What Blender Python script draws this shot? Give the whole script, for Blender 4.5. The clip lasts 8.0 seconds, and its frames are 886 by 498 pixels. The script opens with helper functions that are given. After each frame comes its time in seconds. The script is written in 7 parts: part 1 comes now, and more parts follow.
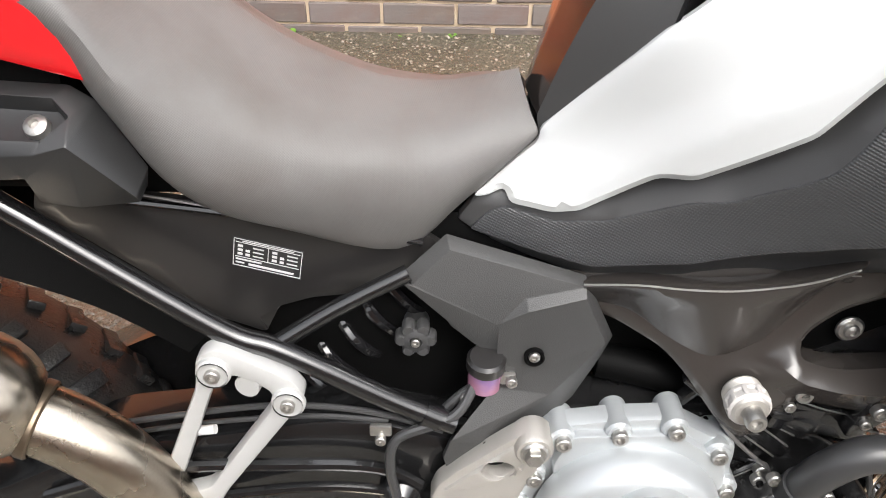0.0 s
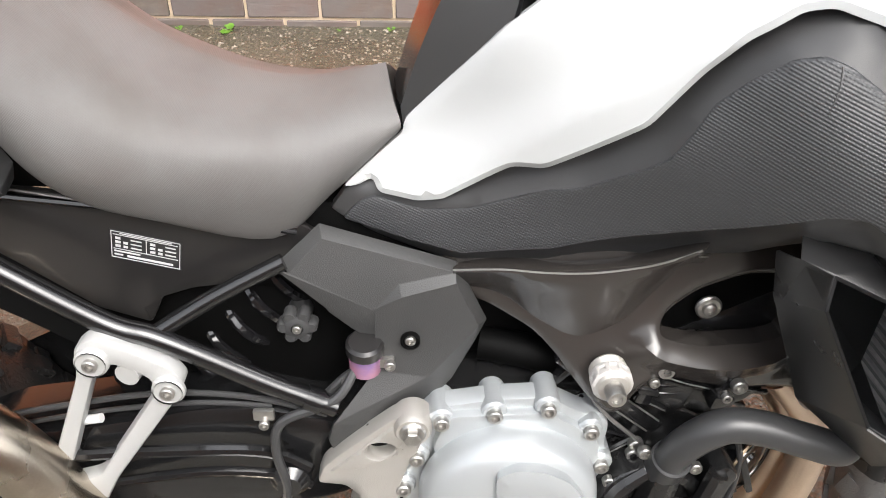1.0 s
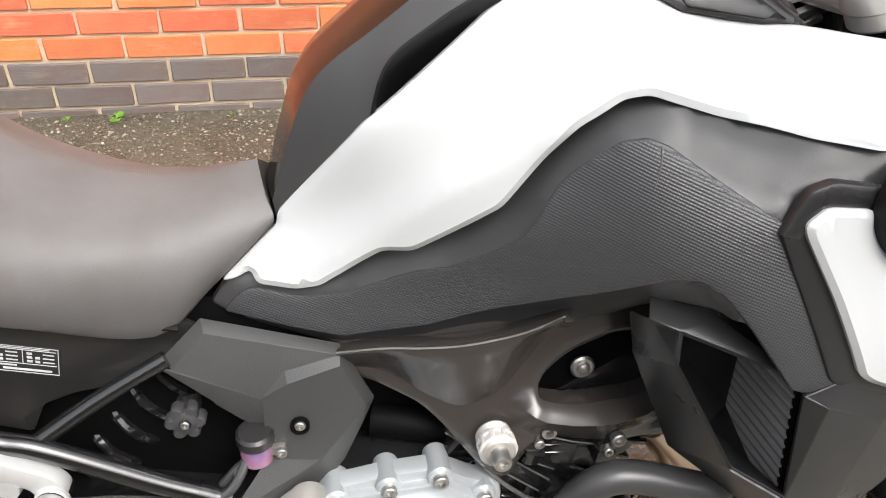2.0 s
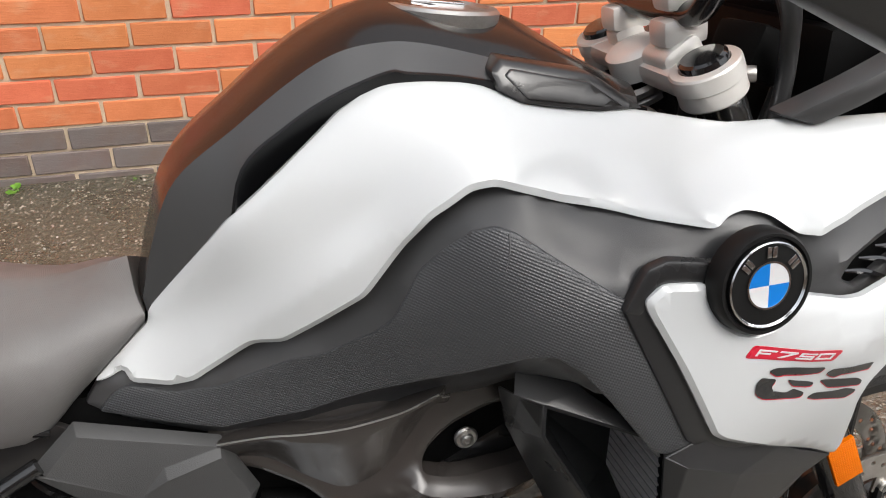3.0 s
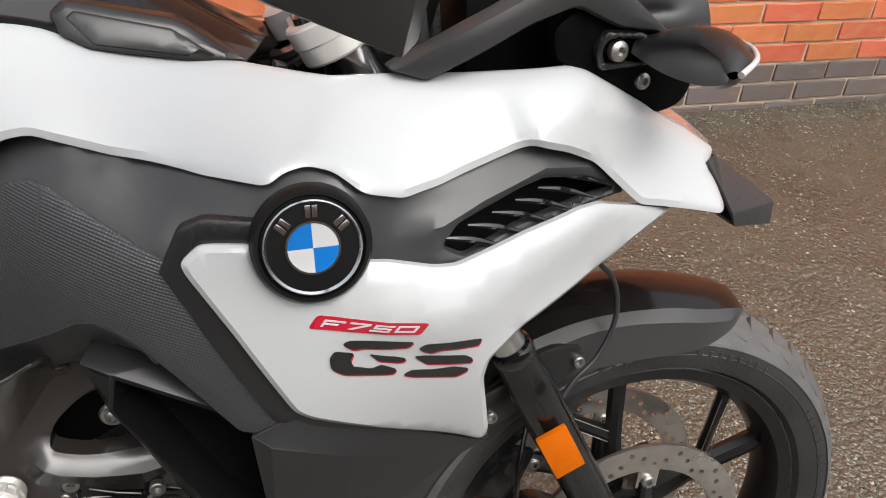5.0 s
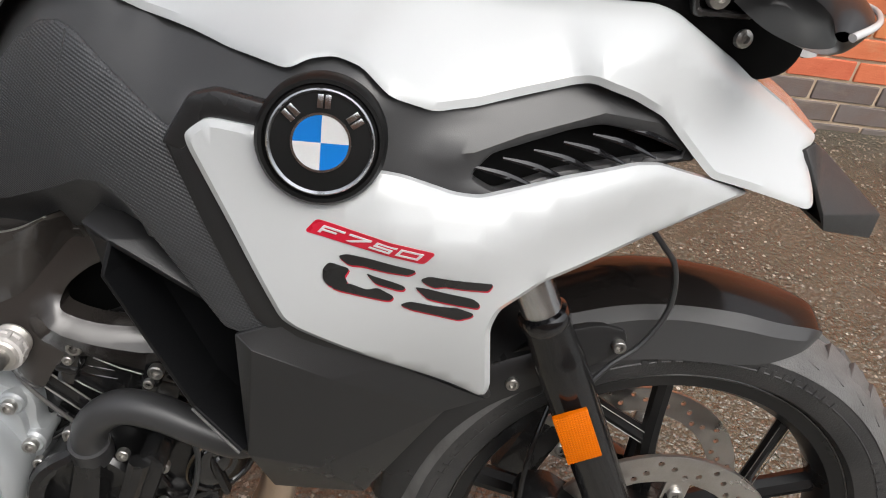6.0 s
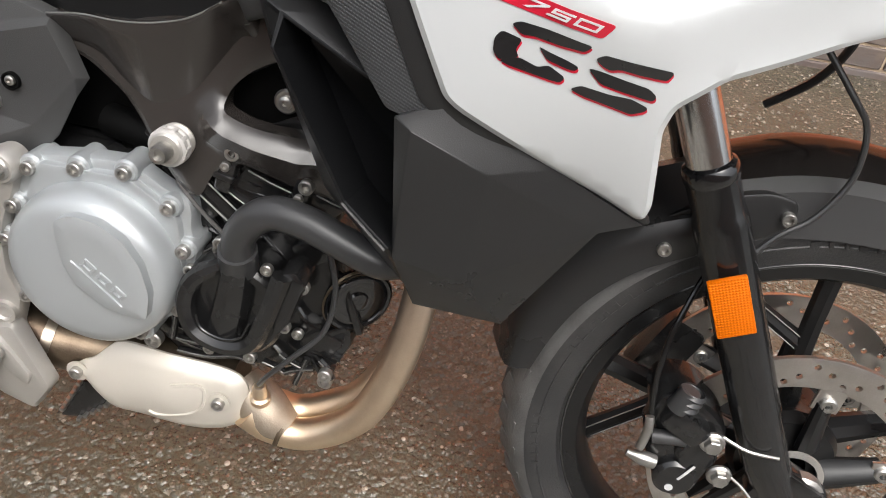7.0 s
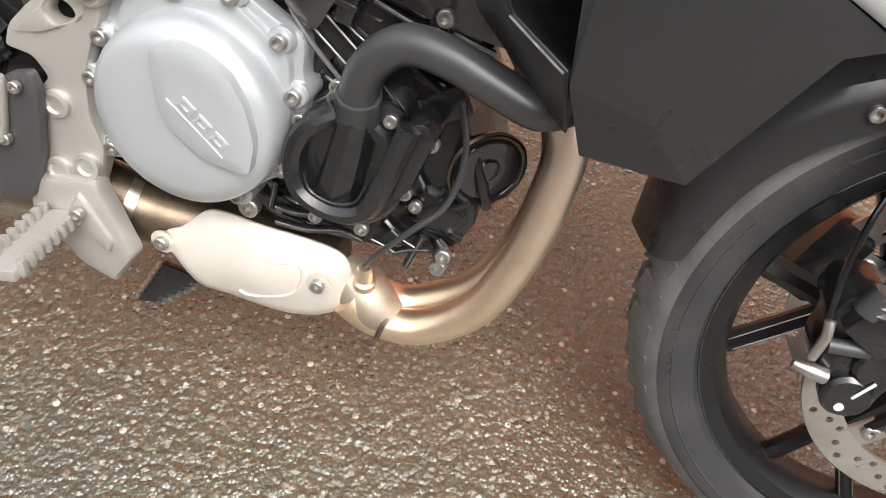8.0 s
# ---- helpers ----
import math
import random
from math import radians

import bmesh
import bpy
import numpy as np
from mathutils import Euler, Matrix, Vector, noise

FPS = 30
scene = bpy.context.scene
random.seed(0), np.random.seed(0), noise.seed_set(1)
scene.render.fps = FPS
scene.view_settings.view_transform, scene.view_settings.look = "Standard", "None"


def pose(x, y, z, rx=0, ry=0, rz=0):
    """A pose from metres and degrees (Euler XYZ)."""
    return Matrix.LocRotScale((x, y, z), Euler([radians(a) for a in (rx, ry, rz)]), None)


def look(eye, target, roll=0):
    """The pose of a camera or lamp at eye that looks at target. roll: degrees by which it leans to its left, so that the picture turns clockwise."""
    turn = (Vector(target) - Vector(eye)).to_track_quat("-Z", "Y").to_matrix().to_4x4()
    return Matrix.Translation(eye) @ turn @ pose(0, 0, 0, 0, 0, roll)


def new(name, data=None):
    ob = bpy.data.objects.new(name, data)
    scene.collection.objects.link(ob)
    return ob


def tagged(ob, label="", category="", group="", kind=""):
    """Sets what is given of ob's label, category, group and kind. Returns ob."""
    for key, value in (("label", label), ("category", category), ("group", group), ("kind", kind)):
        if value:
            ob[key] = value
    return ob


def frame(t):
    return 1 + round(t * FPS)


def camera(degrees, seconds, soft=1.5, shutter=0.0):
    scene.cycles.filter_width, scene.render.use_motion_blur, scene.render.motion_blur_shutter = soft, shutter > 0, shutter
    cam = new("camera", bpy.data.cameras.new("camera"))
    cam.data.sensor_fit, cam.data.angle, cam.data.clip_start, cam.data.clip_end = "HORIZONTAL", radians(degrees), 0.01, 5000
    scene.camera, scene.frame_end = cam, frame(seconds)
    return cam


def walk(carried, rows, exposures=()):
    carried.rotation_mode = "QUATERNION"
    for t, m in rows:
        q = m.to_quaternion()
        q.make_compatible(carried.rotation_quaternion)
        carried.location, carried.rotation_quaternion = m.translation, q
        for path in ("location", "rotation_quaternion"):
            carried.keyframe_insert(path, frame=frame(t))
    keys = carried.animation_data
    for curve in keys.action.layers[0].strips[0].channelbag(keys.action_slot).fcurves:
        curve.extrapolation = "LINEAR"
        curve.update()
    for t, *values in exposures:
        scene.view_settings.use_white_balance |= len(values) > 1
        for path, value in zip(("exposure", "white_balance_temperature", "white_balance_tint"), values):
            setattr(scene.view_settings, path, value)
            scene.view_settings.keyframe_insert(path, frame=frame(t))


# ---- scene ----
# camera and its walk
cam = camera(59.1, 8.0, 1.0)
PATH = [
    (0, (0.0144, -0.4393, 1.1279), (0.0234, 1.0437, -0.2140), 1.10),
    (0.5, (0.0628, -0.4560, 1.1302), (0.1015, 1.0095, -0.2303), 2.56),
    (1, (0.0993, -0.4623, 1.1429), (0.1851, 1.0084, -0.2098), 2.14),
    (1.5, (0.1235, -0.4696, 1.1558), (0.3057, 1.0210, -0.1651), 1.83),
    (1.7, (0.1272, -0.4772, 1.1618), (0.3646, 1.0422, -0.1169), 2.24),
    (2.8, (0.1682, -0.4806, 1.2168), (0.6093, 1.1007, 0.0744), 3.07),
    (3, (0.1845, -0.4833, 1.2217), (0.6706, 1.0916, 0.0889), 3.01),
    (3.5, (0.2399, -0.5218, 1.2259), (0.7865, 1.0488, 0.1149), 3.64),
    (4, (0.3743, -0.6062, 1.2249), (0.8629, 0.9873, 0.1195), 3.78),
    (4.5, (0.4522, -0.6194, 1.2247), (0.9251, 0.9795, 0.1203), 2.67),
    (4.7, (0.4881, -0.5944, 1.2146), (0.9583, 0.9966, 0.0976), 2.91),
    (5.8, (0.5802, -0.4935, 1.1325), (0.8768, 1.0809, -0.0648), 8.87),
    (6, (0.6029, -0.5308, 1.1345), (0.7752, 1.0444, -0.0856), 9.44),
    (6.5, (0.6554, -0.5990, 1.1253), (0.5927, 0.9793, -0.1015), 8.48),
    (7, (0.5977, -0.5985, 1.0064), (0.4633, 0.9265, -0.2805), 8.28),
    (7.5, (0.5438, -0.5671, 0.9156), (0.3779, 0.8911, -0.4432), 8.61),
    (8, (0.5189, -0.5766, 0.8605), (0.3034, 0.8381, -0.5367), 8.63),
]
EXPOSURE = [(0.0, 0.84), (1.0, 0.88), (1.5, 0.94), (1.8, 0.86), (2.7, 0.32), (3.0, 0.19), (3.5, 0.16), (4.5, 0.03), (6.0, 0.0), (6.5, 0.03), (7.0, 0.33), (7.5, 0.52), (8.0, 0.84)]
walk(cam, [(t, look(eye, target, roll)) for t, eye, target, roll in PATH], EXPOSURE)

# overcast daylight: a pale sky and one very soft sun
world = bpy.data.worlds.new("overcast_sky")
scene.world = world
world.use_nodes = True
wn, wl = world.node_tree.nodes, world.node_tree.links
sky = wn.new("ShaderNodeTexSky")
sky.sky_type, sky.sun_disc = "NISHITA", False
sky.sun_elevation, sky.sun_rotation = radians(55), radians(153)
sky.dust_density = 4.0
pale = wn.new("ShaderNodeHueSaturation")
pale.inputs["Saturation"].default_value = 0.22
wl.new(sky.outputs[0], pale.inputs["Color"])
heading = wn.new("ShaderNodeTexCoord")
height_of = wn.new("ShaderNodeSeparateXYZ")
wl.new(heading.outputs["Generated"], height_of.inputs[0])
cloud = wn.new("ShaderNodeMapRange")  # an overcast sky is brighter overhead than at the skyline
cloud.inputs["From Min"].default_value, cloud.inputs["From Max"].default_value = 0.0, 1.0
cloud.inputs["To Min"].default_value, cloud.inputs["To Max"].default_value = 0.55, 2.2
wl.new(height_of.outputs["Z"], cloud.inputs["Value"])
veil = wn.new("ShaderNodeVectorMath")
veil.operation = "SCALE"
wl.new(pale.outputs[0], veil.inputs[0])
wl.new(cloud.outputs[0], veil.inputs["Scale"])
wl.new(veil.outputs[0], wn["Background"].inputs["Color"])
wn["Background"].inputs["Strength"].default_value = 0.15
sun = new("sun", bpy.data.lights.new("sun", "SUN"))
sun.data.energy, sun.data.angle, sun.data.color = 0.85, radians(40), (1.0, 0.95, 0.88)
sun.matrix_world = look((0.75, -1.5, 2.4), (0, 0, 0))


# ---------- materials ----------
def surface(name, colour, rough, metal=0.0, other=None, grain=(900, 0.1), stain=(9, 0.35), bump=0.02, coat=0.0, spec=0.5, worn=0.12):
    """A material with fine grain and broad stains in its colour, gloss and relief."""
    m = bpy.data.materials.new(name)
    m.use_nodes = True
    n, l = m.node_tree.nodes, m.node_tree.links
    p = n["Principled BSDF"]
    where = n.new("ShaderNodeTexCoord").outputs["Object"]
    fine, broad = n.new("ShaderNodeTexNoise"), n.new("ShaderNodeTexNoise")
    for node, scale, detail in ((fine, grain[0], 3), (broad, stain[0], 6)):
        node.inputs["Scale"].default_value, node.inputs["Detail"].default_value = scale, detail
        l.new(where, node.inputs["Vector"])
    dark = other or tuple(c * 0.55 for c in colour)
    mix = n.new("ShaderNodeMix")
    mix.data_type = "RGBA"
    mix.inputs["A"].default_value, mix.inputs["B"].default_value = (*colour, 1), (*dark, 1)
    weigh = n.new("ShaderNodeMath")
    weigh.operation = "MULTIPLY_ADD"
    l.new(fine.outputs["Fac"], weigh.inputs[0])
    weigh.inputs[1].default_value = grain[1] * 2
    part_two = n.new("ShaderNodeMapRange")
    part_two.inputs["From Min"].default_value, part_two.inputs["From Max"].default_value = 0.42, 0.75
    part_two.inputs["To Min"].default_value, part_two.inputs["To Max"].default_value = -grain[1], stain[1] - grain[1]
    l.new(broad.outputs["Fac"], part_two.inputs["Value"])
    l.new(part_two.outputs[0], weigh.inputs[2])
    weigh.use_clamp = True
    l.new(weigh.outputs[0], mix.inputs["Factor"])
    l.new(mix.outputs["Result"], p.inputs["Base Color"])
    gloss = n.new("ShaderNodeMapRange")
    gloss.inputs["From Min"].default_value, gloss.inputs["From Max"].default_value = 0.3, 0.7
    gloss.inputs["To Min"].default_value, gloss.inputs["To Max"].default_value = max(0.02, rough - worn * 0.5), min(1, rough + worn * 0.5)
    l.new(broad.outputs["Fac"], gloss.inputs["Value"])
    l.new(gloss.outputs[0], p.inputs["Roughness"])
    p.inputs["Metallic"].default_value, p.inputs["Coat Weight"].default_value = metal, coat
    p.inputs["Coat Roughness"].default_value = 0.06
    p.inputs["Specular IOR Level"].default_value = spec
    if bump:
        relief = n.new("ShaderNodeBump")
        relief.inputs["Strength"].default_value, relief.inputs["Distance"].default_value = 1.0, bump * 0.01
        l.new(fine.outputs["Fac"], relief.inputs["Height"])
        l.new(relief.outputs[0], p.inputs["Normal"])
    return m


def woven(m, scale, depth, tilt):
    """Adds a fine moulded lattice to a material's relief."""
    n, l = m.node_tree.nodes, m.node_tree.links
    where = n.new("ShaderNodeMapping")
    where.inputs["Rotation"].default_value = (0, tilt, 0)
    l.new(n["Texture Coordinate"].outputs["Object"], where.inputs["Vector"])
    waves = []
    for axis in ("X", "Z"):
        w = n.new("ShaderNodeTexWave")
        w.bands_direction, w.inputs["Scale"].default_value = axis, scale
        l.new(where.outputs[0], w.inputs["Vector"])
        waves.append(w)
    weak = n.new("ShaderNodeMath")  # one direction leads
    weak.operation, weak.inputs[1].default_value, weak.inputs[2].default_value = "MULTIPLY_ADD", 0.6, 0.4
    l.new(waves[0].outputs["Fac"], weak.inputs[0])
    both = n.new("ShaderNodeMath")
    both.operation = "MULTIPLY"
    l.new(weak.outputs[0], both.inputs[0])
    l.new(waves[1].outputs["Fac"], both.inputs[1])
    relief = n.new("ShaderNodeBump")
    relief.inputs["Distance"].default_value = depth
    l.new(both.outputs[0], relief.inputs["Height"])
    l.new(relief.outputs[0], n["Principled BSDF"].inputs["Normal"])
    return m


def tinted(m, low, high, axis, start, end):
    """Heat colours along a pipe, from one end of the axis to the other."""
    n, l = m.node_tree.nodes, m.node_tree.links
    split = n.new("ShaderNodeSeparateXYZ")
    l.new(n["Texture Coordinate"].outputs["Object"], split.inputs[0])
    ramp = n.new("ShaderNodeMapRange")
    ramp.inputs["From Min"].default_value, ramp.inputs["From Max"].default_value = start, end
    l.new(split.outputs[axis], ramp.inputs["Value"])
    mix = n["Mix"]
    blend = n.new("ShaderNodeMix")
    blend.data_type = "RGBA"
    blend.inputs["A"].default_value, blend.inputs["B"].default_value = (*low, 1), (*high, 1)
    l.new(ramp.outputs[0], blend.inputs["Factor"])
    tint = n.new("ShaderNodeMix")
    tint.data_type, tint.blend_type = "RGBA", "MULTIPLY"
    tint.inputs["Factor"].default_value = 1
    l.new(blend.outputs["Result"], tint.inputs["A"])
    l.new(mix.outputs["Result"], tint.inputs["B"])
    l.new(tint.outputs["Result"], n["Principled BSDF"].inputs["Base Color"])
    return m


def brick_skin(name, one, two, pale):
    """Fired clay: each brick its own shade, dragged face, lime bloom."""
    m = surface(name, one, 0.8, other=two, grain=(260, 0.25), stain=(14, 0.5), bump=0.12, spec=0.3)
    n, l = m.node_tree.nodes, m.node_tree.links
    shade = n.new("ShaderNodeObjectInfo")
    vary = n.new("ShaderNodeHueSaturation")
    wide = n.new("ShaderNodeMapRange")
    wide.inputs["To Min"].default_value, wide.inputs["To Max"].default_value = 0.84, 1.14
    l.new(shade.outputs["Random"], wide.inputs["Value"])
    l.new(wide.outputs[0], vary.inputs["Value"])
    turn = n.new("ShaderNodeMath")
    turn.operation = "FRACT"
    times = n.new("ShaderNodeMath")
    times.operation, times.inputs[1].default_value = "MULTIPLY", 7.31
    l.new(shade.outputs["Random"], times.inputs[0])
    l.new(times.outputs[0], turn.inputs[0])
    hue = n.new("ShaderNodeMapRange")
    hue.inputs["To Min"].default_value, hue.inputs["To Max"].default_value = 0.49, 0.515
    l.new(turn.outputs[0], hue.inputs["Value"])
    l.new(hue.outputs[0], vary.inputs["Hue"])
    l.new(n["Mix"].outputs["Result"], vary.inputs["Color"])
    bloom = n.new("ShaderNodeTexNoise")
    bloom.inputs["Scale"].default_value, bloom.inputs["Detail"].default_value = 11, 8
    far = n.new("ShaderNodeMapping")
    far.inputs["Scale"].default_value = (1, 1, 2.2)
    l.new(n["Texture Coordinate"].outputs["Object"], far.inputs["Vector"])
    shift = n.new("ShaderNodeVectorMath")
    shift.operation = "ADD"
    l.new(far.outputs[0], shift.inputs[0])
    apart = n.new("ShaderNodeMath")
    apart.operation, apart.inputs[1].default_value = "MULTIPLY", 40
    l.new(shade.outputs["Random"], apart.inputs[0])
    l.new(apart.outputs[0], shift.inputs[1])
    l.new(shift.outputs[0], bloom.inputs["Vector"])
    edge = n.new("ShaderNodeMapRange")
    edge.inputs["From Min"].default_value, edge.inputs["From Max"].default_value = 0.56, 0.78
    edge.inputs["To Max"].default_value = 0.55
    l.new(bloom.outputs["Fac"], edge.inputs["Value"])
    lime = n.new("ShaderNodeMix")
    lime.data_type = "RGBA"
    lime.inputs["B"].default_value = (*pale, 1)
    l.new(edge.outputs[0], lime.inputs["Factor"])
    l.new(vary.outputs["Color"], lime.inputs["A"])
    l.new(lime.outputs["Result"], n["Principled BSDF"].inputs["Base Color"])
    drag = n.new("ShaderNodeTexNoise")
    drag.inputs["Scale"].default_value, drag.inputs["Detail"].default_value = 60, 5
    long = n.new("ShaderNodeMapping")
    long.inputs["Scale"].default_value = (0.35, 1, 2.4)
    l.new(shift.outputs[0], long.inputs["Vector"])
    l.new(long.outputs[0], drag.inputs["Vector"])
    cut = n.new("ShaderNodeBump")
    cut.inputs["Distance"].default_value = 0.0016
    l.new(drag.outputs["Fac"], cut.inputs["Height"])
    l.new(cut.outputs[0], n["Principled BSDF"].inputs["Normal"])
    return m


def tarmac():
    """Worn damp tarmac: brown-grey binder, pale and dark chippings, wet patches."""
    m = surface("tarmac", (0.088, 0.079, 0.053), 0.5, other=(0.045, 0.0395, 0.0275), grain=(420, 0.5), stain=(2.2, 0.7), bump=0.0, worn=0.5)
    n, l = m.node_tree.nodes, m.node_tree.links
    where = n["Texture Coordinate"].outputs["Object"]
    stones, colour = [], n["Mix"].outputs["Result"]
    for scale, low, tone, amount in ((70, 0.82, (0.21, 0.175, 0.13), 0.55), (150, 0.75, (0.19, 0.155, 0.115), 0.65), (80, 0.965, (0.52, 0.47, 0.39), 0.8), (140, 0.88, (0.19, 0.095, 0.06), 0.6), (220, 0.72, (0.045, 0.037, 0.03), 0.7)):
        cell = n.new("ShaderNodeTexVoronoi")
        cell.inputs["Scale"].default_value = scale
        l.new(where, cell.inputs["Vector"])
        split = n.new("ShaderNodeSeparateColor")
        l.new(cell.outputs["Color"], split.inputs[0])
        pick = n.new("ShaderNodeMath")
        pick.operation, pick.inputs[1].default_value = "GREATER_THAN", low
        l.new(split.outputs[0], pick.inputs[0])
        inside = n.new("ShaderNodeMapRange")
        inside.inputs["From Min"].default_value, inside.inputs["From Max"].default_value = 0.42, 0.30
        inside.inputs["To Max"].default_value = amount
        l.new(cell.outputs["Distance"], inside.inputs["Value"])
        both = n.new("ShaderNodeMath")
        both.operation = "MULTIPLY"
        l.new(pick.outputs[0], both.inputs[0])
        l.new(inside.outputs[0], both.inputs[1])
        mix = n.new("ShaderNodeMix")
        mix.data_type = "RGBA"
        l.new(both.outputs[0], mix.inputs["Factor"])
        l.new(colour, mix.inputs["A"])
        mix.inputs["B"].default_value = (*tone, 1)
        colour = mix.outputs["Result"]
        stones.append(cell)
    l.new(colour, n["Principled BSDF"].inputs["Base Color"])
    height = n.new("ShaderNodeMath")
    height.operation = "MULTIPLY_ADD"
    height.inputs[1].default_value = -0.7
    l.new(stones[1].outputs["Distance"], height.inputs[0])
    pebble = n.new("ShaderNodeMath")
    pebble.operation, pebble.inputs[1].default_value = "MULTIPLY_ADD", -1.3
    l.new(stones[0].outputs["Distance"], pebble.inputs[0])
    gritty = n.new("ShaderNodeMath")
    gritty.operation, gritty.inputs[1].default_value = "MULTIPLY", 0.25
    l.new(n["Noise Texture"].outputs["Fac"], gritty.inputs[0])
    l.new(gritty.outputs[0], pebble.inputs[2])
    l.new(pebble.outputs[0], height.inputs[2])
    relief = n.new("ShaderNodeBump")
    relief.inputs["Distance"].default_value = 0.0034
    l.new(height.outputs[0], relief.inputs["Height"])
    l.new(relief.outputs[0], n["Principled BSDF"].inputs["Normal"])
    damp = n.new("ShaderNodeTexNoise")
    damp.inputs["Scale"].default_value, damp.inputs["Detail"].default_value = 3.5, 5
    l.new(where, damp.inputs["Vector"])
    wet = n.new("ShaderNodeMapRange")
    wet.inputs["From Min"].default_value, wet.inputs["From Max"].default_value = 0.4, 0.62
    wet.inputs["To Min"].default_value, wet.inputs["To Max"].default_value = 0.15, 0.45
    l.new(damp.outputs["Fac"], wet.inputs["Value"])
    l.new(wet.outputs[0], n["Principled BSDF"].inputs["Roughness"])
    n["Principled BSDF"].inputs["Coat Weight"].default_value = 1.0
    n["Principled BSDF"].inputs["Coat Roughness"].default_value = 0.1
    l.new(relief.outputs[0], n["Principled BSDF"].inputs["Coat Normal"])
    return m


TARMAC = tarmac()
RED_BRICK = brick_skin("red_brick", (0.70, 0.205, 0.095), (0.56, 0.135, 0.06), (0.66, 0.38, 0.22))
BLUE_BRICK = brick_skin("blue_brick", (0.175, 0.148, 0.138), (0.18, 0.115, 0.085), (0.30, 0.24, 0.19))
MORTAR = surface("mortar", (0.64, 0.51, 0.37), 0.92, other=(0.46, 0.36, 0.26), grain=(300, 0.3), stain=(8, 0.6), bump=0.15)
WHITE = surface("white_paint", (0.525, 0.54, 0.542), 0.2, other=(0.497, 0.51, 0.512), grain=(1500, 0.05), stain=(5, 0.2), bump=0.0, coat=1.0, worn=0.06)
RED_PAINT = surface("red_paint", (0.75, 0.006, 0.012), 0.3, other=(0.6, 0.004, 0.01), bump=0.0, coat=0.6)
BLACK = surface("black_moulded_plastic", (0.019, 0.019, 0.0195), 0.3, other=(0.026, 0.026, 0.026), grain=(1400, 0.2), stain=(7, 0.5), bump=0.012, worn=0.12, spec=0.5)
SATIN = surface("satin_black_plastic", (0.016, 0.015, 0.015), 0.3, other=(0.024, 0.022, 0.021), grain=(1600, 0.1), stain=(6, 0.4), bump=0.006, coat=0.25, worn=0.1)
MATTE = surface("matte_black_plastic", (0.043, 0.043, 0.044), 0.36, other=(0.053, 0.052, 0.052), grain=(1400, 0.25), stain=(7, 0.5), bump=0.008, worn=0.14)
GREY_PLASTIC = surface("grey_grained_plastic", (0.040, 0.040, 0.040), 0.44, other=(0.062, 0.061, 0.06), grain=(1100, 0.3), stain=(7, 0.5), bump=0.035, worn=0.14)
KNEE = woven(surface("ribbed_black_plastic", (0.048, 0.0495, 0.052), 0.38, other=(0.056, 0.057, 0.059), stain=(6, 0.4), bump=0.0), 128, 0.00035, radians(-22))
SEAT = woven(surface("seat_cover", (0.142, 0.137, 0.133), 0.55, other=(0.104, 0.094, 0.087), stain=(11, 0.9), bump=0.0, spec=0.35), 240, 0.00008, radians(45))
FRAME = surface("frame_paint", (0.034, 0.030, 0.0275), 0.24, other=(0.042, 0.036, 0.033), grain=(1200, 0.15), stain=(7, 0.5), bump=0.004, coat=0.3, worn=0.08)
BADGE = surface("badge_black", (0.006, 0.006, 0.006), 0.45, other=(0.008, 0.008, 0.008), bump=0.0, spec=0.25)
GLOSS = surface("gloss_black", (0.008, 0.008, 0.009), 0.12, other=(0.014, 0.013, 0.013), bump=0.0, coat=0.8, worn=0.06)
TUBE = surface("black_powder_coat", (0.008, 0.008, 0.0085), 0.2, other=(0.013, 0.013, 0.013), grain=(900, 0.15), bump=0.01, coat=0.6)
ENGINE = surface("engine_black", (0.010, 0.010, 0.0105), 0.24, other=(0.016, 0.0155, 0.015), grain=(600, 0.25), stain=(18, 0.55), bump=0.010, coat=0.35)
# pale metal for painted edge highlights, also for the bare rod
GLINT_METAL = surface("glint_and_bare_metal", (0.20, 0.195, 0.19), 0.36, metal=0.6, other=(0.07, 0.068, 0.066), grain=(500, 0.3), stain=(60, 0.7), bump=0.01)
# near-black that stands in for shade in gaps; some black plastic parts share it
SHADE = surface("gap_shade_and_black_plastic", (0.0025, 0.0025, 0.0025), 0.6, other=(0.004, 0.004, 0.004), bump=0.02, spec=0.08)
SILVER = surface("silver_casting", (0.50, 0.50, 0.49), 0.4, metal=0.35, other=(0.45, 0.45, 0.45), grain=(900, 0.2), stain=(14, 0.5), bump=0.012, worn=0.16)
COVER = surface("cover_paint", (0.42, 0.44, 0.45), 0.3, metal=0.4, other=(0.385, 0.405, 0.415), grain=(1500, 0.1), stain=(5, 0.3), bump=0.003, worn=0.0, coat=0.2)
CAST = surface("raw_alloy", (0.47, 0.45, 0.42), 0.42, metal=0.6, other=(0.42, 0.39, 0.35), grain=(700, 0.3), stain=(16, 0.6), bump=0.03)
STEEL = surface("bolt_steel", (0.46, 0.45, 0.43), 0.36, metal=0.9, other=(0.27, 0.25, 0.225), grain=(700, 0.3), stain=(60, 0.6), bump=0.02)
WHEEL_BLACK = surface("wheel_black", (0.0085, 0.0085, 0.0088), 0.3, other=(0.013, 0.013, 0.013), grain=(900, 0.15), bump=0.006, spec=0.4)
NYLON = surface("mount_nylon", (0.50, 0.48, 0.46), 0.5, other=(0.40, 0.38, 0.355), grain=(700, 0.3), stain=(40, 0.6), bump=0.02)
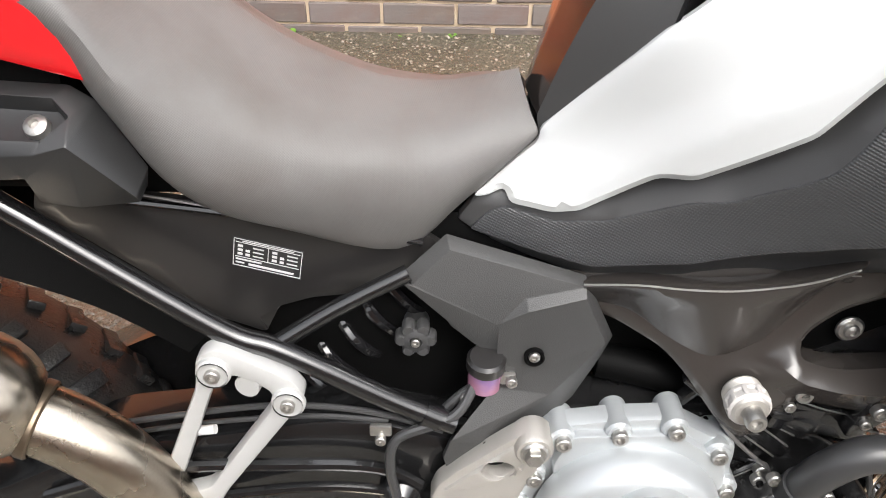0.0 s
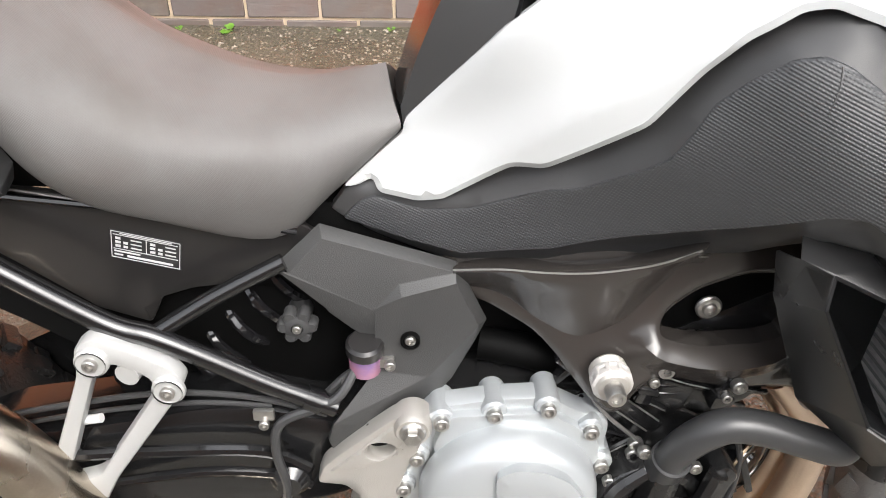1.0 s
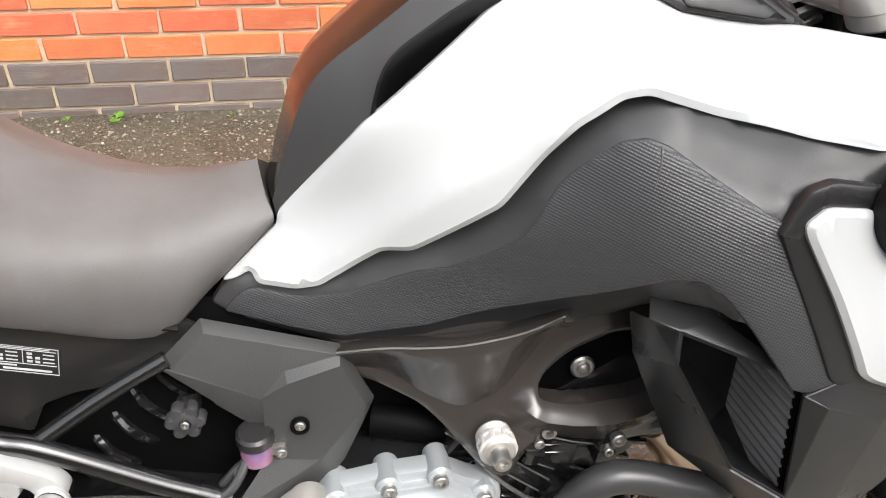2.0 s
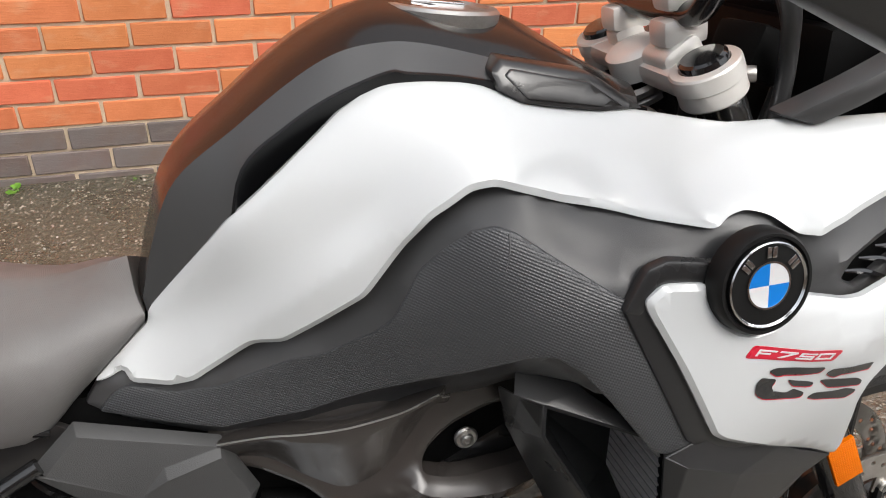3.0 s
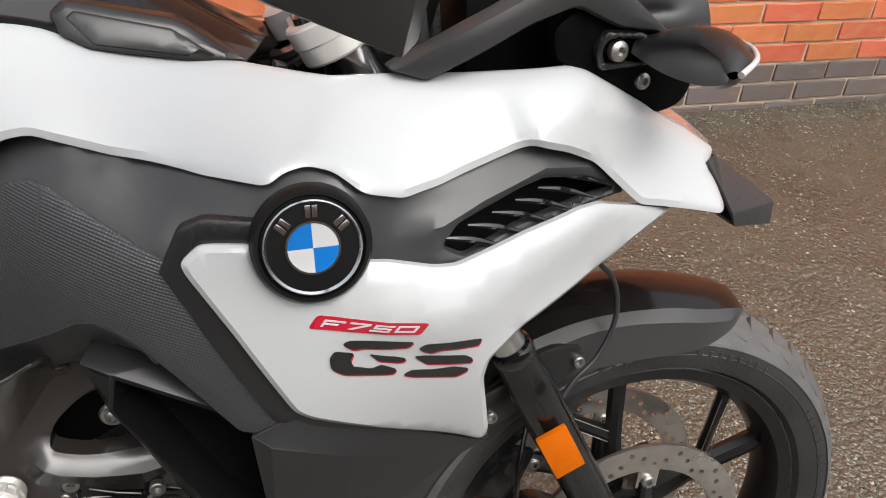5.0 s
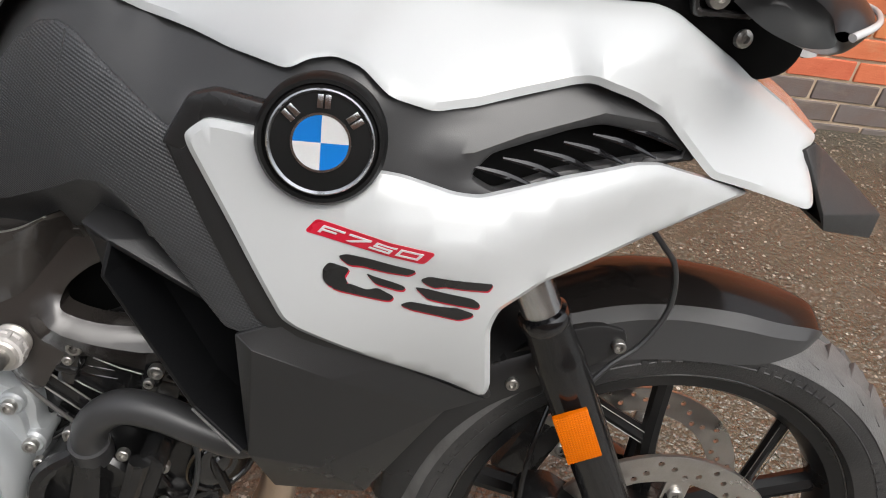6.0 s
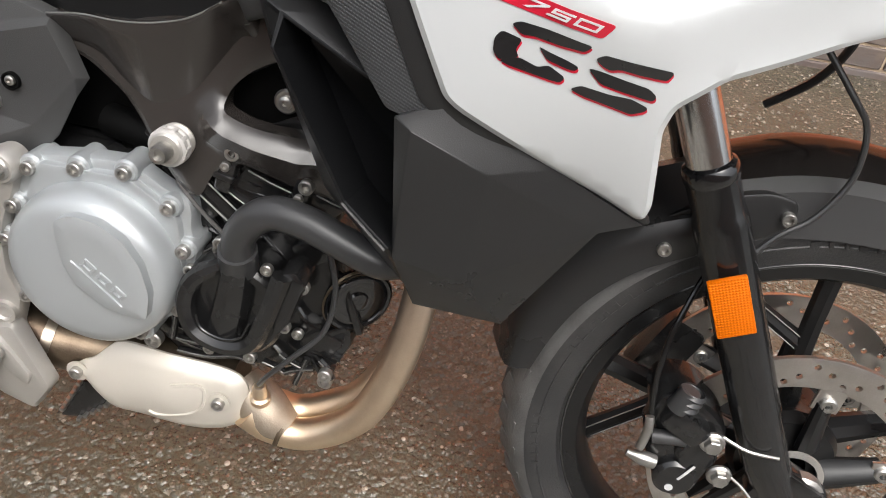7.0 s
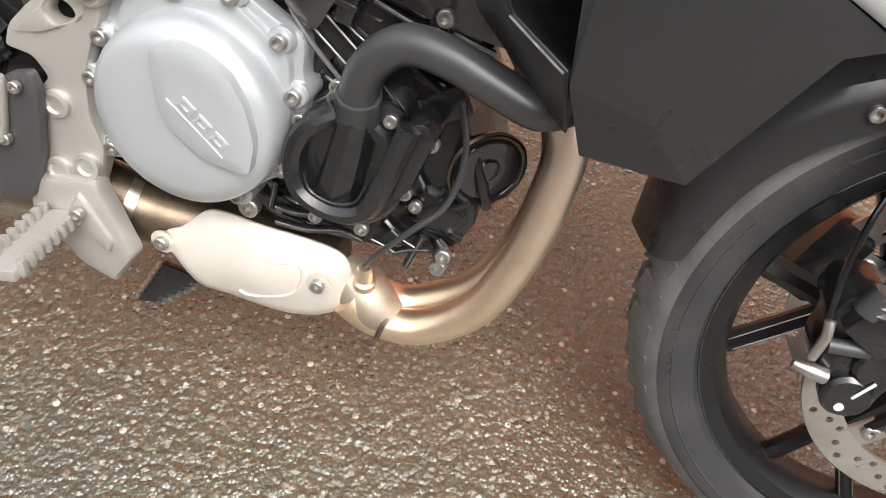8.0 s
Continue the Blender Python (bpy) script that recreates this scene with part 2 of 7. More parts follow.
YOKE = surface("clear_coated_alloy", (0.74, 0.72, 0.68), 0.36, metal=0.35, other=(0.62, 0.60, 0.56), grain=(700, 0.2), stain=(16, 0.5), bump=0.012)
CHROME = surface("fork_chrome", (0.75, 0.76, 0.78), 0.2, metal=1.0, other=(0.6, 0.6, 0.6), bump=0.0, worn=0.05)
BRUSHED = surface("brushed_steel", (0.52, 0.46, 0.38), 0.28, metal=1.0, other=(0.36, 0.30, 0.24), grain=(500, 0.25), stain=(10, 0.6), bump=0.01)
HEADER = tinted(surface("heated_steel", (1, 1, 1), 0.42, metal=1.0, other=(0.78, 0.72, 0.67), grain=(500, 0.25), stain=(16, 0.7), bump=0.02), (0.86, 0.69, 0.50), (0.86, 0.71, 0.58), "Z", 0.24, 0.5)
WELDED = surface("welded_steel", (0.46, 0.39, 0.31), 0.5, metal=0.75, other=(0.30, 0.235, 0.18), grain=(500, 0.3), stain=(30, 0.8), bump=0.03)
BURNT = surface("burnt_steel", (0.20, 0.155, 0.11), 0.4, metal=0.9, other=(0.09, 0.06, 0.045), grain=(500, 0.3), stain=(20, 0.9), bump=0.02)
SHIELD = surface("heat_shield_paint", (0.58, 0.54, 0.475), 0.42, metal=0.3, other=(0.51, 0.47, 0.41), grain=(900, 0.2), stain=(8, 0.4), bump=0.012)
RUBBER = surface("tyre_rubber", (0.028, 0.028, 0.029), 0.42, other=(0.06, 0.058, 0.056), grain=(420, 0.3), stain=(14, 0.7), bump=0.06)
DUSTY_RUBBER = surface("dusty_tread_rubber", (0.13, 0.128, 0.125), 0.5, other=(0.075, 0.073, 0.07), grain=(420, 0.35), stain=(24, 0.8), bump=0.09)
SATIN_GREY = surface("satin_tank_side", (0.045, 0.045, 0.046), 0.36, other=(0.055, 0.055, 0.055), grain=(1600, 0.15), stain=(6, 0.4), bump=0.006, worn=0.08)
PIANO = surface("gloss_tank_black", (0.012, 0.0105, 0.010), 0.17, other=(0.016, 0.014, 0.013), grain=(1600, 0.1), stain=(6, 0.4), bump=0.0, worn=0.05, spec=0.38)
# darker copy of the black plastic, with the shade of hollows in its colour
HOLLOW_SHADE = surface("hollow_shade_black", (0.0065, 0.0068, 0.0075), 0.34, other=(0.009, 0.009, 0.0095), grain=(1400, 0.2), bump=0.006, spec=0.35)
FAR_WALL = surface("unseen_wall_brown", (0.20, 0.135, 0.10), 0.85, other=(0.13, 0.09, 0.07), grain=(60, 0.3), stain=(2, 0.6), bump=0.1, spec=0.2)
# rear tyre rubber, darker and glossier than the front tyre's
REAR_RUBBER = surface("rear_tyre_rubber", (0.014, 0.014, 0.0145), 0.3, other=(0.035, 0.033, 0.031), grain=(300, 0.35), stain=(26, 0.8), bump=0.09, spec=0.4)
HOSE = surface("hose_rubber", (0.038, 0.038, 0.039), 0.32, other=(0.045, 0.045, 0.045), grain=(900, 0.2), bump=0.004)
ROTOR = surface("brake_rotor", (0.58, 0.56, 0.53), 0.33, metal=0.95, other=(0.42, 0.38, 0.34), grain=(600, 0.3), stain=(22, 0.7), bump=0.015)
AMBER = woven(surface("amber_reflector", (0.72, 0.15, 0.0005), 0.4, other=(0.60, 0.11, 0.0005), bump=0.0, spec=0.12), 110, 0.0007, radians(24))
FLUID = surface("tinted_reservoir", (0.36, 0.17, 0.24), 0.2, other=(0.15, 0.10, 0.30), grain=(30, 0.2), stain=(28, 1.0), bump=0.0, coat=0.7)
BLUE = surface("blue_enamel", (0.004, 0.17, 0.55), 0.3, other=(0.004, 0.15, 0.5), bump=0.0, coat=0.2)
INK_RED = surface("red_decal", (0.55, 0.012, 0.035), 0.3, bump=0.0, coat=0.8)
INK_BLACK = surface("black_decal", (0.012, 0.012, 0.013), 0.3, bump=0.0, coat=0.8)
INK_WHITE = surface("white_decal", (0.62, 0.62, 0.62), 0.4, bump=0.0)
FINS = surface("radiator_fins", (0.26, 0.27, 0.26), 0.5, metal=0.3, other=(0.2, 0.2, 0.2), grain=(800, 0.3), bump=0.03)
LENS = surface("smoked_lens", (0.03, 0.03, 0.03), 0.12, other=(0.05, 0.05, 0.05), bump=0.0, coat=1.0)
CLEAR = surface("clear_lens", (0.6, 0.6, 0.6), 0.1, other=(0.5, 0.5, 0.5), bump=0.0, coat=1.0)
LEAF = surface("weed_leaf", (0.11, 0.26, 0.025), 0.5, other=(0.2, 0.33, 0.05), grain=(300, 0.3), stain=(40, 0.6), bump=0.05)
STONE = surface("loose_stone", (0.28, 0.24, 0.19), 0.25, other=(0.09, 0.073, 0.055), grain=(300, 0.3), stain=(30, 1.0), bump=0.1)


# ---------- building helpers ----------
from mathutils.geometry import delaunay_2d_cdt


def part(name, bm, material, parent=None, label="", smooth=True):
    """Links a bmesh as one mesh object under a thing or a part."""
    me = bpy.data.meshes.new(name)
    bmesh.ops.remove_doubles(bm, verts=bm.verts, dist=1e-6)
    bmesh.ops.recalc_face_normals(bm, faces=bm.faces)
    bm.to_mesh(me)
    bm.free()
    if smooth:
        me.shade_smooth()
        me.set_sharp_from_angle(angle=radians(32))
    me.materials.append(material)
    ob = new(name, me)
    ob.parent = parent
    return tagged(ob, label) if label else ob


def same(ob, m, parent=None):
    """Another part on the same mesh, at the pose m."""
    o = new(ob.name.split(".")[0], ob.data)
    o.parent, o.matrix_basis = parent or ob.parent, m
    if "label" in ob:
        o["label"] = ob["label"]
    return o


def curve_through(points, steps=6, closed=False):
    """A smooth line through points of any dimension."""
    p = [np.array(q, float) for q in points]
    n, out = len(p), []
    for i in range(n if closed else n - 1):
        a, b, c, d = (p[(i + k) % n] if closed else p[min(max(i + k, 0), n - 1)] for k in (-1, 0, 1, 2))
        for s in range(steps):
            t = s / steps
            out.append(0.5 * (2 * b + (c - a) * t + (2 * a - 5 * b + 4 * c - d) * t * t + (3 * b - a - 3 * c + d) * t**3))
    if not closed:
        out.append(p[-1])
    return out


def tube(points, radius, sides=14, steps=6, bm=None, caps=True, flat=1.0):
    """A round bar along a smooth line; radius may be one number or one for each point."""
    radii = [radius] * len(points) if np.isscalar(radius) else list(radius)
    line = curve_through([(*p, r) for p, r in zip(points, radii)], steps)
    bm = bm or bmesh.new()
    at, width = [Vector(q[:3]) for q in line], [q[3] for q in line]
    way = (at[1] - at[0]).normalized()
    side = way.orthogonal().normalized()
    rings = []
    for i, q in enumerate(at):
        ahead = (at[min(i + 1, len(at) - 1)] - at[max(i - 1, 0)]).normalized()
        side = (side - ahead * side.dot(ahead)).normalized()
        up = ahead.cross(side)
        rings.append([bm.verts.new(q + (side * math.cos(a) + up * math.sin(a) * flat) * width[i]) for a in (2 * math.pi * k / sides for k in range(sides))])
    for a, b in zip(rings, rings[1:]):
        for k in range(sides):
            bm.faces.new((a[k], a[(k + 1) % sides], b[(k + 1) % sides], b[k]))
    if caps:
        bm.faces.new(rings[0][::-1]), bm.faces.new(rings[-1])
    return bm


def lathe(profile, centre, axis=(0, -1, 0), sides=32, bm=None, arc=None):
    """Turns a profile of (radius, distance along the axis) about the axis."""
    bm = bm or bmesh.new()
    axis = Vector(axis).normalized()
    side = (Vector((1, 0, 0)) if abs(axis.x) < 0.9 else Vector((0, 0, 1)))
    side = (side - axis * side.dot(axis)).normalized()
    up, c = axis.cross(side), Vector(centre)
    rings = []
    for r, h in profile:
        if r < 1e-6:
            rings.append([bm.verts.new(c + axis * h)] * sides)
        else:
            rings.append([bm.verts.new(c + axis * h + (side * math.cos(a) + up * math.sin(a)) * r) for a in (2 * math.pi * k / sides for k in range(sides))])
    for a, b in zip(rings, rings[1:]):
        for k in range(sides):
            quad = []
            for v in (a[k], a[(k + 1) % sides], b[(k + 1) % sides], b[k]):
                if v not in quad:
                    quad.append(v)
            if len(quad) > 2:
                bm.faces.new(quad)
    return bm


def block(centre, size, bevel=0.003, turn=(0, 0, 0), bm=None, segments=2):
    """A box with rounded edges."""
    one = bmesh.new()
    bmesh.ops.create_cube(one, size=1)
    for v in one.verts:
        v.co = Vector((v.co.x * size[0], v.co.y * size[1], v.co.z * size[2]))
    if bevel:
        bmesh.ops.bevel(one, geom=one.edges[:], offset=bevel, segments=segments, affect="EDGES", profile=0.6)
    one.transform(pose(*centre, *turn))
    if bm is None:
        return one
    return join(bm, one)


def join(bm, other):
    """Adds one bmesh to another."""
    me = bpy.data.meshes.new("scratch")
    other.to_mesh(me)
    other.free()
    bm.from_mesh(me)
    bpy.data.meshes.remove(me)
    return bm


def rounded(outline, cut, steps=3):
    """An outline with its corners rounded off."""
    pts, out = [np.array(p, float) for p in outline], []
    for i, p in enumerate(pts):
        a, b = pts[i - 1] - p, pts[(i + 1) % len(pts)] - p
        la, lb = np.linalg.norm(a), np.linalg.norm(b)
        s, e = p + a / la * min(cut, la * 0.45), p + b / lb * min(cut, lb * 0.45)
        for k in range(steps + 1):
            t = k / steps
            out.append((1 - t) ** 2 * s + 2 * t * (1 - t) * p + t * t * e)
    return out


def inside(x, z, ring):
    """For arrays x and z: whether they lie within the ring."""
    hit = np.zeros(len(x), bool)
    for (x0, z0), (x1, z1) in zip(ring, np.roll(ring, -1, axis=0)):
        cross = (z0 > z) != (z1 > z)
        hit ^= cross & (x < (x1 - x0) * (z - z0) / (z1 - z0 + 1e-15) + x0)
    return hit


def to_edge(pts, rings):
    """The distance of points to the nearest of the rings."""
    best = np.full(len(pts), 9.0)
    for ring in rings:
        a, b = ring, np.roll(ring, -1, axis=0)
        for p, q in zip(a, b):
            d = q - p
            t = np.clip(((pts - p) @ d) / (d @ d + 1e-18), 0, 1)
            best = np.minimum(best, np.linalg.norm(pts - p - t[:, None] * d, axis=1))
    return best


class Form:
    """A smooth side surface: how far out (y) it lies at (x, z), bent through a few design heights."""

    def __init__(self, heights, ease=1e-3, push=0.0):
        self.heights, self.ease, self.creases = heights, ease, []
        c = np.array(heights, float)
        self.at, self.push, n = c[:, :2], push, len(c)
        d = np.linalg.norm(self.at[:, None] - self.at[None], axis=-1)
        ones = np.c_[np.ones(n), self.at]
        full = np.block([[self.bend(d) + ease * np.eye(n), ones], [ones.T, np.zeros((3, 3))]])
        self.weight = np.linalg.solve(full, np.r_[c[:, 2], 0, 0, 0])

    @staticmethod
    def bend(d):
        return np.where(d > 0, d * d * np.log(d + 1e-9), 0)

    def __call__(self, pts):
        d = np.linalg.norm(pts[:, None] - self.at[None], axis=-1)
        y = self.bend(d) @ self.weight[:-3] + np.c_[np.ones(len(pts)), pts] @ self.weight[-3:] + self.push
        for line, high, reach in self.creases:
            near, along = np.full(len(pts), 9.0), np.zeros(len(pts))
            for k, (p, q) in enumerate(zip(line, line[1:])):
                t = np.clip(((pts - p) @ (q - p)) / ((q - p) @ (q - p)), 0, 1)
                d = np.linalg.norm(pts - p - t[:, None] * (q - p), axis=1)
                along = np.where(d < near, (k + t) / (len(line) - 1), along)
                near = np.minimum(near, d)
            fade = np.clip(np.minimum(along, 1 - along) * 5, 0, 1)
            y = y - high * fade * np.clip(1 - near / reach, 0, 1)
        return y

    def folded(self, lines):
        """The same surface with proud creases: lines of (points, height, reach)."""
        twin = Form(self.heights, self.ease, self.push)
        twin.creases = [(np.array(p, float), h, r) for p, h, r in lines]
        return twin

    def pushed(self, by):
        """The same surface, moved in (plus) or out (minus)."""
        twin = Form(self.heights, self.ease, self.push + by)
        twin.creases = self.creases
        return twin


def panel(outline, form, thick=0.004, rim=0.004, step=0.018, corner=0.004, holes=(), bulge=0.0, side=-1, lines=(), chamfer=0.0):
    """A moulded panel on the bike's right side: an outline in (x, z) laid on a form, with a rounded rim and a back. side=1 mirrors it to the left."""
    def dense(ring, gap):
        ring, out = [np.array(p, float) for p in ring], []
        for a, b in zip(ring, ring[1:] + ring[:1]):
            k = max(1, int(np.linalg.norm(b - a) / gap))
            out += [a + (b - a) * i / k for i in range(k)]
        return np.array(out)

    rings = [dense(rounded(r, corner) if corner else r, step * 0.8) for r in (outline, *holes)]
    pts, edges = [], []
    for ring in rings:
        n0 = len(pts)
        pts += list(ring)
        edges += [(n0 + i, n0 + (i + 1) % len(ring)) for i in range(len(ring))]
    rim_count = len(pts)
    extra = []
    if rim:
        for ring in rings:
            t = np.roll(ring, -1, axis=0) - np.roll(ring, 1, axis=0)
            nrm = np.c_[-t[:, 1], t[:, 0]] / (np.linalg.norm(t, axis=1)[:, None] + 1e-12)
            for depth in (0.3, 1.0):
                for sign in (1, -1):
                    extra.append(ring + sign * nrm * rim * depth)
    lo, hi = rings[0].min(0), rings[0].max(0)
    gx, gz = np.meshgrid(np.arange(lo[0], hi[0], step), np.arange(lo[1], hi[1], step * 0.87))
    gx = gx + (np.arange(gx.shape[0]) % 2)[:, None] * step / 2
    grid = np.c_[gx.ravel(), gz.ravel()]
    wanted = []
    for line in lines:
        line = [np.array(p, float) for p in line]
        some = np.array([a + (b - a) * i / 8 for a, b in zip(line, line[1:]) for i in range(9)])
        some = some[inside(some[:, 0], some[:, 1], rings[0])]
        some = some[to_edge(some, rings) > rim * 1.1] if len(some) else some
        wanted += list(some)
        if len(some):
            grid = grid[np.linalg.norm(grid[:, None] - some[None], axis=-1).min(1) > step * 0.4]
    for some, least in [(e, None) for e in extra] + [(grid, rim + step * 0.35)]:
        ok = inside(some[:, 0], some[:, 1], rings[0])
        for hole in rings[1:]:
            ok &= ~inside(some[:, 0], some[:, 1], hole)
        some = some[ok]
        if len(some):
            d = to_edge(some, rings)
            some = some[d > (least if least else rim * 0.25)]
            wanted += list(some)
    everything = [Vector(p) for p in pts + wanted]
    flat, _, faces, *_ = delaunay_2d_cdt(everything, edges, [], 1, 1e-7)
    flat = np.array([(v.x, v.y) for v in flat])
    mid = np.array([flat[list(f)].mean(0) for f in faces])
    keep = np.ones(len(faces), bool)
    for hole in rings[1:]:
        keep &= ~inside(mid[:, 0], mid[:, 1], hole)
    faces = [f for f, k in zip(faces, keep) if k]
    y = form(flat) if callable(form) else np.full(len(flat), float(form))
    d = to_edge(flat, rings)
    if rim:
        fall = np.clip(1 - d / rim, 0, 1)
        y = y + (rim * chamfer * fall if chamfer else rim * (1 - np.sqrt(np.clip(1 - fall * fall, 0, 1))))
    if bulge:
        y = y - bulge * (1 - np.exp(-d / 0.02))
    bm = bmesh.new()
    flip = -side
    front = [bm.verts.new((p[0], flip * h, p[1])) for p, h in zip(flat, y)]
    back = [bm.verts.new((p[0], flip * (h + thick), p[1])) for p, h in zip(flat, y)]
    count = {}
    for f in faces:
        bm.faces.new([front[i] for i in f])
        bm.faces.new([back[i] for i in reversed(f)])
        for a, b in zip(f, (*f[1:], f[0])):
            count[(a, b)] = count.get((a, b), 0) + 1
    for a, b in count:
        if (b, a) not in count:
            bm.faces.new((front[b], front[a], back[a], back[b]))
    return bm


def sheet(rows, along=5, across=4, mirror=True, thick=0.0, bm=None, ends=False, turned=0):
    """A smooth skin over rows of points (each row runs the length, the rows lie side by side); mirror closes it over y = 0."""
    rows = [curve_through(r, along) for r in rows]
    net = np.array([curve_through([r[i] for r in rows], across) for i in range(len(rows[0]))])
    if mirror:
        other = net[:, ::-1].copy()
        other[:, :, 1] *= -1
        net = np.concatenate([net, other[:, (1 if abs(net[:, -1, 1]).max() < 1e-6 else 0):]], 1)
    bm = bm or bmesh.new()
    grid = [[bm.verts.new(p) for p in line] for line in net]
    for a, b in zip(grid, grid[1:]):
        for k in range(len(a) - 1):
            try:
                bm.faces.new((a[k], a[k + 1], b[k + 1], b[k]))
            except ValueError:
                pass
    if ends:
        bm.faces.new(grid[0]), bm.faces.new(grid[-1][::-1])
    if thick:
        bmesh.ops.recalc_face_normals(bm, faces=bm.faces)
        bmesh.ops.solidify(bm, geom=bm.faces[:], thickness=thick)
    return bm


def both_sides(name, rows, material, parent, label="", along=6, across=1, thick=0.003):
    """The same skin on the right and the left side."""
    for s in (1, -1):
        part(name, sheet([[(x, y * s, z) for x, y, z in row] for row in rows], along, across, mirror=False, thick=thick), material, parent, label)


def facets(corners, faces, thick=0.004, bevel=0.0015):
    """A folded sheet from its corners, with thickness and soft folds."""
    bm = bmesh.new()
    v = [bm.verts.new(c) for c in corners]
    for f in faces:
        bm.faces.new([v[i] for i in f])
    for spare in [u for u in v if not u.link_faces]:
        bm.verts.remove(spare)
    bmesh.ops.recalc_face_normals(bm, faces=bm.faces)
    if thick:
        bmesh.ops.solidify(bm, geom=bm.faces[:], thickness=thick)
    if bevel:
        bmesh.ops.bevel(bm, geom=bm.edges[:], offset=bevel, segments=2, affect="EDGES", profile=0.6)
    return bm


def socket_bolt(r, high, washer=0.0):
    """A socket-head bolt that stands along -y from the origin."""
    p = [(r * 1.5 if washer else r, 0.002), (r * 1.5 if washer else r, -0.001)] if washer else []
    p = ([(0, 0.002)] + p + [(r, 0), (r, high * 0.85), (r * 0.86, high), (r * 0.55, high), (r * 0.5, high * 0.45), (0, high * 0.45)])
    return lathe(p, (0, 0, 0), sides=14)


def hex_bolt(r, high):
    """A hexagon head on a flange, along -y from the origin."""
    bm = lathe([(0, 0), (r * 1.45, 0), (r * 1.45, high * 0.25), (r * 1.25, high * 0.4), (0.0, high * 0.4)], (0, 0, 0), sides=18)
    lathe([(r, high * 0.35), (r, high * 0.92), (r * 0.85, high), (r * 0.4, high), (0, high * 0.9)], (0, 0, 0), sides=6, bm=bm)
    return bm


# ---------- ground and wall ----------
GROUND_Z, WALL_Y, FOOT = -0.045, 1.79, 0.006
FALL = (FOOT - GROUND_Z) / WALL_Y


def ground_height(x, y):
    return GROUND_Z + FALL * min(max(y, -2.0), WALL_Y)


def build_ground():
    bm = bmesh.new()
    xs = sorted({*np.linspace(-2.5, 4.5, 71).round(3), *(s * d for s in (-1, 1) for d in (6, 12, 30, 80, 200, 600, 1500))})
    ys = sorted({*np.linspace(-2.0, 1.79, 39).round(3), 2.2, 4, 8, 20, 60, 200, 600, 1500, -4, -8, -20, -60, -200, -600, -1500})
    net = [[bm.verts.new((x, y, ground_height(x, y) + (0.006 * noise.noise((x * 1.3, y * 1.3, 0)) if abs(x) < 5 and -2 < y < 1.7 else 0))) for y in ys] for x in xs]
    for a, b in zip(net, net[1:]):
        for k in range(len(ys) - 1):
            bm.faces.new((a[k], b[k], b[k + 1], a[k + 1]))
    return tagged(part("ground", bm, TARMAC), "worn damp brown-grey tarmac with pale chippings", "ground", kind="structure")


build_ground()
wall = tagged(part("wall_north", block((1.2, WALL_Y + 0.1075, 1.6), (14, 0.203, 3.4), 0), MORTAR), "red brick wall with blue brick base courses and pale mortar", "wall", kind="structure")
# unseen wall, added to block low sky and darken side reflections
tagged(part("unseen_wall_south", block((1.2, -6.1, 1.55), (30, 0.22, 3.5), 0), FAR_WALL), "unseen plain brown wall added to darken low reflections", "wall", kind="structure")
BRICK_LONG, BRICK_HIGH, COURSE, PITCH, WALL_X = 0.215, 0.065, 0.075, 0.225, -0.2825


def brick_mesh(seed, length=BRICK_LONG):
    rng = random.Random(seed)
    bm = bmesh.new()
    bmesh.ops.create_cube(bm, size=1)
    bmesh.ops.subdivide_edges(bm, edges=[e for e in bm.edges if abs(e.verts[0].co.x - e.verts[1].co.x) > 0.5], cuts=1)
    for v in bm.verts:
        v.co = Vector((v.co.x * length, v.co.y * 0.05, v.co.z * BRICK_HIGH))
        v.co += Vector((rng.uniform(-1, 1), rng.uniform(-1, 1), rng.uniform(-1, 1))) * 0.0011
    bmesh.ops.bevel(bm, geom=[e for e in bm.edges if e.calc_face_angle(0) > 0.5 and min(v.co.y for v in e.verts) < 0], offset=0.003, segments=1, affect="EDGES")
    me = bpy.data.meshes.new("brick")
    bm.to_mesh(me)
    bm.free()
    me.shade_smooth()
    me.set_sharp_from_angle(angle=radians(40))
    return me


RED_MESHES, BLUE_MESHES = [brick_mesh(s) for s in range(6)], [brick_mesh(20 + s) for s in range(4)]
for me in RED_MESHES:
    me.materials.append(RED_BRICK)
for me in BLUE_MESHES:
    me.materials.append(BLUE_BRICK)


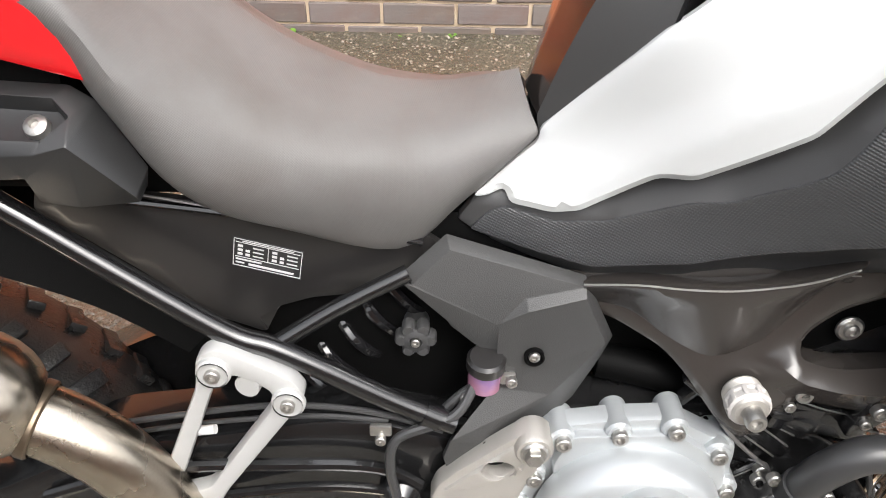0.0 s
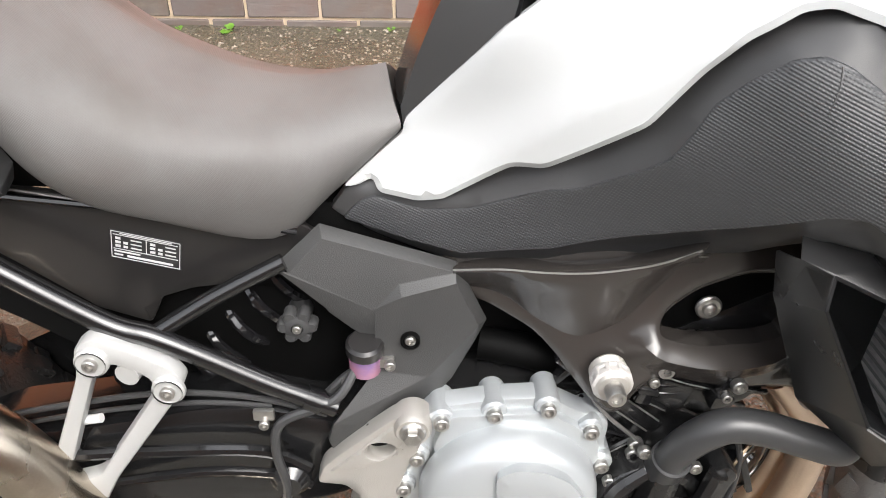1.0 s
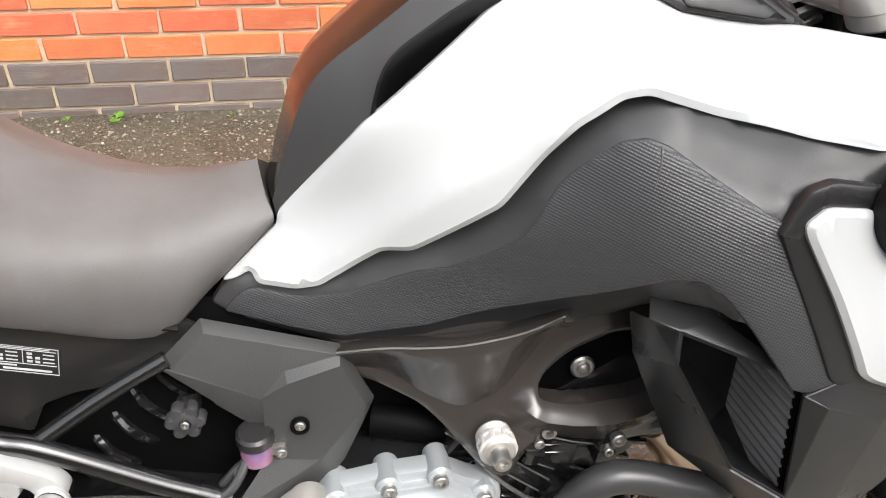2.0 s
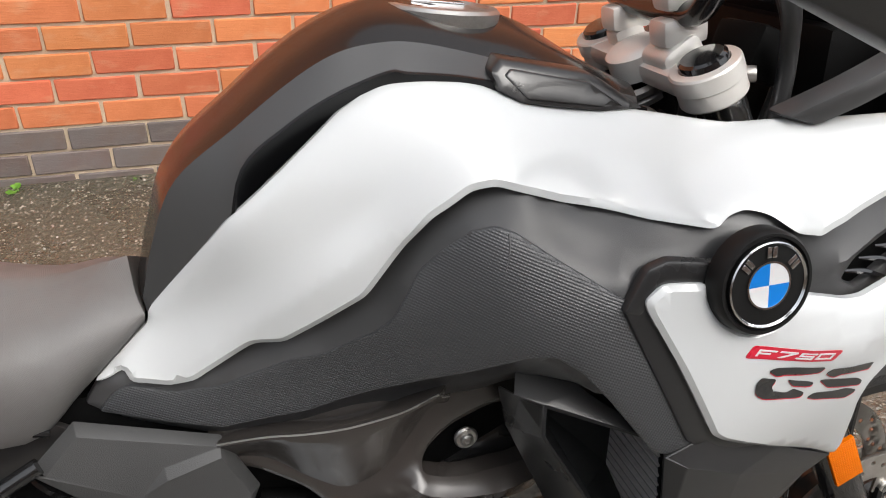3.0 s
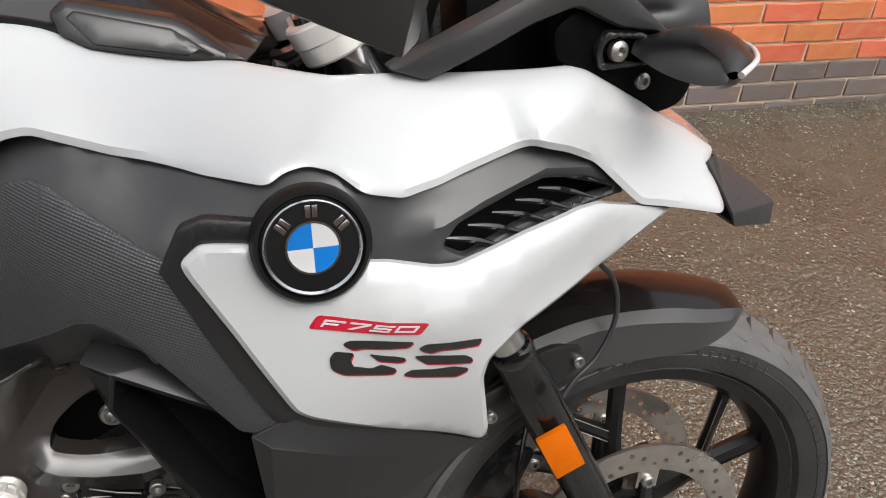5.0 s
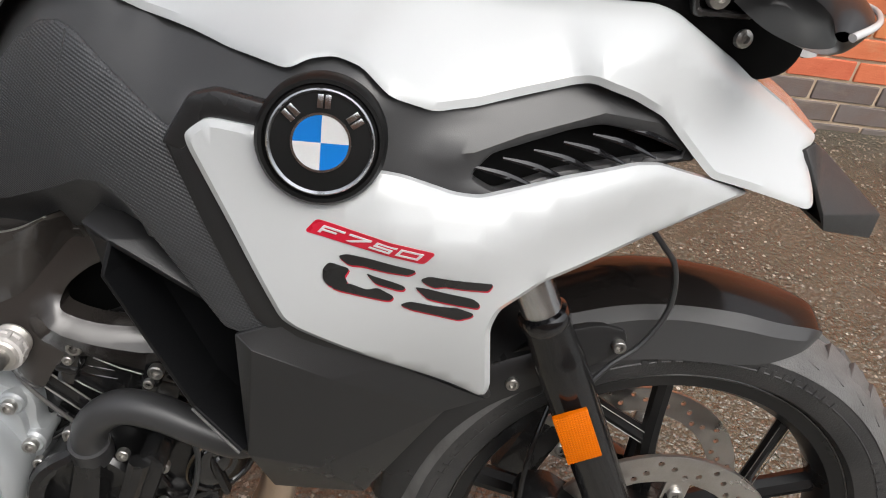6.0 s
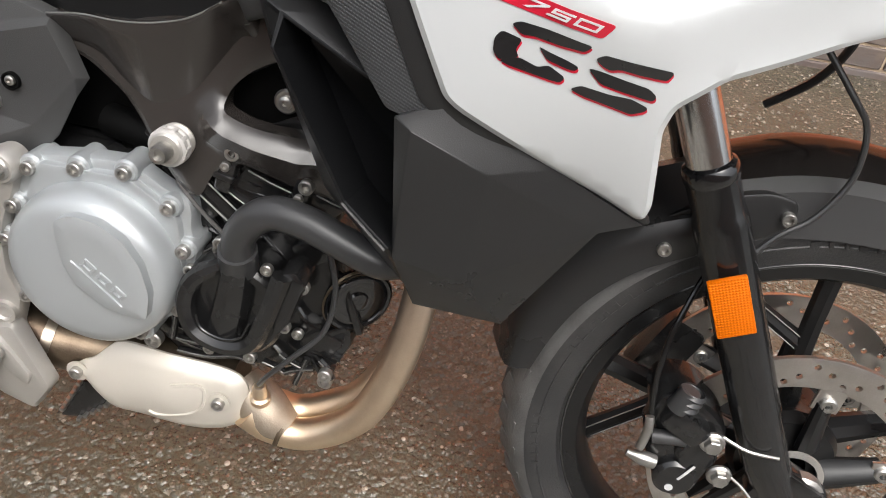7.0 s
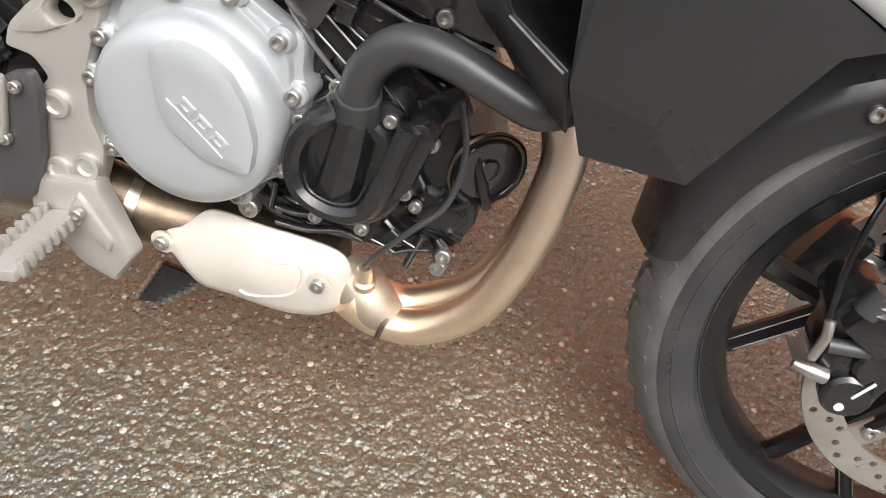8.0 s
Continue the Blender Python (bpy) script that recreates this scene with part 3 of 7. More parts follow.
def lay_wall():
    rng = random.Random(5)
    far = {True: bmesh.new(), False: bmesh.new()}
    for course in range(-1, 43):
        z = 0.03 + COURSE * course + COURSE / 2
        shift = 0.5 if course % 2 == 0 else 0.0
        for i in range(-24, 37):
            x = WALL_X + PITCH * (i + shift + 0.5)
            blue = course < 2
            me = rng.choice(BLUE_MESHES if blue else RED_MESHES)
            m = pose(x + rng.uniform(-1, 1) * 0.002, WALL_Y + 0.025 - 0.0018 + rng.uniform(-1, 1) * 0.0012, z + rng.uniform(-1, 1) * 0.0012, 0, rng.uniform(-0.25, 0.25), rng.choice((0, 0, 180)) * 0 + rng.uniform(-0.3, 0.3))
            if -1.25 < x < 3.45 and course < 13:
                o = new("brick", me)
                o.parent, o.matrix_basis = wall, wall.matrix_world.inverted() @ m
            else:
                far[blue].from_mesh(me)
                n = len(me.vertices)
                far[blue].verts.ensure_lookup_table()
                for v in far[blue].verts[-n:]:
                    v.co = m @ v.co
    for blue, bm in far.items():
        me = bpy.data.meshes.new("brickwork")
        bm.to_mesh(me)
        bm.free()
        me.materials.append(BLUE_BRICK if blue else RED_BRICK)
        o = new("brickwork", me)
        o.parent = wall
        tagged(o, kind="stuff")


# ---------- the motorcycle ----------
LEAN = 10.5  # it rests on its side stand, away from the lane
bike = new("motorcycle")
bike.matrix_basis = pose(0, -0.002, -0.045, -LEAN, 0, 0)
tagged(bike, "white and black adventure motorcycle leaning on its side stand", "motorcycle")
SMALL_BOLT = part("bolt", socket_bolt(0.0072, 0.008), STEEL, bike, "silver socket-head bolt")
BIG_BOLT = part("bolt", hex_bolt(0.0088, 0.012), STEEL, bike, "silver hexagon flange bolt")
BUTTON = part("bolt", lathe([(0, -0.001), (0.0085, -0.001), (0.0085, 0.001), (0.0078, 0.004), (0.005, 0.0058), (0.0034, 0.006), (0.003, 0.003), (0, 0.003)], (0, 0, 0), sides=18), STEEL, bike, "silver button-head bolt")
used = set()


def bolt(kind, x, y, z, parent=None, scale=1.0, rx=0, rz=0):
    """Sets a bolt of a kind at a place, its head to the right side."""
    m = pose(x, y, z, rx, 0, rz) @ Matrix.Diagonal((scale, scale, scale, 1))
    if kind.name not in used:
        used.add(kind.name)
        kind.parent, kind.matrix_basis = parent or bike, m
        return kind
    return same(kind, m, parent or bike)


# --- white fairing ---
UPPER = Form([(0.094, 0.822, -0.055), (0.04, 0.767, -0.066), (0.182, 0.808, -0.103), (0.277, 0.862, -0.147), (0.311, 0.898, -0.150), (0.374, 0.952, -0.176), (0.461, 0.923, -0.195),
              (0.537, 0.923, -0.236), (0.602, 0.915, -0.245), (0.636, 0.903, -0.232), (0.747, 0.93, -0.205), (0.838, 0.876, -0.190), (0.95, 0.844, -0.172), (0.955, 0.874, -0.135),
              (0.921, 0.912, -0.121), (0.79, 0.982, -0.165), (0.645, 0.98, -0.150), (0.527, 0.985, -0.118), (0.414, 1.004, -0.113), (0.3, 1.024, -0.097), (0.172, 0.92, -0.104)])
FOLDS = [[(0.728, 0.937), (0.744, 0.942), (0.762, 0.948), (0.797, 0.956), (0.818, 0.951), (0.884, 0.918), (0.95, 0.883)], [(0.10, 0.765), (0.135, 0.79), (0.177, 0.822), (0.232, 0.866), (0.287, 0.902), (0.333, 0.934), (0.375, 0.956)]]
UPPER = UPPER.folded([(FOLDS[0], 0.011, 0.040), (FOLDS[1], 0.008, 0.030)])
UPPER_EDGE = [(0.095, 0.826), (0.094, 0.815), (0.041, 0.767), (0.054, 0.769), (0.068, 0.777), (0.072, 0.765), (0.105, 0.762), (0.128, 0.768), (0.182, 0.808), (0.207, 0.811), (0.275, 0.859), (0.307, 0.904),
              (0.327, 0.929), (0.357, 0.95), (0.375, 0.953), (0.428, 0.937), (0.491, 0.925), (0.535, 0.922), (0.548, 0.929), (0.565, 0.932), (0.583, 0.928), (0.603, 0.914), (0.634, 0.905), (0.663, 0.909),
              (0.742, 0.931), (0.773, 0.922), (0.803, 0.908), (0.837, 0.877), (0.852, 0.864), (0.946, 0.84), (0.953, 0.843), (0.953, 0.858), (0.948, 0.875), (0.962, 0.887), (0.928, 0.91), (0.803, 0.978),
              (0.787, 0.982), (0.698, 0.979), (0.593, 0.979), (0.526, 0.987), (0.444, 0.997), (0.414, 1.004), (0.382, 1.017), (0.368, 1.021), (0.332, 1.025), (0.301, 1.023), (0.267, 1.002), (0.172, 0.92)]
for side in (-1, 1):
    part("upper_fairing", panel(UPPER_EDGE, UPPER, 0.006, 0.006, 0.009, 0.006, side=side, lines=FOLDS, chamfer=0.75), WHITE, bike, "glossy white tank side fairing")
LOWER = Form([(0.471, 0.878, -0.245), (0.602, 0.868, -0.254), (0.675, 0.851, -0.247), (0.791, 0.884, -0.215), (0.9, 0.845, -0.165), (0.707, 0.668, -0.232), (0.544, 0.742, -0.259), (0.689, 0.793, -0.256),
              (0.556, 0.824, -0.260), (0.514, 0.609, -0.250), (0.506, 0.715, -0.250), (0.611, 0.60, -0.232), (0.671, 0.65, -0.215), (0.46, 0.877, -0.246)])
LOW_FOLDS = [[(0.570, 0.830), (0.600, 0.828), (0.623, 0.825), (0.656, 0.819), (0.683, 0.824), (0.731, 0.848), (0.767, 0.862), (0.80, 0.869), (0.845, 0.864)]]
LOWER = LOWER.folded([(LOW_FOLDS[0], 0.009, 0.036)])
LOWER_EDGE = [(0.471, 0.876), (0.484, 0.887), (0.491, 0.888), (0.521, 0.886), (0.523, 0.872), (0.532, 0.857), (0.548, 0.846), (0.565, 0.842), (0.582, 0.847), (0.599, 0.866), (0.617, 0.864), (0.654, 0.854), (0.671, 0.853),
              (0.729, 0.87), (0.78, 0.88), (0.802, 0.879), (0.898, 0.847), (0.807, 0.822), (0.726, 0.79), (0.698, 0.767), (0.694, 0.749), (0.705, 0.685), (0.703, 0.672), (0.697, 0.67), (0.627, 0.703), (0.551, 0.739),
              (0.54, 0.747), (0.503, 0.817), (0.474, 0.867)]
for side in (-1, 1):
    low = part("lower_fairing", panel(LOWER_EDGE, LOWER, 0.006, 0.0045, 0.012, 0.005, side=side, lines=LOW_FOLDS, chamfer=0.75), WHITE, bike, "glossy white front side fairing with model decals")
    if side < 0:
        decal_base = low

# --- black inner side fairing, rubbed knee panel, louvres ---
INNER = Form([(0.04, 0.745, -0.064), (0.1, 0.72, -0.078), (0.182, 0.80, -0.098), (0.3, 0.755, -0.135), (0.277, 0.862, -0.142), (0.311, 0.898, -0.146), (0.374, 0.952, -0.168), (0.37, 0.90, -0.20), (0.43, 0.80, -0.236),
              (0.461, 0.923, -0.190), (0.46, 0.877, -0.240), (0.537, 0.923, -0.226), (0.602, 0.915, -0.236), (0.636, 0.903, -0.222), (0.747, 0.93, -0.196), (0.838, 0.876, -0.182), (0.471, 0.85, -0.238), (0.602, 0.868, -0.243),
              (0.675, 0.851, -0.236), (0.544, 0.742, -0.250), (0.52, 0.70, -0.246)], push=0.006)
INNER_FOLDS = [[(0.454, 0.876), (0.470, 0.896), (0.482, 0.904), (0.53, 0.899)], [(0.625, 0.872), (0.664, 0.879), (0.70, 0.893), (0.757, 0.909), (0.80, 0.903), (0.838, 0.886)],
               [(0.10, 0.754), (0.15, 0.758), (0.21, 0.786), (0.24, 0.794), (0.28, 0.822), (0.294, 0.836), (0.316, 0.882), (0.334, 0.903), (0.355, 0.921), (0.372, 0.925), (0.416, 0.901), (0.448, 0.881), (0.466, 0.871)]]
KNEE_BROW = INNER_FOLDS[2][:9]
KNEE_FOOT = [(0.04, 0.735), (0.10, 0.72), (0.145, 0.712), (0.222, 0.728), (0.30, 0.761), (0.345, 0.79), (0.39, 0.821), (0.41, 0.825), (0.43, 0.812), (0.455, 0.782), (0.497, 0.725)]
INNER = INNER.folded([(INNER_FOLDS[0], 0.004, 0.022), (INNER_FOLDS[1], 0.007, 0.016), (INNER_FOLDS[2], 0.003, 0.022)])
INNER_EDGE = [(0.05, 0.775), (0.028, 0.742), (0.071, 0.716), (0.133, 0.692), (0.187, 0.690), (0.255, 0.696), (0.295, 0.709), (0.330, 0.727), (0.372, 0.747), (0.405, 0.786), (0.43, 0.79), (0.447, 0.79), (0.465, 0.779),
              (0.512, 0.715), (0.55, 0.715), (0.56, 0.75), (0.62, 0.83), (0.70, 0.845), (0.80, 0.868), (0.842, 0.872), (0.835, 0.89), (0.80, 0.918), (0.742, 0.94), (0.63, 0.915), (0.60, 0.925), (0.565, 0.936), (0.535, 0.932),
              (0.43, 0.947), (0.375, 0.962), (0.35, 0.958), (0.32, 0.935), (0.298, 0.91), (0.268, 0.868), (0.207, 0.82), (0.182, 0.816), (0.12, 0.776)]


def inner_form(pts):
    """The inner fairing's surface, kept under the white fairings that lap over it."""
    y = INNER(pts)
    foot = np.interp(pts[:, 0], [q[0] for q in KNEE_FOOT], [q[1] for q in KNEE_FOOT])
    y = np.where(pts[:, 0] < 0.44, y + np.interp(foot - 0.001 - pts[:, 1], [0, 0.018, 0.07], [0, 0.016, 0.048]), y)  # the flank tucks in under the knee panel
    brow = np.interp(pts[:, 0], [q[0] for q in KNEE_BROW], [q[1] for q in KNEE_BROW])
    y = np.where((pts[:, 0] > 0.10) & (pts[:, 0] < 0.40), y + np.interp(pts[:, 1] - brow, [0, 0.045], [0, 0.022]) * np.clip((0.40 - pts[:, 0]) / 0.03, 0, 1), y)  # a sloping ledge above it
    for edge, form in ((UPPER_EDGE, UPPER), (LOWER_EDGE, LOWER)):
        under = inside(pts[:, 0], pts[:, 1], np.array(edge)) | (to_edge(pts, [np.array(edge)]) < 0.004)
        y = np.where(under, np.maximum(y, form(pts) + 0.012), y)
    return y


VENT = [(0.664, 0.860), (0.677, 0.877), (0.733, 0.895), (0.757, 0.899), (0.796, 0.893), (0.83, 0.878), (0.802, 0.876), (0.729, 0.866), (0.682, 0.851)]
for side in (-1, 1):
    inner = part("inner_fairing", panel(INNER_EDGE, inner_form, 0.005, 0.004, 0.012, 0.005, holes=[VENT], side=side, lines=INNER_FOLDS + [KNEE_FOOT[:8]]), MATTE, bike, "matte black side fairing")
    part("knee_panel", panel([(0.05, 0.748), (0.06, 0.757), (0.071, 0.760), (0.11, 0.752), (0.15, 0.758), (0.21, 0.786), (0.24, 0.794), (0.28, 0.822), (0.294, 0.836), (0.316, 0.882), (0.334, 0.903), (0.355, 0.921), (0.372, 0.925), (0.386, 0.921), (0.416, 0.901), (0.448, 0.881),
                              (0.466, 0.871), (0.503, 0.80), (0.54, 0.735), (0.53, 0.722), (0.512, 0.722)] + KNEE_FOOT[::-1], INNER.pushed(-0.0025), 0.005, 0.0018, 0.014, 0.004, side=side), KNEE, bike, "finely ribbed black knee panel")
seam = np.array([(0.380, 0.921), (0.379, 0.910), (0.376, 0.898), (0.374, 0.890)])
part("knee_seam", tube([(x, y - 0.0022, z) for (x, z), y in zip(seam, INNER(seam))], [0.0009, 0.0007, 0.0005, 0.0003], 6), MATTE, bike, "fine dark seam down the knee panel")
# added near-black sheet, paints the shaded depth behind the louvres
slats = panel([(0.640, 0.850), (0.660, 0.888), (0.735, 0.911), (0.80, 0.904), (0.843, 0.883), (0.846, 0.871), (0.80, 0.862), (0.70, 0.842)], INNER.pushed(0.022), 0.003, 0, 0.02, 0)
part("louvre_gap_shade", slats, SHADE, bike)
for i in range(7):
    x, z, y = 0.664 + i * 0.022, 0.864 + i * 0.0058, -0.226 + i * 0.0075
    part("louvre", tube([(x, y, z + 0.004), (x + 0.025, y + 0.001, z), (x + 0.052, y + 0.004, z - 0.010)], [0.0012, 0.0030, 0.0012], 6, 4, flat=0.45), GLOSS, bike)

part("fairing_trim", panel([(0.456, 0.868), (0.484, 0.811), (0.522, 0.738), (0.540, 0.724), (0.624, 0.690), (0.695, 0.658), (0.711, 0.665), (0.70, 0.68), (0.63, 0.71), (0.556, 0.745), (0.545, 0.755), (0.51, 0.82), (0.478, 0.872)], LOWER.pushed(0.0075), 0.006, 0.003, 0.014, 0.004), BLACK, bike, "matte black edge under the white front fairing")

part("fairing_trim", panel([(0.455, 0.866), (0.473, 0.900), (0.490, 0.906), (0.534, 0.900), (0.526, 0.883), (0.490, 0.885), (0.482, 0.880), (0.470, 0.862)], LOWER.pushed(0.006), 0.006, 0.003, 0.014, 0.004), BLACK, bike, "matte black edge beside the badge")

# --- black lower shroud in folded faces ---
SHROUD = [(0.505, -0.244, 0.722), (0.545, -0.248, 0.742), (0.627, -0.238, 0.703), (0.705, -0.222, 0.664), (0.520, -0.257, 0.718), (0.581, -0.250, 0.692), (0.672, -0.227, 0.652), (0.516, -0.240, 0.601), (0.575, -0.230, 0.584), (0.614, -0.206, 0.536), (0.535, -0.212, 0.542)]
for side in (-1, 1):
    part("lower_shroud", facets([(x, -side * y, z) for x, y, z in SHROUD], [(0, 1, 2, 5, 4), (2, 3, 6, 5), (0, 4, 7), (4, 5, 8, 7), (5, 6, 8), (6, 9, 8), (7, 8, 9, 10)], 0.005, 0.0014), BLACK, bike, "matte black lower radiator shroud")
DUCT = [(0.4067, -0.212, 0.7743), (0.3833, -0.202, 0.7817), (0.398, -0.166, 0.797), (0.430, -0.163, 0.799), (0.446, -0.203, 0.775), (0.402, -0.221, 0.748), (0.468, -0.224, 0.633), (0.511, -0.249, 0.613),
        (0.380, -0.172, 0.770), (0.388, -0.172, 0.728), (0.438, -0.168, 0.615), (0.520, -0.185, 0.545), (0.52, -0.125, 0.715), (0.52, -0.118, 0.613), (0.52, -0.175, 0.588), (0.505, -0.238, 0.735),
        (0.418, -0.165, 0.772), (0.414, -0.165, 0.742), (0.474, -0.165, 0.628)]
for side in (-1, 1):
    corners = [(x, -side * y, z) for x, y, z in DUCT]
    duct = part("air_duct", facets(corners, [(1, 2, 3, 4, 0), (8, 1, 0, 5, 9), (9, 5, 6, 10), (10, 6, 7, 11), (0, 4, 15)], 0.003, 0.0012), BLACK, bike, "matte black air duct beside the radiator")
    # inner faces take the darker colour as painted shade
    part("duct_inside", facets(corners, [(0, 16, 17, 5), (5, 17, 18, 6), (16, 12, 13, 17), (17, 13, 18), (18, 13, 14), (6, 18, 14, 7), (0, 15, 12, 16), (7, 14, 11)], 0.003, 0.0008), HOLLOW_SHADE, duct, "inside of the duct, its shade painted near-black")
    if side < 0:
        part("duct_tab", block((0.440, -0.178, 0.765), (0.022, 0.020, 0.03), 0.004, (0, 0, 30)), MATTE, duct)
        bolt(SMALL_BOLT, 0.436, -0.188, 0.757, duct, 0.8, rx=-8, rz=30)
        # thin pale line along the lower duct edge
        part("duct_lip", tube([(0.468, -0.2255, 0.633), (0.490, -0.2385, 0.6225), (0.511, -0.2505, 0.6125)], 0.0012, 8, 2), GLINT_METAL, duct, "thin pale line on the duct edge")

# --- badge and decals ---
BADGE_AT, BADGE_WAY = Vector((0.562, -0.256, 0.886)), Vector((0.02, -0.985, 0.14)).normalized()
badge = part("badge_ring", lathe([(0, -0.01), (0.043, -0.012), (0.0425, 0.002), (0.040, 0.006), (0.0375, 0.006), (0.036, 0.003), (0.0345, 0.003), (0.0345, 0.006), (0.0, 0.007)], BADGE_AT, BADGE_WAY, 48), BADGE, bike, "round glossy black badge with blue and white quarters")
part("bezel", lathe([(0.0330, 0.006), (0.0345, 0.0075), (0.0335, 0.0085), (0.0320, 0.0068)], BADGE_AT, BADGE_WAY, 48), CHROME, badge, "thin chrome bezel")
part("inner_bezel", lathe([(0.0185, 0.0069), (0.0193, 0.0078), (0.0178, 0.0078), (0.0175, 0.0069)], BADGE_AT, BADGE_WAY, 48), CHROME, badge, "thin chrome bezel")
bx = Vector((1, 0, 0.0)) - BADGE_WAY * BADGE_WAY.x
bx = (Matrix.Rotation(radians(1), 3, BADGE_WAY) @ bx).normalized()
bz = BADGE_WAY.cross(bx)
for q in range(4):
    bm = bmesh.new()
    mid = bm.verts.new(BADGE_AT + BADGE_WAY * 0.0074)
    ring = [bm.verts.new(BADGE_AT + BADGE_WAY * 0.0074 + (bx * math.cos(a) + bz * math.sin(a)) * 0.0180) for a in (math.pi / 2 * (q + k / 10) for k in range(11))]
    for a, b in zip(ring, ring[1:]):
        bm.faces.new((mid, a, b))
    part("badge_quarter", bm, BLUE if q % 2 else INK_WHITE, badge, "blue enamel quarter" if q % 2 else "white enamel quarter", smooth=False)
for a in (138, 88, 37):
    c = BADGE_AT + BADGE_WAY * 0.0074 + (bx * math.cos(radians(a)) + bz * math.sin(radians(a))) * 0.0262
    m = Matrix((bx, BADGE_WAY, bz)).transposed().to_4x4()
    bm = block((-0.0024, 0, 0), (0.0038, 0.0010, 0.0088), 0.0003)
    block((0.0024, 0, 0), (0.0038, 0.0010, 0.0088), 0.0003, bm=bm)
    bm.transform(Matrix.Translation(c) @ Matrix.Rotation(radians(a - 90), 4, BADGE_WAY) @ m)
    part("bar", bm, CHROME, badge, "silver bar on the badge")


def decal(name, outline, material, lift, label):
    return part(name, panel(outline, LOWER.pushed(-lift), 0.0006, 0, 0.012, 0.0), material, decal_base, label)


def slanted(x, z, long, high, lean, fall):
    """A slanting stroke: its lower left corner, length, height, lean to the right and fall along its length."""
    return [(x, z), (x + long, z - fall), (x + long + lean, z - fall + high), (x + lean, z + high)]


PLATE = [np.array(q) for q in ((0.5565, 0.8225), (0.636, 0.8085), (0.563, 0.831))]  # its lower left, lower right and upper left corners


def on_plate(u, v):
    return tuple(PLATE[0] + (PLATE[1] - PLATE[0]) * u + (PLATE[2] - PLATE[0]) * v)


decal("model_plate", rounded([on_plate(u, v) for u, v in ((-0.02, -0.08), (1.02, -0.08), (1.02, 1.08), (-0.02, 1.08))], 0.003), INK_RED, 0.0007, "red slanted model plate")
SIGNS = [[(0.07, 0.18, 0.095, 0.78), (0.07, 0.66, 0.26, 0.80), (0.07, 0.40, 0.21, 0.53)], [(0.30, 0.66, 0.49, 0.80)],
         [(0.53, 0.66, 0.71, 0.80), (0.53, 0.42, 0.555, 0.70), (0.53, 0.42, 0.69, 0.55), (0.665, 0.22, 0.69, 0.50), (0.51, 0.18, 0.69, 0.31)], [(0.74, 0.66, 0.94, 0.80), (0.74, 0.18, 0.94, 0.31), (0.74, 0.20, 0.765, 0.78), (0.915, 0.20, 0.94, 0.78)]]
for sign in SIGNS:
    for k, (u0, v0, u1, v1) in enumerate(sign):
        decal("stroke", [on_plate(u0, v0), on_plate(u1, v0), on_plate(u1, v1), on_plate(u0, v1)], INK_WHITE, 0.0013 + 0.00012 * k, "white stroke on the red plate")
decal("stroke", [on_plate(u, v) for u, v in ((0.315, 0.18), (0.36, 0.18), (0.49, 0.68), (0.44, 0.68))], INK_WHITE, 0.0015, "white stroke on the red plate")
STROKES = [[(0.578, 0.807), (0.584, 0.8095), (0.603, 0.8075), (0.633, 0.8015), (0.628, 0.797), (0.612, 0.7985), (0.594, 0.8015), (0.586, 0.801)],
           [(0.5725, 0.8015), (0.587, 0.798), (0.5835, 0.7905), (0.587, 0.786), (0.574, 0.782), (0.569, 0.787), (0.5685, 0.796)],
           [(0.574, 0.782), (0.587, 0.786), (0.60, 0.7815), (0.607, 0.784), (0.6195, 0.7775), (0.617, 0.7735), (0.611, 0.774), (0.58, 0.7795)],
           [(0.598, 0.7955), (0.605, 0.793), (0.619, 0.789), (0.627, 0.786), (0.625, 0.783), (0.62, 0.7835), (0.605, 0.7875)],
           [(0.636, 0.794), (0.642, 0.7975), (0.66, 0.7955), (0.689, 0.793), (0.686, 0.7865), (0.668, 0.7875), (0.654, 0.7895), (0.647, 0.7875), (0.641, 0.790)],
           [(0.633, 0.7865), (0.641, 0.786), (0.658, 0.7825), (0.6755, 0.7795), (0.682, 0.775), (0.6805, 0.771), (0.674, 0.772), (0.658, 0.7745), (0.643, 0.7775)],
           [(0.624, 0.7705), (0.631, 0.774), (0.651, 0.771), (0.666, 0.7705), (0.6785, 0.766), (0.677, 0.763), (0.668, 0.7595), (0.655, 0.7625), (0.633, 0.767)]]
for ring in STROKES:
    decal("stroke_edge", rounded([(x + 0.0008, z - 0.0018) for x, z in ring], 0.0025), INK_RED, 0.0006, "red edge of a stroke")
    decal("stroke", rounded(ring, 0.0025), INK_BLACK, 0.0013, "black stroke with red edge")

# --- beak ---
part("beak_top", sheet([[(0.85, -0.147, 0.950), (0.90, -0.130, 0.925), (0.93, -0.119, 0.908), (0.966, -0.105, 0.884)], [(0.87, -0.10, 0.953), (0.92, -0.07, 0.925), (0.96, -0.055, 0.903), (1.0, -0.05, 0.873)], [(0.90, 0, 0.938), (0.93, 0, 0.920), (0.98, 0, 0.893), (1.03, 0, 0.857)]], thick=0.004), WHITE, bike, "white beak between the side fairings")
TIP = [(0.945, -0.140, 0.881), (0.964, -0.147, 0.848), (0.974, -0.150, 0.829), (0.984, -0.142, 0.811), (1.050, -0.110, 0.795), (1.056, -0.103, 0.817), (0.987, -0.093, 0.869), (0.955, -0.135, 0.885)]
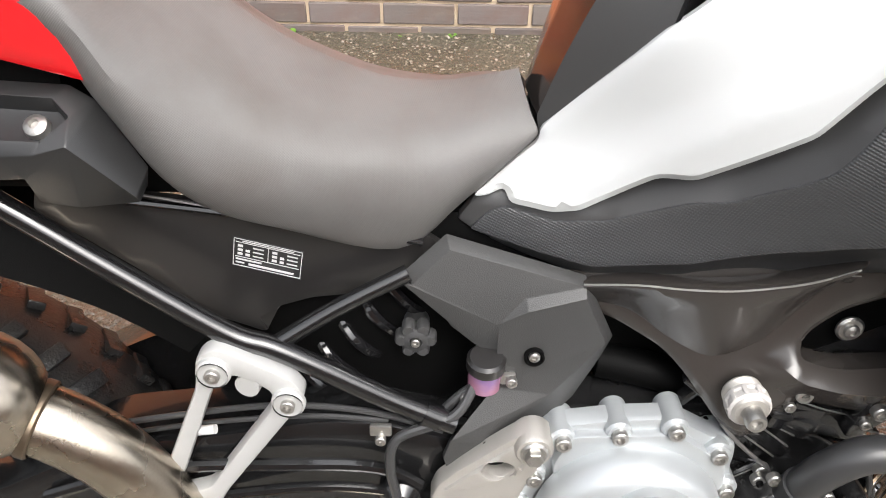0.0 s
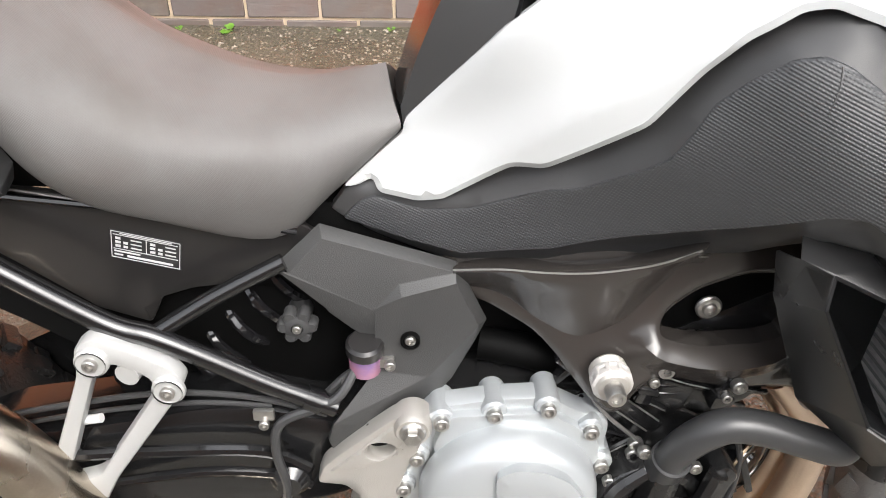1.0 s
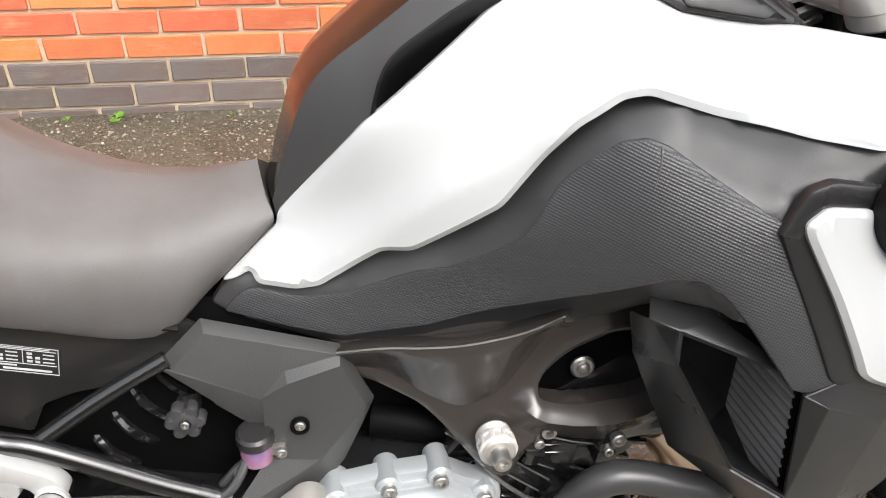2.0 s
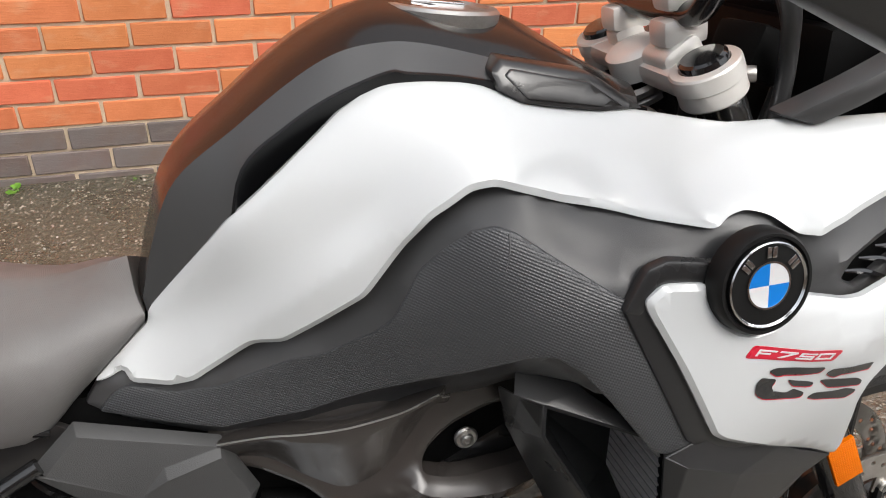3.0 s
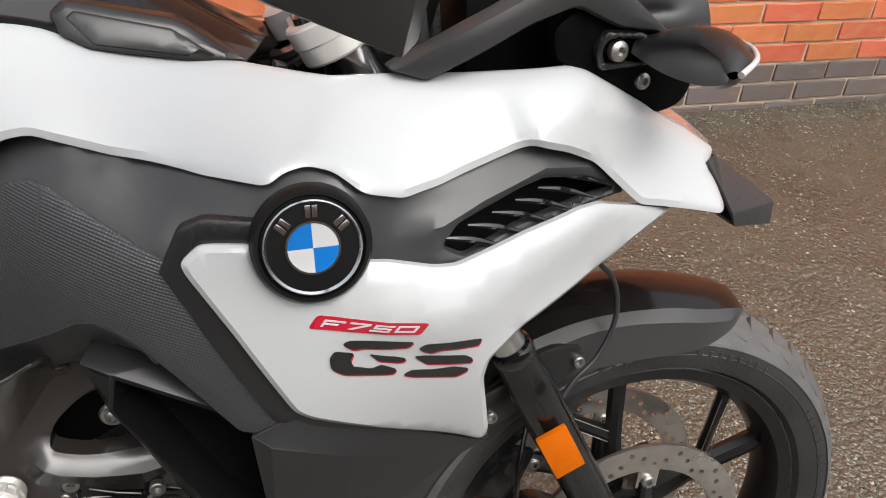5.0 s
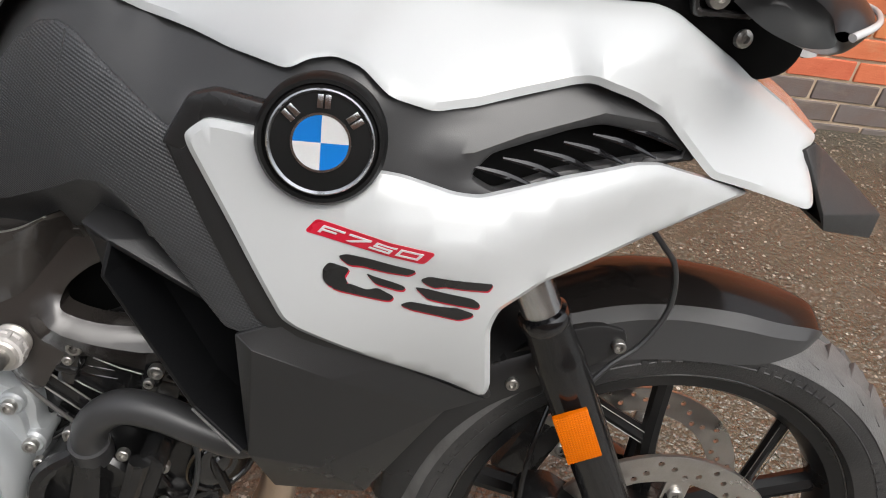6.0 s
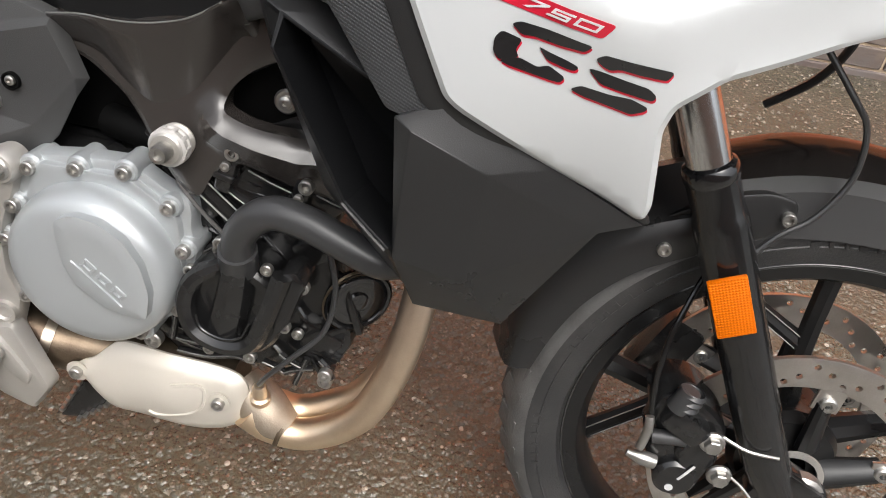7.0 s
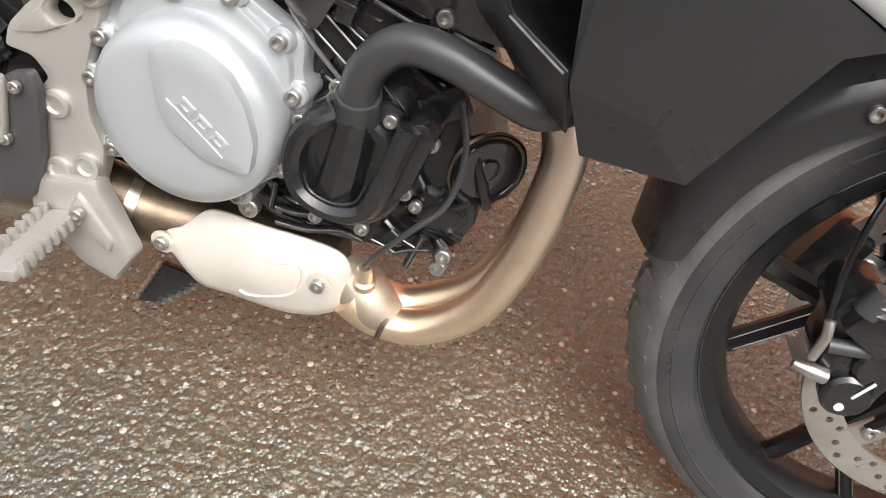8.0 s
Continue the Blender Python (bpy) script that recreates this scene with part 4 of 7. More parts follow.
part("beak_tip", facets(TIP + [(x, -y, z) for x, y, z in TIP], [(7, 0, 1, 6), (6, 1, 2, 5), (5, 2, 3, 4), (15, 14, 9, 8), (14, 13, 10, 9), (13, 12, 11, 10), (6, 5, 13, 14), (5, 4, 12, 13), (4, 3, 11, 12)], 0.004, 0.0015), GREY_PLASTIC, bike, "dark grey plastic beak tip")

# --- tank cover ---
TANK_IN = [(0.106, -0.040, 0.785), (0.128, -0.050, 0.832), (0.172, -0.070, 0.884), (0.197, -0.076, 0.935), (0.235, -0.082, 0.972), (0.268, -0.086, 0.995), (0.305, -0.090, 1.010), (0.33, -0.092, 1.012), (0.37, -0.095, 1.006), (0.43, -0.096, 0.992), (0.53, -0.093, 0.966)]
TANK_LOW = [(0.096, -0.048, 0.805), (0.132, -0.068, 0.848), (0.168, -0.093, 0.897), (0.1876, -0.098, 0.962), (0.2243, -0.100, 0.994), (0.2624, -0.100, 1.016), (0.307, -0.100, 1.032), (0.325, -0.101, 1.0305), (0.369, -0.102, 1.025), (0.43, -0.103, 1.011), (0.53, -0.098, 0.985)]
TANK_FOLD = [(0.092, -0.045, 0.835), (0.1115, -0.062, 0.899), (0.136, -0.070, 0.949), (0.1855, -0.076, 0.9885), (0.2314, -0.078, 1.0225), (0.2662, -0.080, 1.0425), (0.2975, -0.080, 1.050), (0.335, -0.080, 1.0495), (0.393, -0.080, 1.0355), (0.45, -0.080, 1.018), (0.54, -0.078, 0.990)]
TANK_TOP = [(0.089, -0.030, 0.838), (0.108, -0.042, 0.897), (0.130, -0.046, 0.948), (0.186, -0.050, 0.996), (0.233, -0.050, 1.033), (0.270, -0.050, 1.055), (0.305, -0.050, 1.0665), (0.345, -0.050, 1.065), (0.40, -0.050, 1.052), (0.455, -0.048, 1.036), (0.55, -0.042, 0.995)]
TANK_RIDGE = [(0.086, 0, 0.842), (0.104, 0, 0.900), (0.126, 0, 0.950), (0.185, 0, 1.002), (0.235, 0, 1.041), (0.275, 0, 1.063), (0.31, 0, 1.075), (0.35, 0, 1.074), (0.41, 0, 1.062), (0.46, 0, 1.046), (0.556, 0, 0.985)]
part("tank_top", sheet([TANK_FOLD, TANK_TOP, TANK_RIDGE], 5, 5), PIANO, bike, "glossy black fuel tank top")
both_sides("tank_side", [TANK_LOW, TANK_FOLD], SATIN_GREY, bike, "satin dark grey fuel tank flank", 5, 3)
# shade of the gap between tank and fairing, painted as a dark strip
both_sides("tank_recess", [TANK_IN, TANK_LOW], HOLLOW_SHADE, bike, "recess beside the white fairing, its shade painted near-black", 5, 3)
cap_way = Vector((0.1, 0, 1)).normalized()
cap = part("fuel_cap", lathe([(0, -0.01), (0.055, -0.01), (0.056, 0.003), (0.053, 0.006), (0.046, 0.0065), (0.044, 0.004), (0.03, 0.005), (0.0, 0.006)], (0.376, 0, 1.0625), cap_way, 40), STEEL, bike, "silver round fuel cap")
part("flap", block((0.374, 0, 1.0700), (0.05, 0.02, 0.004), 0.0015, (0, 6, 0)), CHROME, cap)
PAD = Form([(0.39, 1.03, -0.098), (0.48, 1.02, -0.098), (0.52, 0.988, -0.108), (0.42, 1.003, -0.112)])
for side in (-1, 1):
    part("tank_trim", panel([(0.390, 1.027), (0.401, 1.037), (0.479, 1.021), (0.489, 1.016), (0.530, 0.988), (0.487, 0.989), (0.416, 1.001), (0.396, 1.012)], PAD.pushed(-0.006), 0.02, 0.006, 0.012, 0.003, side=side), SATIN, bike, "satin black tank trim with a recessed face")
    part("trim_insert", panel([(0.402, 1.024), (0.408, 1.029), (0.477, 1.014), (0.508, 0.993), (0.486, 0.994), (0.42, 1.005)], PAD.pushed(-0.0075), 0.003, 0.002, 0.012, 0.002, side=side), SATIN, bike)

# --- seat ---
seat = part("seat", sheet([
    [(-0.44, -0.1, 0.93), (-0.34, -0.1, 0.91), (-0.268, -0.098, 0.895), (-0.233, -0.092, 0.85), (-0.198, -0.09, 0.795), (-0.163, -0.088, 0.765), (-0.112, -0.085, 0.748), (-0.02, -0.066, 0.722), (0.03, -0.052, 0.758), (0.085, -0.034, 0.8)],
    [(-0.44, -0.135, 0.955), (-0.34, -0.13, 0.945), (-0.258, -0.122, 0.915), (-0.228, -0.118, 0.865), (-0.198, -0.112, 0.808), (-0.163, -0.106, 0.776), (-0.112, -0.1, 0.758), (-0.02, -0.076, 0.726), (0.035, -0.066, 0.766), (0.091, -0.05, 0.815)],
    [(-0.44, -0.15, 0.985), (-0.34, -0.15, 0.975), (-0.245, -0.14, 0.945), (-0.205, -0.136, 0.885), (-0.173, -0.128, 0.836), (-0.142, -0.122, 0.808), (-0.08, -0.112, 0.795), (0.0, -0.094, 0.784), (0.045, -0.08, 0.8), (0.092, -0.056, 0.826)],
    [(-0.44, -0.120, 1.02), (-0.34, -0.118, 1.008), (-0.255, -0.112, 0.975), (-0.20, -0.106, 0.91), (-0.155, -0.100, 0.872), (-0.11, -0.096, 0.848), (-0.05, -0.090, 0.828), (0.01, -0.074, 0.824), (0.050, -0.062, 0.832), (0.086, -0.040, 0.838)],
    [(-0.44, 0, 1.03), (-0.34, 0, 1.015), (-0.25, 0, 0.985), (-0.185, 0, 0.93), (-0.13, 0, 0.89), (-0.085, 0, 0.866), (-0.03, 0, 0.848), (0.02, 0, 0.846), (0.055, 0, 0.853), (0.079, 0, 0.858)]], 5, 4, ends=True), SEAT, bike, "grey textured rider seat")

# --- tail ---
part("tail_panel", panel([(-0.45, 1.0), (-0.30, 0.985), (-0.255, 0.955), (-0.225, 0.880), (-0.286, 0.900), (-0.45, 0.935)], Form([(-0.45, 0.95, -0.150), (-0.24, 0.89, -0.124), (-0.28, 0.96, -0.146)]), 0.02, 0.004, 0.02), RED_PAINT, bike, "bright red tail panel")
RAIL = [(-0.42, -0.155, 0.842), (-0.292, -0.150, 0.838), (-0.270, -0.151, 0.840), (-0.245, -0.150, 0.847), (-0.209, -0.136, 0.801), (-0.42, -0.10, 0.882), (-0.252, -0.108, 0.877), (-0.234, -0.108, 0.865), (-0.206, -0.110, 0.814), (-0.208, -0.112, 0.800),
        (-0.42, -0.145, 0.812), (-0.281, -0.147, 0.820), (-0.279, -0.138, 0.797), (-0.251, -0.137, 0.792), (-0.209, -0.130, 0.794),
        (-0.33, -0.145, 0.851), (-0.264, -0.146, 0.849), (-0.247, -0.130, 0.861), (-0.262, -0.118, 0.870), (-0.33, -0.116, 0.873)]
RAIL += [(x, y + 0.006, z - 0.013) for x, y, z in RAIL[15:]]
grab = part("grab_rail", facets(RAIL, [(0, 1, 15), (1, 2, 16, 15), (2, 3, 17, 16), (3, 4, 8, 7), (3, 7, 17), (7, 6, 18, 17), (6, 5, 19, 18), (5, 0, 15, 19), (15, 16, 21, 20), (16, 17, 22, 21), (17, 18, 23, 22), (18, 19, 24, 23), (19, 15, 20, 24), (20, 21, 22, 23, 24),
                                       (0, 1, 11, 10), (1, 2, 11), (2, 3, 11), (3, 4, 14, 13), (3, 13, 12, 11), (4, 14, 9, 8)], 0.003, 0.0012), BLACK, bike, "matte black plastic grab rail with a bolt recess")
bolt(BUTTON, -0.274, -0.124, 0.850, grab, 1.1, rx=-50)
# added near-black block: hides the ground and paints shade under the tail
part("tail_gap_fill", block((-0.37, 0, 0.845), (0.22, 0.2, 0.12), 0.015), SHADE, bike)

# highlight on the panel's upper edge, painted as a pale line
part("panel_glint", tube([(-0.240, -0.094, 0.784), (-0.160, -0.092, 0.768), (-0.100, -0.090, 0.753), (-0.050, -0.086, 0.741)], 0.0012, 8), GLINT_METAL, bike, "pale painted highlight along the side panel top")

# --- rear side panel, sticker ---
SIDEP = Form([(-0.3, 0.76, -0.082), (-0.15, 0.70, -0.072), (0.0, 0.71, -0.066), (-0.15, 0.62, -0.068), (-0.05, 0.68, -0.068)])
side_panel = part("side_panel", panel([(-0.31, 0.79), (-0.234, 0.775), (-0.145, 0.76), (-0.071, 0.745), (0.0, 0.735), (0.02, 0.72), (0.0, 0.69), (-0.04, 0.672), (-0.10, 0.665), (-0.13, 0.655), (-0.145, 0.625), (-0.19, 0.645), (-0.25, 0.70), (-0.32, 0.76)], SIDEP, 0.004, 0.003, 0.02), SATIN, bike, "dark satin rear side panel with a sticker")
part("panel_ledge", tube([(-0.24, -0.084, 0.770), (-0.15, -0.080, 0.757), (-0.07, -0.076, 0.743), (0.0, -0.072, 0.728)], 0.0035, 8), GLOSS, bike)
sticker = part("sticker", panel([(-0.161, 0.733), (-0.102, 0.716), (-0.107, 0.687), (-0.166, 0.704)], SIDEP.pushed(-0.0012), 0.0006, 0, 0.02, 0), INK_BLACK, side_panel, "black tyre-pressure sticker with white print")
def on_sticker(u, v):
    """A place on the sticker, u along it and v up it."""
    return (-0.166 + 0.059 * u + 0.005 * v, 0.704 - 0.017 * u + 0.029 * v)


def print_bar(u0, v0, u1, v1):
    part("bar", panel([on_sticker(u0, v0), on_sticker(u1, v0), on_sticker(u1, v1), on_sticker(u0, v1)], SIDEP.pushed(-0.0018), 0.0004, 0, 0.02, 0), INK_WHITE, sticker)


for u0, v0, u1, v1 in ((0.02, 0.96, 0.98, 0.98), (0.02, 0.02, 0.98, 0.04), (0.02, 0.03, 0.03, 0.97), (0.97, 0.03, 0.98, 0.97), (0.50, 0.36, 0.51, 0.84), (0.05, 0.85, 0.95, 0.87), (0.05, 0.34, 0.95, 0.36), (0.06, 0.24, 0.42, 0.29), (0.06, 0.12, 0.18, 0.17), (0.24, 0.10, 0.88, 0.17), (0.14, 0.90, 0.86, 0.93)):
    print_bar(u0, v0, u1, v1)
for col in (0.08, 0.56):
    for row in range(3):
        v = 0.70 - 0.14 * row
        print_bar(col, v, col + 0.07, v + 0.08)
        if row:
            print_bar(col + 0.11, v, col + 0.17, v + 0.08)
        print_bar(col + 0.21, v + 0.02, col + 0.36, v + 0.06)

# --- rear frame ---
part("rear_frame_tube", tube([(-0.42, -0.118, 0.855), (-0.321, -0.12, 0.784), (-0.247, -0.12, 0.726), (-0.165, -0.12, 0.665), (-0.128, -0.12, 0.650), (-0.091, -0.12, 0.630), (-0.023, -0.12, 0.590), (0.03, -0.12, 0.564)], 0.0102, 16), TUBE, bike, "black rear frame tube")
part("rear_frame_collar", tube([(0.002, -0.12, 0.5775), (0.016, -0.12, 0.570)], 0.0122, 16, 1), TUBE, bike)
part("rear_frame_strut", tube([(-0.134, -0.118, 0.644), (-0.075, -0.10, 0.676), (-0.012, -0.085, 0.705)], 0.0080, 14), TUBE, bike, "black rear frame strut")
part("rear_frame_tube", tube([(-0.42, 0.118, 0.855), (-0.247, 0.12, 0.726), (-0.128, 0.12, 0.650), (0.03, 0.12, 0.564)], 0.0125, 12), TUBE, bike, "black rear frame tube")

# --- passenger peg bracket ---
hanger = part("peg_bracket", panel([(-0.188, 0.652), (-0.172, 0.664), (-0.156, 0.658), (-0.108, 0.630), (-0.098, 0.614), (-0.109, 0.594), (-0.180, 0.493), (-0.212, 0.432), (-0.262, 0.428), (-0.247, 0.490), (-0.192, 0.62)], -0.141, 0.013, 0.004, 0.010, 0.008, holes=[[(-0.177, 0.620), (-0.159, 0.636), (-0.127, 0.617), (-0.129, 0.598), (-0.197, 0.497), (-0.228, 0.488)]]), SILVER, bike, "white-silver cast passenger peg bracket")
for x, z in ((-0.173, 0.640), (-0.113, 0.608)):
    part("boss", lathe([(0, 0.0), (0.0150, 0.0), (0.0145, 0.004), (0.0120, 0.006), (0.0095, 0.005), (0.0, 0.005)], (x, -0.141, z), sides=24), SILVER, hanger)
    bolt(SMALL_BOLT, x, -0.144, z, hanger, 0.9)
    part("spacer", lathe([(0.013, 0), (0.013, 0.03)], (x, -0.118, z), sides=16), TUBE, hanger)
part("spacer", lathe([(0.011, 0), (0.011, 0.03), (0, 0.03)], (-0.142, -0.110, 0.622), (-0.2, -1, 0), sides=16), SILVER, hanger)

# --- silencer and its pipe ---
part("silencer", tube([(-0.60, -0.175, 0.66), (-0.45, -0.170, 0.645), (-0.36, -0.165, 0.625), (-0.328, -0.16, 0.607)], [0.062, 0.062, 0.058, 0.036], 28, 5), BRUSHED, bike, "brushed steel silencer")
part("link_pipe", tube([(-0.335, -0.16, 0.607), (-0.305, -0.16, 0.593), (-0.27, -0.158, 0.560), (-0.245, -0.155, 0.515), (-0.225, -0.15, 0.46), (-0.17, -0.14, 0.36), (-0.08, -0.12, 0.305), (0.06, -0.11, 0.310)], 0.031, 24), BRUSHED, bike, "brushed steel exhaust link pipe")
part("clamp", lathe([(0.0325, -0.006), (0.0345, -0.004), (0.0345, 0.004), (0.0325, 0.006)], (-0.322, -0.16, 0.602), (0.9, 0, -0.42), 28), BURNT, bike)

# --- rear wheel, hugger, swingarm, shock ---
REAR = (-0.587, 0, 0.318)
rear = part("rear_wheel", lathe([(0.20, -0.055), (0.215, -0.06), (0.222, -0.055), (0.205, -0.03), (0.205, 0.03), (0.222, 0.055), (0.215, 0.06), (0.20, 0.055), (0.19, 0.02), (0.19, -0.02), (0.20, -0.055)], REAR, sides=56), TUBE, bike, "black cast rear wheel")
part("tyre", lathe([(0.222, -0.055), (0.245, -0.07), (0.28, -0.075), (0.305, -0.062), (0.319, -0.035), (0.322, 0), (0.319, 0.035), (0.305, 0.062), (0.28, 0.075), (0.245, 0.07), (0.222, 0.055)], REAR, sides=72), REAR_RUBBER, rear, "black road tyre")
for k in range(44):
    a = 2 * math.pi * k / 44
    for s in (-1, 1):
        c = Vector((math.cos(a) * 0.318, 0.036 * s, math.sin(a) * 0.318)) + Vector(REAR)
        bm = block((0, 0, 0), (0.010, 0.044, 0.018), 0.002)
        bm.transform(Matrix.Translation(c) @ Matrix.Rotation(-a, 4, "Y") @ Matrix.Rotation(radians(20 * s), 4, "X") @ Matrix.Rotation(radians(24 * s), 4, "Z"))
        if k == 0 and s == -1:
            tread = part("tread_block", bm, REAR_RUBBER, rear)
        else:
            part("tread_block", bm, REAR_RUBBER, rear)
for k in range(5):
    a = radians(72 * k + 20)
    part("spoke", tube([(REAR[0] + math.cos(a) * 0.05, 0, REAR[2] + math.sin(a) * 0.05), (REAR[0] + math.cos(a) * 0.2, 0, REAR[2] + math.sin(a) * 0.2)], 0.018, 10, 2, flat=0.6), TUBE, rear)
part("inner_mudguard", sheet([[(-0.80, -0.075, 0.60), (-0.66, -0.075, 0.69), (-0.54, -0.075, 0.715), (-0.42, -0.072, 0.70), (-0.30, -0.070, 0.655), (-0.22, -0.068, 0.60)], [(-0.80, -0.05, 0.66), (-0.66, -0.05, 0.735), (-0.54, -0.05, 0.755), (-0.42, -0.05, 0.745), (-0.28, -0.05, 0.70), (-0.18, -0.05, 0.64)], [(-0.80, 0, 0.68), (-0.66, 0, 0.75), (-0.54, 0, 0.77), (-0.42, 0, 0.76), (-0.27, 0, 0.72), (-0.16, 0, 0.66)]], 5, 4, thick=0.004), SHADE, bike, "black inner mudguard over the rear tyre")
SWING = Form([(-0.6, 0.33, -0.125), (0.02, 0.5, -0.105), (-0.2, 0.5, -0.118), (0.0, 0.42, -0.115)])
part("swingarm", panel([(-0.60, 0.29), (-0.60, 0.37), (-0.40, 0.475), (-0.30, 0.525), (-0.18, 0.54), (-0.105, 0.552), (-0.05, 0.550), (0.05, 0.52), (0.06, 0.44), (0.0, 0.42), (-0.2, 0.42)], SWING, 0.06, 0.012, 0.02, 0.02), TUBE, bike, "black swingarm")
part("swingarm_rib", tube([(-0.36, -0.128, 0.47), (-0.25, -0.132, 0.512), (-0.12, -0.131, 0.520), (-0.04, -0.124, 0.510), (0.0, -0.122, 0.485)], 0.006, 8), TUBE, bike)
part("swingarm_rib", tube([(-0.30, -0.126, 0.45), (-0.12, -0.130, 0.488), (-0.03, -0.124, 0.478), (0.0, -0.122, 0.46)], 0.005, 8), TUBE, bike)
part("swingarm_boss", lathe([(0, 0.012), (0.012, 0.012), (0.016, 0.008), (0.020, 0.004), (0.021, -0.005)], (-0.02, -0.122, 0.470), sides=24), TUBE, bike)
part("swingarm", panel([(-0.60, 0.29), (-0.60, 0.37), (-0.30, 0.525), (-0.05, 0.550), (0.05, 0.52), (0.0, 0.42)], SWING, 0.05, 0.01, 0.03, 0.02, side=1), TUBE, bike, "black swingarm")
coil, turns = [], 7
for k in range(turns * 10 + 1):
    a, s = 2 * math.pi * k / 10, k / (turns * 10)
    ax = Vector((0.02, -0.02, 0.70)).lerp(Vector((-0.13, -0.02, 0.52)), s)
    u, w = Vector((0.77, 0, -0.64)), Vector((0, 1, 0))
    coil.append(tuple(ax + (u * math.cos(a) + w * math.sin(a)) * 0.036))
part("shock_spring", tube(coil, 0.0058, 8, 2), GLOSS, bike, "glossy black shock spring")
part("shock_body", tube([(0.03, -0.02, 0.712), (-0.14, -0.02, 0.508)], 0.022, 16, 1), TUBE, bike)
knob = part("preload_knob", lathe([(0, -0.03), (0.012, -0.03), (0.012, 0), (0.013, 0.002), (0.013, 0.012), (0.009, 0.014), (0.006, 0.0145), (0.005, 0.011), (0, 0.011)], (-0.006, -0.072, 0.630), sides=24), MATTE, bike, "black preload adjuster knob")
for k in range(6):
    a = radians(60 * k)
    part("grip", lathe([(0, -0.001), (0.0062, -0.001), (0.0062, 0.011), (0.005, 0.013), (0, 0.013)], (-0.006 + 0.013 * math.cos(a), -0.072, 0.630 + 0.013 * math.sin(a)), sides=10), MATTE, knob)
bolt(SMALL_BOLT, -0.006, -0.084, 0.630, knob, 0.6)
# two added near-black blocks: close the view through and paint the gaps' shade
part("rear_gap_fill", block((-0.06, 0, 0.62), (0.30, 0.1, 0.20), 0.02), SHADE, bike)
part("under_seat_fill", block((0.0, 0.0, 0.70), (0.30, 0.11, 0.10), 0.02), SHADE, bike)
part("brake_hose", tube([(0.05, -0.10, 0.60), (0.03, -0.122, 0.575), (-0.02, -0.130, 0.555), (-0.028, -0.134, 0.52), (-0.022, -0.132, 0.47), (-0.03, -0.126, 0.42)], 0.0048, 10), HOSE, bike, "black rear brake hose")
part("cable", tube([(-0.33, -0.10, 0.53), (-0.22, -0.118, 0.568), (-0.13, -0.122, 0.585), (-0.05, -0.12, 0.578), (0.02, -0.115, 0.55)], 0.003, 8), HOSE, bike, "thin black cable")
part("cable", tube([(-0.31, -0.10, 0.52), (-0.2, -0.12, 0.56), (-0.1, -0.124, 0.575), (-0.03, -0.12, 0.566)], 0.0025, 8), HOSE, bike, "thin black cable")
clip = part("hose_clip", block((-0.036, -0.13, 0.565), (0.02, 0.006, 0.012), 0.002), STEEL, bike)
bolt(SMALL_BOLT, -0.036, -0.132, 0.556, clip, 0.7)
part("cable_tag", lathe([(0, 0), (0.0045, 0), (0.0045, 0.02), (0, 0.02)], (-0.205, -0.126, 0.556), (1, -0.1, 0.25), 12), INK_WHITE, bike)

# --- grey frame cover with the brake reservoir ---
SHELL = [(-0.016, -0.080, 0.704), (0.020, -0.072, 0.737), (0.142, -0.078, 0.701), (0.023, -0.086, 0.729), (-0.009, -0.088, 0.694), (0.067, -0.096, 0.659), (0.090, -0.091, 0.684), (0.141, -0.091, 0.6965), (0.092, -0.100, 0.6755), (0.141, -0.099, 0.690),
         (0.004, -0.087, 0.689), (0.025, -0.089, 0.652), (0.046, -0.091, 0.634), (0.074, -0.094, 0.614), (0.172, -0.084, 0.640), (0.163, -0.097, 0.641), (0.161, -0.092, 0.620), (0.140, -0.096, 0.577), (0.113, -0.102, 0.546), (0.066, -0.101, 0.592), (0.117, -0.104, 0.586),
         (0.027, -0.126, 0.547), (0.021, -0.122, 0.521), (0.026, -0.120, 0.500), (0.083, -0.112, 0.530)]
cover = part("frame_cover", facets(SHELL, [(0, 1, 3, 4), (1, 2, 7, 3), (3, 7, 6, 5, 4), (4, 5, 12, 11, 10), (5, 13, 12), (0, 4, 10), (5, 6, 8), (6, 7, 9, 8), (2, 14, 15, 9, 7), (14, 16, 15), (5, 8, 9, 15, 19), (13, 5, 19), (15, 16, 17, 20), (15, 20, 19), (19, 20, 21), (20, 17, 18, 24, 21), (21, 24, 23, 22)], 0.006, 0.0011), GREY_PLASTIC, bike, "grey grained plastic frame cover")
# no hole is cut: a dark disc paints the shade around the bolt
part("bolt_hole_shade", lathe([(0.0092, -0.004), (0.0092, 0.0006), (0.0078, 0.0010), (0.0070, -0.001), (0, -0.001)], (0.100, -0.1045, 0.629), sides=22), SHADE, cover)
bolt(BUTTON, 0.100, -0.1035, 0.630, cover, 0.62)
# added near-black block, painted shade between seat and side panel
part("seat_gap_fill", block((-0.19, 0, 0.795), (0.22, 0.15, 0.05), 0.012), SHADE, bike)
AT, UPWARD = Vector((0.057, -0.096, 0.588)), (0.02, -0.15, 1)
can = part("brake_reservoir", lathe([(0, 0), (0.012, 0.0), (0.0155, 0.004), (0.016, 0.024), (0.016, 0.028)], AT, UPWARD, 28), FLUID, bike, "purple and pink translucent brake fluid reservoir")
part("lid", lathe([(0.0165, 0.027), (0.0178, 0.028), (0.0178, 0.038), (0.015, 0.041), (0, 0.041)], AT, UPWARD, 28), SATIN, can, "black screw lid")
